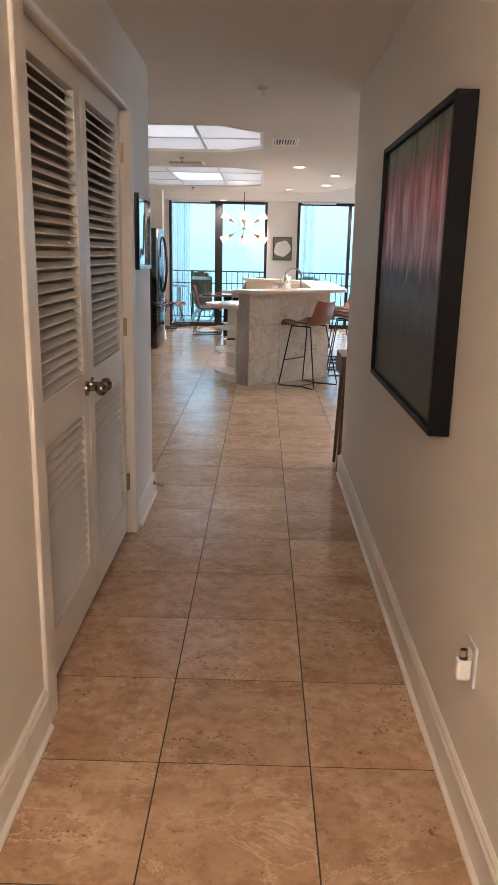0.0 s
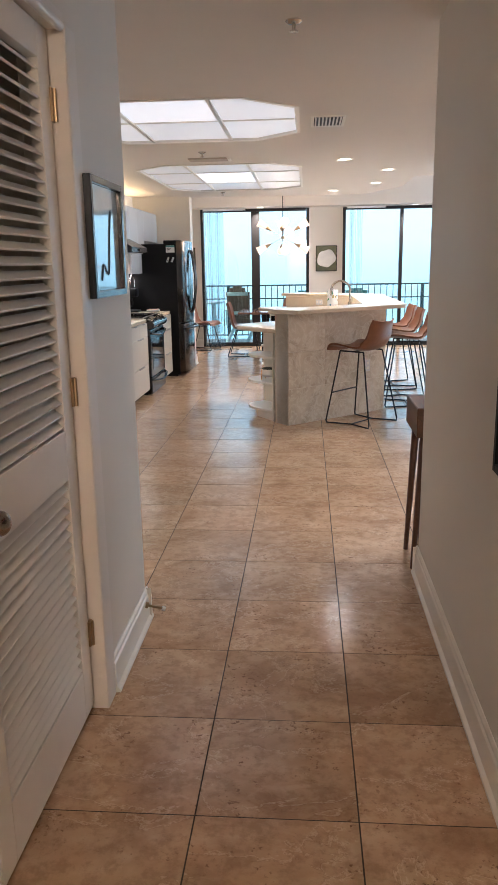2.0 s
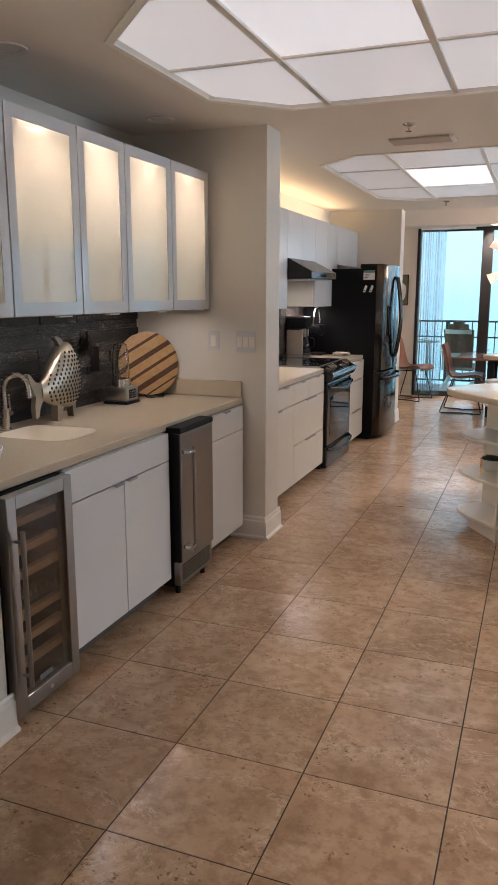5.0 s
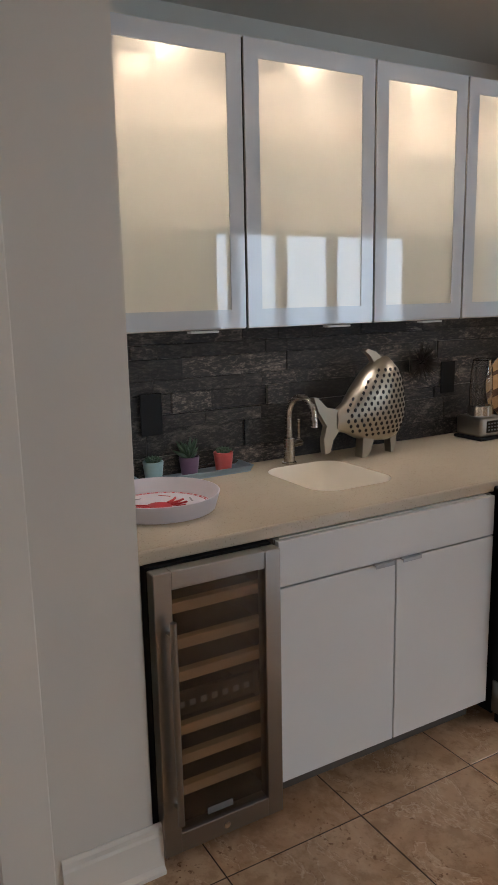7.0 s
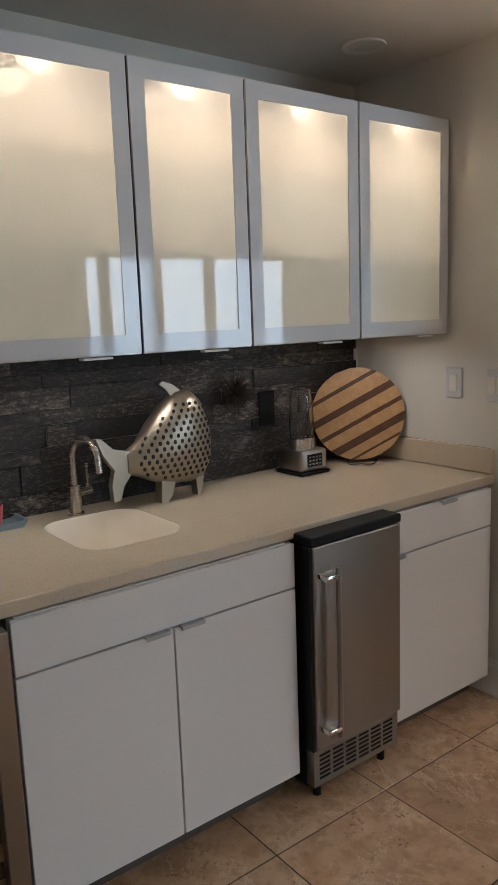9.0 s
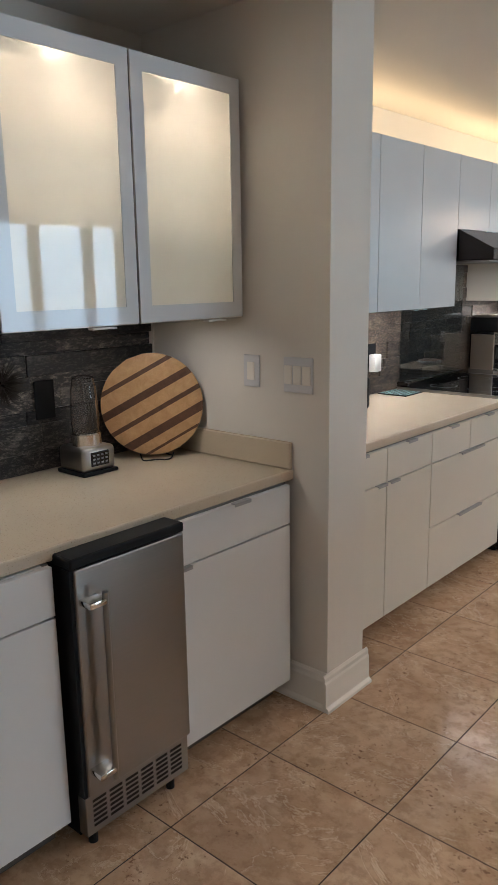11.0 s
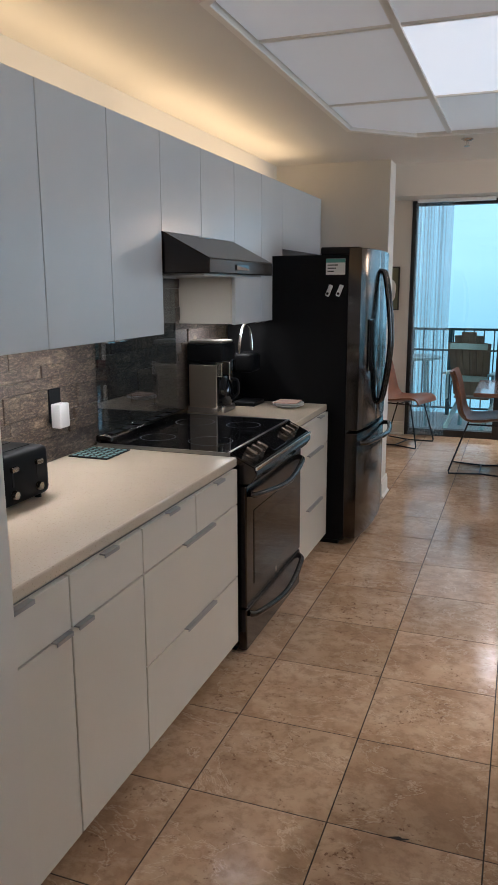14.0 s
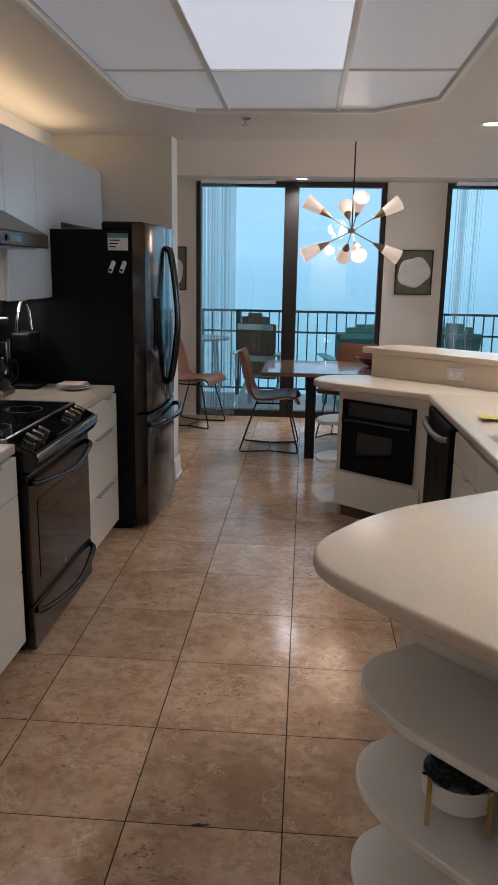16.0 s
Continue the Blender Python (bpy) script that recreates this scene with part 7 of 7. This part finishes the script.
def leather_seat(name, label, category, group, seat_z, w, d, back, foot, rest):
    t = thing(name, label, category, (0, 0, 0), group)
    part("seat_shell", bucket(bmesh.new(), w, d, seat_z, back), LEATHER, t, "worn tan leather shell", True)
    hs, top = w * 0.34, seat_z - 0.035
    for s in (-1, 1):
        b = bmesh.new()
        pts = [(s * hs, -d * 0.34, top), (s * foot, -d * 0.56, 0.03), (s * foot, -d * 0.55, 0.009), (s * foot * 0.98, -d * 0.50, 0.008), (s * foot * 0.72, 0, 0.008), (s * foot * 0.98, d * 0.50, 0.008), (s * foot, d * 0.55, 0.009), (s * foot, d * 0.56, 0.03), (s * hs, d * 0.26, top)]
        tube(b, pts, 0.0075, 8)
        part("leg_loop", b, WIRE, t, "black wire sled leg", True)
        b = bmesh.new()
        tube(b, [(s * hs, -d * 0.34, top), (s * hs, d * 0.26, top)], 0.0075, 8)
        part("seat_rail", b, WIRE, t, "black wire rail")
    b = bmesh.new()
    tube(b, [(-foot * 0.72, 0, 0.008), (foot * 0.72, 0, 0.008)], 0.0065, 8)
    part("cross_bar", b, WIRE, t, "black wire cross bar")
    b = bmesh.new()
    tube(b, [(-hs, -d * 0.05, top - 0.002), (hs, -d * 0.05, top - 0.002)], 0.0065, 8)
    part("seat_bar", b, WIRE, t, "black wire bar under the seat")
    if rest:
        u = (top - rest) / top
        b = bmesh.new()
        xx, yy = hs + (foot - hs) * u, -d * 0.34 - d * 0.22 * u
        tube(b, [(-xx, yy, rest), (xx, yy, rest)], 0.0075, 8)
        part("foot_rest", b, WIRE, t, "black wire foot rest")
    return t


st = leather_seat("bar_stool", "tan leather bucket bar stool on black wire legs", "bar stool", "stools at the island", 0.735, 0.47, 0.44, 0.25, 0.245, 0.30)
st.matrix_basis = pose(0.575, 8.70, 0, 0, 0, 232)
for y, turn in ((9.66, -93), (10.37, -89), (11.07, -86)):
    copy_thing(st, pose(1.135, y, 0, 0, 0, turn))

dc = leather_seat("dining_chair", "tan leather bucket dining chair on black wire legs", "dining chair", "chairs round the table", 0.475, 0.50, 0.46, 0.41, 0.235, 0)
dc.matrix_basis = pose(-1.01, 14.15, 0, 0, 0, 90)
copy_thing(dc, pose(-1.86, 15.13, 0, 0, 0, 75))
copy_thing(dc, pose(-0.27, 14.75, 0, 0, 0, -20))
copy_thing(dc, pose(0.42, 14.05, 0, 0, 0, -95))

# ---- dining table, bowl, pendant ----
dt = thing("dining_table", "dark reddish wood dining table with square legs", "dining table", (-0.2, 14.2, 0))
part("tabletop", B(-1.08, 0.75, 13.72, 14.66, 0.718, 0.752, bevel=0.004), TABLEW, dt, "polished red-brown wooden top")
part("apron", B(-0.70, 0.45, 13.85, 14.55, 0.655, 0.717), BLACKMAT, dt, "black steel under-frame")
for x in (-0.65, 0.42):
    for y in (13.80, 14.58):
        part("leg", B(x - 0.042, x + 0.042, y - 0.042, y + 0.042, 0.002, 0.717, bevel=0.004), BLACKMAT, dt, "square black steel leg")
bw = thing("fruit_bowl", "wide shallow dark red bowl on the dining table", "bowl", (-0.06, 14.30, 0.752))
b = bmesh.new()
lathe(b, [(0.001, 0.0), (0.06, 0.0), (0.14, 0.035), (0.19, 0.085), (0.186, 0.087), (0.13, 0.042), (0.001, 0.012)], (-0.06, 14.30, 0.753), 32)
part("bowl", b, surface("oxblood_glaze", (0.10, 0.02, 0.02), 0.2), bw, "", True)

pn = thing("chandelier", "sputnik chandelier with brass arms and milk glass shades", "chandelier", (-0.35, 14.1, 1.93))
H = Vector((-0.35, 14.1, 1.93))
b = bmesh.new()
cyl(b, H + Vector((0, 0, 0.02)), (H.x, H.y, TRAY - 0.02), 0.006, seg=10)
part("rod", b, BLACKMAT, pn, "thin dark rod")
b = bmesh.new()
lathe(b, [(0.001, 0), (0.06, 0), (0.06, -0.012), (0.02, -0.03), (0.001, -0.03)], (H.x, H.y, TRAY - 0.001), 24)
part("canopy", b, BRASS, pn, "", True)
b = bmesh.new()
cyl(b, H - Vector((0, 0, 0.02)), H + Vector((0, 0, 0.02)), 0.032, seg=20)
part("hub", b, BRASS, pn, "round brass hub", True)
for el, count, off in ((31, 4, 6.0), (-27, 4, 6.0)):
    for k in range(count):
        a = radians(off + 360 / count * k)
        e = radians(el)
        d = Vector((math.cos(a) * math.cos(e), math.sin(a) * math.cos(e), math.sin(e)))
        b = bmesh.new()
        cyl(b, H + d * 0.02, H + d * 0.21, 0.0045, seg=8)
        arm = part("arm", b, NICKEL, pn, "slim metal arm")
        b = bmesh.new()
        cyl(b, H + d * 0.21, H + d * 0.31, 0.008, 0.034, 16)
        part("socket", b, BRASS, arm, "brass cone socket", True)
        b = bmesh.new()
        cyl(b, H + d * 0.312, H + d * 0.465, 0.036, 0.066, 20, False)
        cyl(b, H + d * 0.465, H + d * 0.313, 0.064, 0.034, 20, False)
        part("shade", b, SHADE, arm, "glowing milk glass cone shade", True)
        b = bmesh.new()
        ball(b, H + d * 0.40, 0.024, (1, 1, 1), 12, 8)
        part("bulb", b, BULB, arm, "glowing bulb", True)

# ---- shell pictures on the window wall ----
def shell_picture(x0, x1, z0, z1, seed):
    t = thing("shell_picture", "white shell form on a bronze-green panel in thin frame", "picture", ((x0 + x1) / 2, WY, (z0 + z1) / 2), "shell pictures on the window wall")
    part("panel", B(x0 + 0.012, x1 - 0.012, WY - 0.020, WY - 0.002, z0 + 0.012, z1 - 0.012), surface("bronze_green_%d" % seed, (0.16, 0.16, 0.095), 0.5, 0.3, 0.25, 12), t)
    fr = bmesh.new()
    for q in ((x0, x0 + 0.012, z0, z1), (x1 - 0.012, x1, z0, z1), (x0 + 0.012, x1 - 0.012, z0, z0 + 0.012), (x0 + 0.012, x1 - 0.012, z1 - 0.012, z1)):
        box(fr, q[0], q[1], WY - 0.032, WY - 0.001, q[2], q[3])
    part("frame", fr, BRONZE, t, "thin dark frame")
    b = bmesh.new()
    cx, cz, n, prev = (x0 + x1) / 2, (z0 + z1) / 2, 36, None
    for r, dep in ((1.0, 0.021), (0.97, 0.034), (0.7, 0.042), (0.4, 0.032), (0.15, 0.040), (0.01, 0.036)):
        ring = []
        for k in range(n):
            a = 2 * math.pi * k / n
            rad = 0.155 * r * (1 + 0.10 * math.sin(2 * a + seed) + 0.05 * math.sin(5 * a + 2 * seed))
            ring.append(b.verts.new((cx + rad * math.cos(a), WY - dep, cz + rad * 1.08 * math.sin(a))))
        if prev:
            for k in range(n):
                b.faces.new((prev[k], prev[(k + 1) % n], ring[(k + 1) % n], ring[k]))
        prev = ring
    bmesh.ops.recalc_face_normals(b, faces=b.faces)
    part("shell", b, surface("shell_white_%d" % seed, (0.66, 0.64, 0.60), 0.6, 0, 0.08, 14), t, "white raised shell form", True)


shell_picture(0.205, 0.590, 1.368, 1.826, 1)
shell_picture(2.915, 3.335, 1.355, 1.810, 2)
shell_picture(-2.39, -2.012, 1.368, 1.826, 3)

# ---- sheer vertical blinds beside the balcony doors ----
def sheer(x0, x1, n, seed):
    t = thing("sheer_blind", "stacked sheer grey vertical blind at the balcony door", "blind", ((x0 + x1) / 2, 15.5, 0), "sheer blinds")
    part("head_rail", B(x0, x1 + 0.4, 15.47, 15.53, 2.462, 2.495), WHITEPL, t, "white head rail")
    rng = random.Random(seed)
    for k in range(n):
        x = x0 + (x1 - x0) * (k + 0.5) / n
        b = bmesh.new()
        w, tw = 0.042, rng.uniform(55, 88)
        box(b, -w, w, -0.0008, 0.0008, 0.03, 2.461)
        bmesh.ops.transform(b, matrix=Matrix.Translation((x, 15.5, 0)) @ Euler((0, 0, radians(tw))).to_matrix().to_4x4(), verts=b.verts)
        part("vane", b, SHEER, t)
    return t


SHEER = sheer_mat("sheer_vane", (0.80, 0.86, 0.88))
sheer(-1.84, -1.47, 13, 1)
sheer(0.76, 1.04, 10, 2)

# ---- balcony: railing, chairs, side table ----
rl = thing("balcony_railing", "dark metal balcony railing with upright bars", "railing", (0, 17.3, 0))
part("top_rail", B(-4, 7, 17.27, 17.33, 1.065, 1.095, bevel=0.004), TEALRAIL, rl)
part("mid_rail", B(-4, 7, 17.285, 17.315, 0.80, 0.825), TEALRAIL, rl)
part("bottom_rail", B(-4, 7, 17.285, 17.315, 0.05, 0.075), TEALRAIL, rl)
for k in range(6):
    x = -3.6 + 2.0 * k
    part("post", B(x - 0.025, x + 0.025, 17.27, 17.33, -0.03, 1.064), TEALRAIL, rl)
for k in range(88):
    x = -4 + 0.125 * (k + 0.5)
    part("bar", B(x - 0.008, x + 0.008, 17.292, 17.308, 0.076, 0.799), TEALRAIL, rl)
    part("bar", B(x - 0.008, x + 0.008, 17.292, 17.308, 0.826, 1.064), TEALRAIL, rl)


def adirondack(name, label, slat_mat, frame_mat, m):
    t = thing(name, label, "balcony chair", (0, 0, 0), "balcony chairs")
    for k in range(6):
        s = (k - 2.5) / 2.5
        h = 0.70 - 0.12 * s * s
        b = box(bmesh.new(), -0.041, 0.041, -0.010, 0.010, 0, h, bevel=0.004)
        for v in b.verts:
            v.co.x *= 1 + 0.28 * v.co.z / h
        bmesh.ops.transform(b, matrix=Matrix.Translation((s * 0.215, 0.22, 0.40)) @ Euler((radians(-16), radians(s * 5), 0)).to_matrix().to_4x4(), verts=b.verts)
        part("back_slat", b, slat_mat, t)
    for z, y in ((0.58, 0.295), (0.92, 0.385)):
        part("back_brace", B(-0.27, 0.27, y, y + 0.022, z - 0.03, z + 0.03, bevel=0.003), frame_mat, t)
    for k in range(5):
        b = box(bmesh.new(), -0.26, 0.26, -0.042, 0.042, -0.01, 0.01, bevel=0.003)
        bmesh.ops.transform(b, matrix=Matrix.Translation((0, -0.24 + k * 0.10, 0.415 - k * 0.012)) @ Euler((radians(-7), 0, 0)).to_matrix().to_4x4(), verts=b.verts)
        part("seat_slat", b, slat_mat, t)
    for s in (-1, 1):
        part("arm", B(s * 0.33 - 0.055, s * 0.33 + 0.055, -0.32, 0.38, 0.62, 0.642, bevel=0.006), frame_mat, t)
        part("front_leg", B(s * 0.30 - 0.02, s * 0.30 + 0.02, -0.26, -0.16, 0, 0.619, bevel=0.003), frame_mat, t)
        b = box(bmesh.new(), s * 0.268 - 0.012, s * 0.268 + 0.012, -0.42, 0.42, -0.045, 0.045)
        bmesh.ops.transform(b, matrix=Matrix.Translation((0, 0.16, 0.21)) @ Euler((radians(-24), 0, 0)).to_matrix().to_4x4(), verts=b.verts)
        part("rear_leg", b, frame_mat, t)
        part("arm_brace", B(s * 0.345 - 0.012, s * 0.345 + 0.012, 0.24, 0.30, 0.35, 0.619), frame_mat, t)
    t.matrix_basis = m
    return t


adirondack("adirondack_chair", "weathered grey balcony chair with pale blue frame, seen from behind", GREYWOOD, PALEBLUE, pose(-1.20, 16.35, -0.03, 0, 0, 168) @ Matrix.Diagonal((0.76, 1, 1.08, 1)))
adirondack("adirondack_chair", "teal painted slatted balcony chair", TEAL, TEAL, pose(-0.08, 16.62, -0.03, 0, 0, 190) @ Matrix.Diagonal((1.12, 1, 0.97, 1)))
adirondack("adirondack_chair", "teal painted slatted balcony chair", TEAL, TEAL, pose(1.05, 16.62, -0.03, 0, 0, 172))
tb = thing("side_table", "pale blue round balcony side table", "side table", (-1.95, 16.55, 0))
b = bmesh.new()
cyl(b, (-1.95, 16.55, 0.76), (-1.95, 16.55, 0.79), 0.32, seg=28)
part("tabletop", b, PALEBLUE, tb)
for a in (0.8, 2.4, 3.9, 5.5):
    b = bmesh.new()
    cyl(b, (-1.95 + 0.26 * math.cos(a), 16.55 + 0.26 * math.sin(a), -0.03), (-1.95 + 0.2 * math.cos(a), 16.55 + 0.2 * math.sin(a), 0.759), 0.016, seg=10)
    part("leg", b, PALEBLUE, tb)
sg = thing("door_sticker", "small red notice sticker on the balcony door glass", "sticker", (2.63, 15.665, 1.5))
part("sticker", B(2.56, 2.66, 15.664, 15.668, 1.475, 1.535), surface("red_sticker", (0.55, 0.05, 0.08), 0.5), sg)
part("label", B(2.59, 2.65, 15.664, 15.668, 1.325, 1.36), surface("grey_sticker", (0.4, 0.42, 0.45), 0.5), sg, "small grey label")

# ---- living room: sofa and armchair ----
sf = thing("sofa", "ivory fabric sofa with loose back cushions, seen from behind", "sofa", (2.75, 12.3, 0))
part("back_panel", B(2.30, 2.48, 11.10, 12.24, 0.05, 0.80, bevel=0.03, seg=3), SOFA, sf, "", True)
part("back_panel", B(2.30, 2.48, 12.245, 13.40, 0.05, 0.80, bevel=0.03, seg=3), SOFA, sf, "", True)
part("seat_base", B(2.48, 3.20, 11.10, 13.40, 0.08, 0.42, bevel=0.03, seg=3), SOFA, sf, "", True)
part("arm", B(2.48, 3.20, 13.22, 13.40, 0.42, 0.60, bevel=0.03, seg=3), SOFA, sf, "", True)
for k in range(4):
    y = 11.18 + k * 0.53
    part("back_cushion", B(2.38, 2.66, y, y + 0.50, 0.52, 0.895, bevel=0.09, seg=4), SOFA, sf, "soft ivory back cushion", True)
for x, y in ((2.36, 11.16), (3.12, 11.16), (2.36, 13.34), (3.12, 13.34)):
    b = bmesh.new()
    cyl(b, (x, y, 0), (x, y, 0.082), 0.02, seg=12)
    part("foot", b, BLACKMAT, sf)
ac = thing("armchair", "sage green upholstered tub armchair by the window", "armchair", (3.06, 14.4, 0))
b = bmesh.new()
lathe(b, [(0.001, 0.12), (0.36, 0.12), (0.40, 0.42), (0.001, 0.44)], (3.06, 14.4, 0), 28)
part("seat", b, SAGE, ac, "", True)
b = bmesh.new()
rows = []
for k in range(19):
    a = radians(-20 + 220 * k / 18)
    hgt = 0.62 + 0.38 * math.sin(max(0, min(math.pi, (a - radians(-20)) / radians(220) * math.pi)))
    c, s = math.cos(a), math.sin(a)
    rows.append([b.verts.new((3.06 + r * c, 14.4 + r * s, z)) for r, z in ((0.40, 0.14), (0.45, 0.5), (0.46, hgt), (0.42, hgt + 0.03), (0.36, hgt - 0.01), (0.34, 0.45))])
for p, q in zip(rows, rows[1:]):
    for i in range(5):
        b.faces.new((p[i], q[i], q[i + 1], p[i + 1]))
b.faces.new(rows[0])
b.faces.new(rows[-1][::-1])
bmesh.ops.recalc_face_normals(b, faces=b.faces)
part("back", b, SAGE, ac, "curved upholstered back", True)
for a in (0.8, 2.4, 3.9, 5.5):
    b = bmesh.new()
    cyl(b, (3.06 + 0.28 * math.cos(a), 14.4 + 0.28 * math.sin(a), 0), (3.06 + 0.25 * math.cos(a), 14.4 + 0.25 * math.sin(a), 0.122), 0.015, seg=10)
    part("leg", b, WALNUT, ac)

# ---- floor tiles: nearest ones single, the rest joined ----
TILE_W, TX, TY = 0.462, 0.186, 1.47


def tile_verts(bm, cx, cy, h=0.2289, b=0.0010):
    lo = [bm.verts.new((cx + sx * h, cy + sy * h, -0.010)) for sx, sy in ((-1, -1), (1, -1), (1, 1), (-1, 1))]
    md = [bm.verts.new((cx + sx * h, cy + sy * h, -b)) for sx, sy in ((-1, -1), (1, -1), (1, 1), (-1, 1))]
    hi = [bm.verts.new((cx + sx * (h - b), cy + sy * (h - b), 0)) for sx, sy in ((-1, -1), (1, -1), (1, 1), (-1, 1))]
    for a, c in ((lo, md), (md, hi)):
        for i in range(4):
            bm.faces.new((a[i], a[(i + 1) % 4], c[(i + 1) % 4], c[i]))
    bm.faces.new(hi)


floor = tagged(new("floor"), "beige travertine-look ceramic floor tiles with dark joints", "", "", "structure")
ORIGIN[floor] = Vector((0, 0, 0))
tbm = bmesh.new()
tile_verts(tbm, 0, 0)
tile_mesh = mesh_of("floor_tile", tbm, TILE)
far_bm = bmesh.new()
WALLS_IN = [(-9, -0.80, -3, 1.95), (-1.45, -0.80, 2.0, 4.4)]
for i in range(-7, 13):
    for j in range(-9, 31):
        cx, cy = TX + (i + 0.5) * TILE_W, TY + (j + 0.5) * TILE_W
        if cy < 4.7 and not -0.95 < cx < 0.75:
            continue
        if cx > 6 or cx < -2.6 or cy > 15.7:
            continue
        near = (-2.1 < cx < 0.9 and 1.2 < cy < 12.6) or (-0.8 < cx < 0.7 and cy < 1.2)
        if near:
            ob = new("tile", tile_mesh)
            ob.location = (cx, cy, 0)
            ob.rotation_euler = (0, 0, radians(180 * ((i * 7 + j * 3) % 2)))
            ob.parent = floor
        else:
            tile_verts(far_bm, cx, cy)
tagged(part("far_tiles", far_bm, TILE_FAR, floor), kind="stuff")

# small chip out of a tile edge in the kitchen
chip = bmesh.new()
prism(chip, [(-1.012, 9.3235), (-0.988, 9.321), (-0.962, 9.326), (-0.950, 9.335), (-0.970, 9.331), (-0.981, 9.336)], 0.0004, 0.0014)
tagged(part("chip", chip, GROUT, floor, "dark chipped spot at a tile edge"))
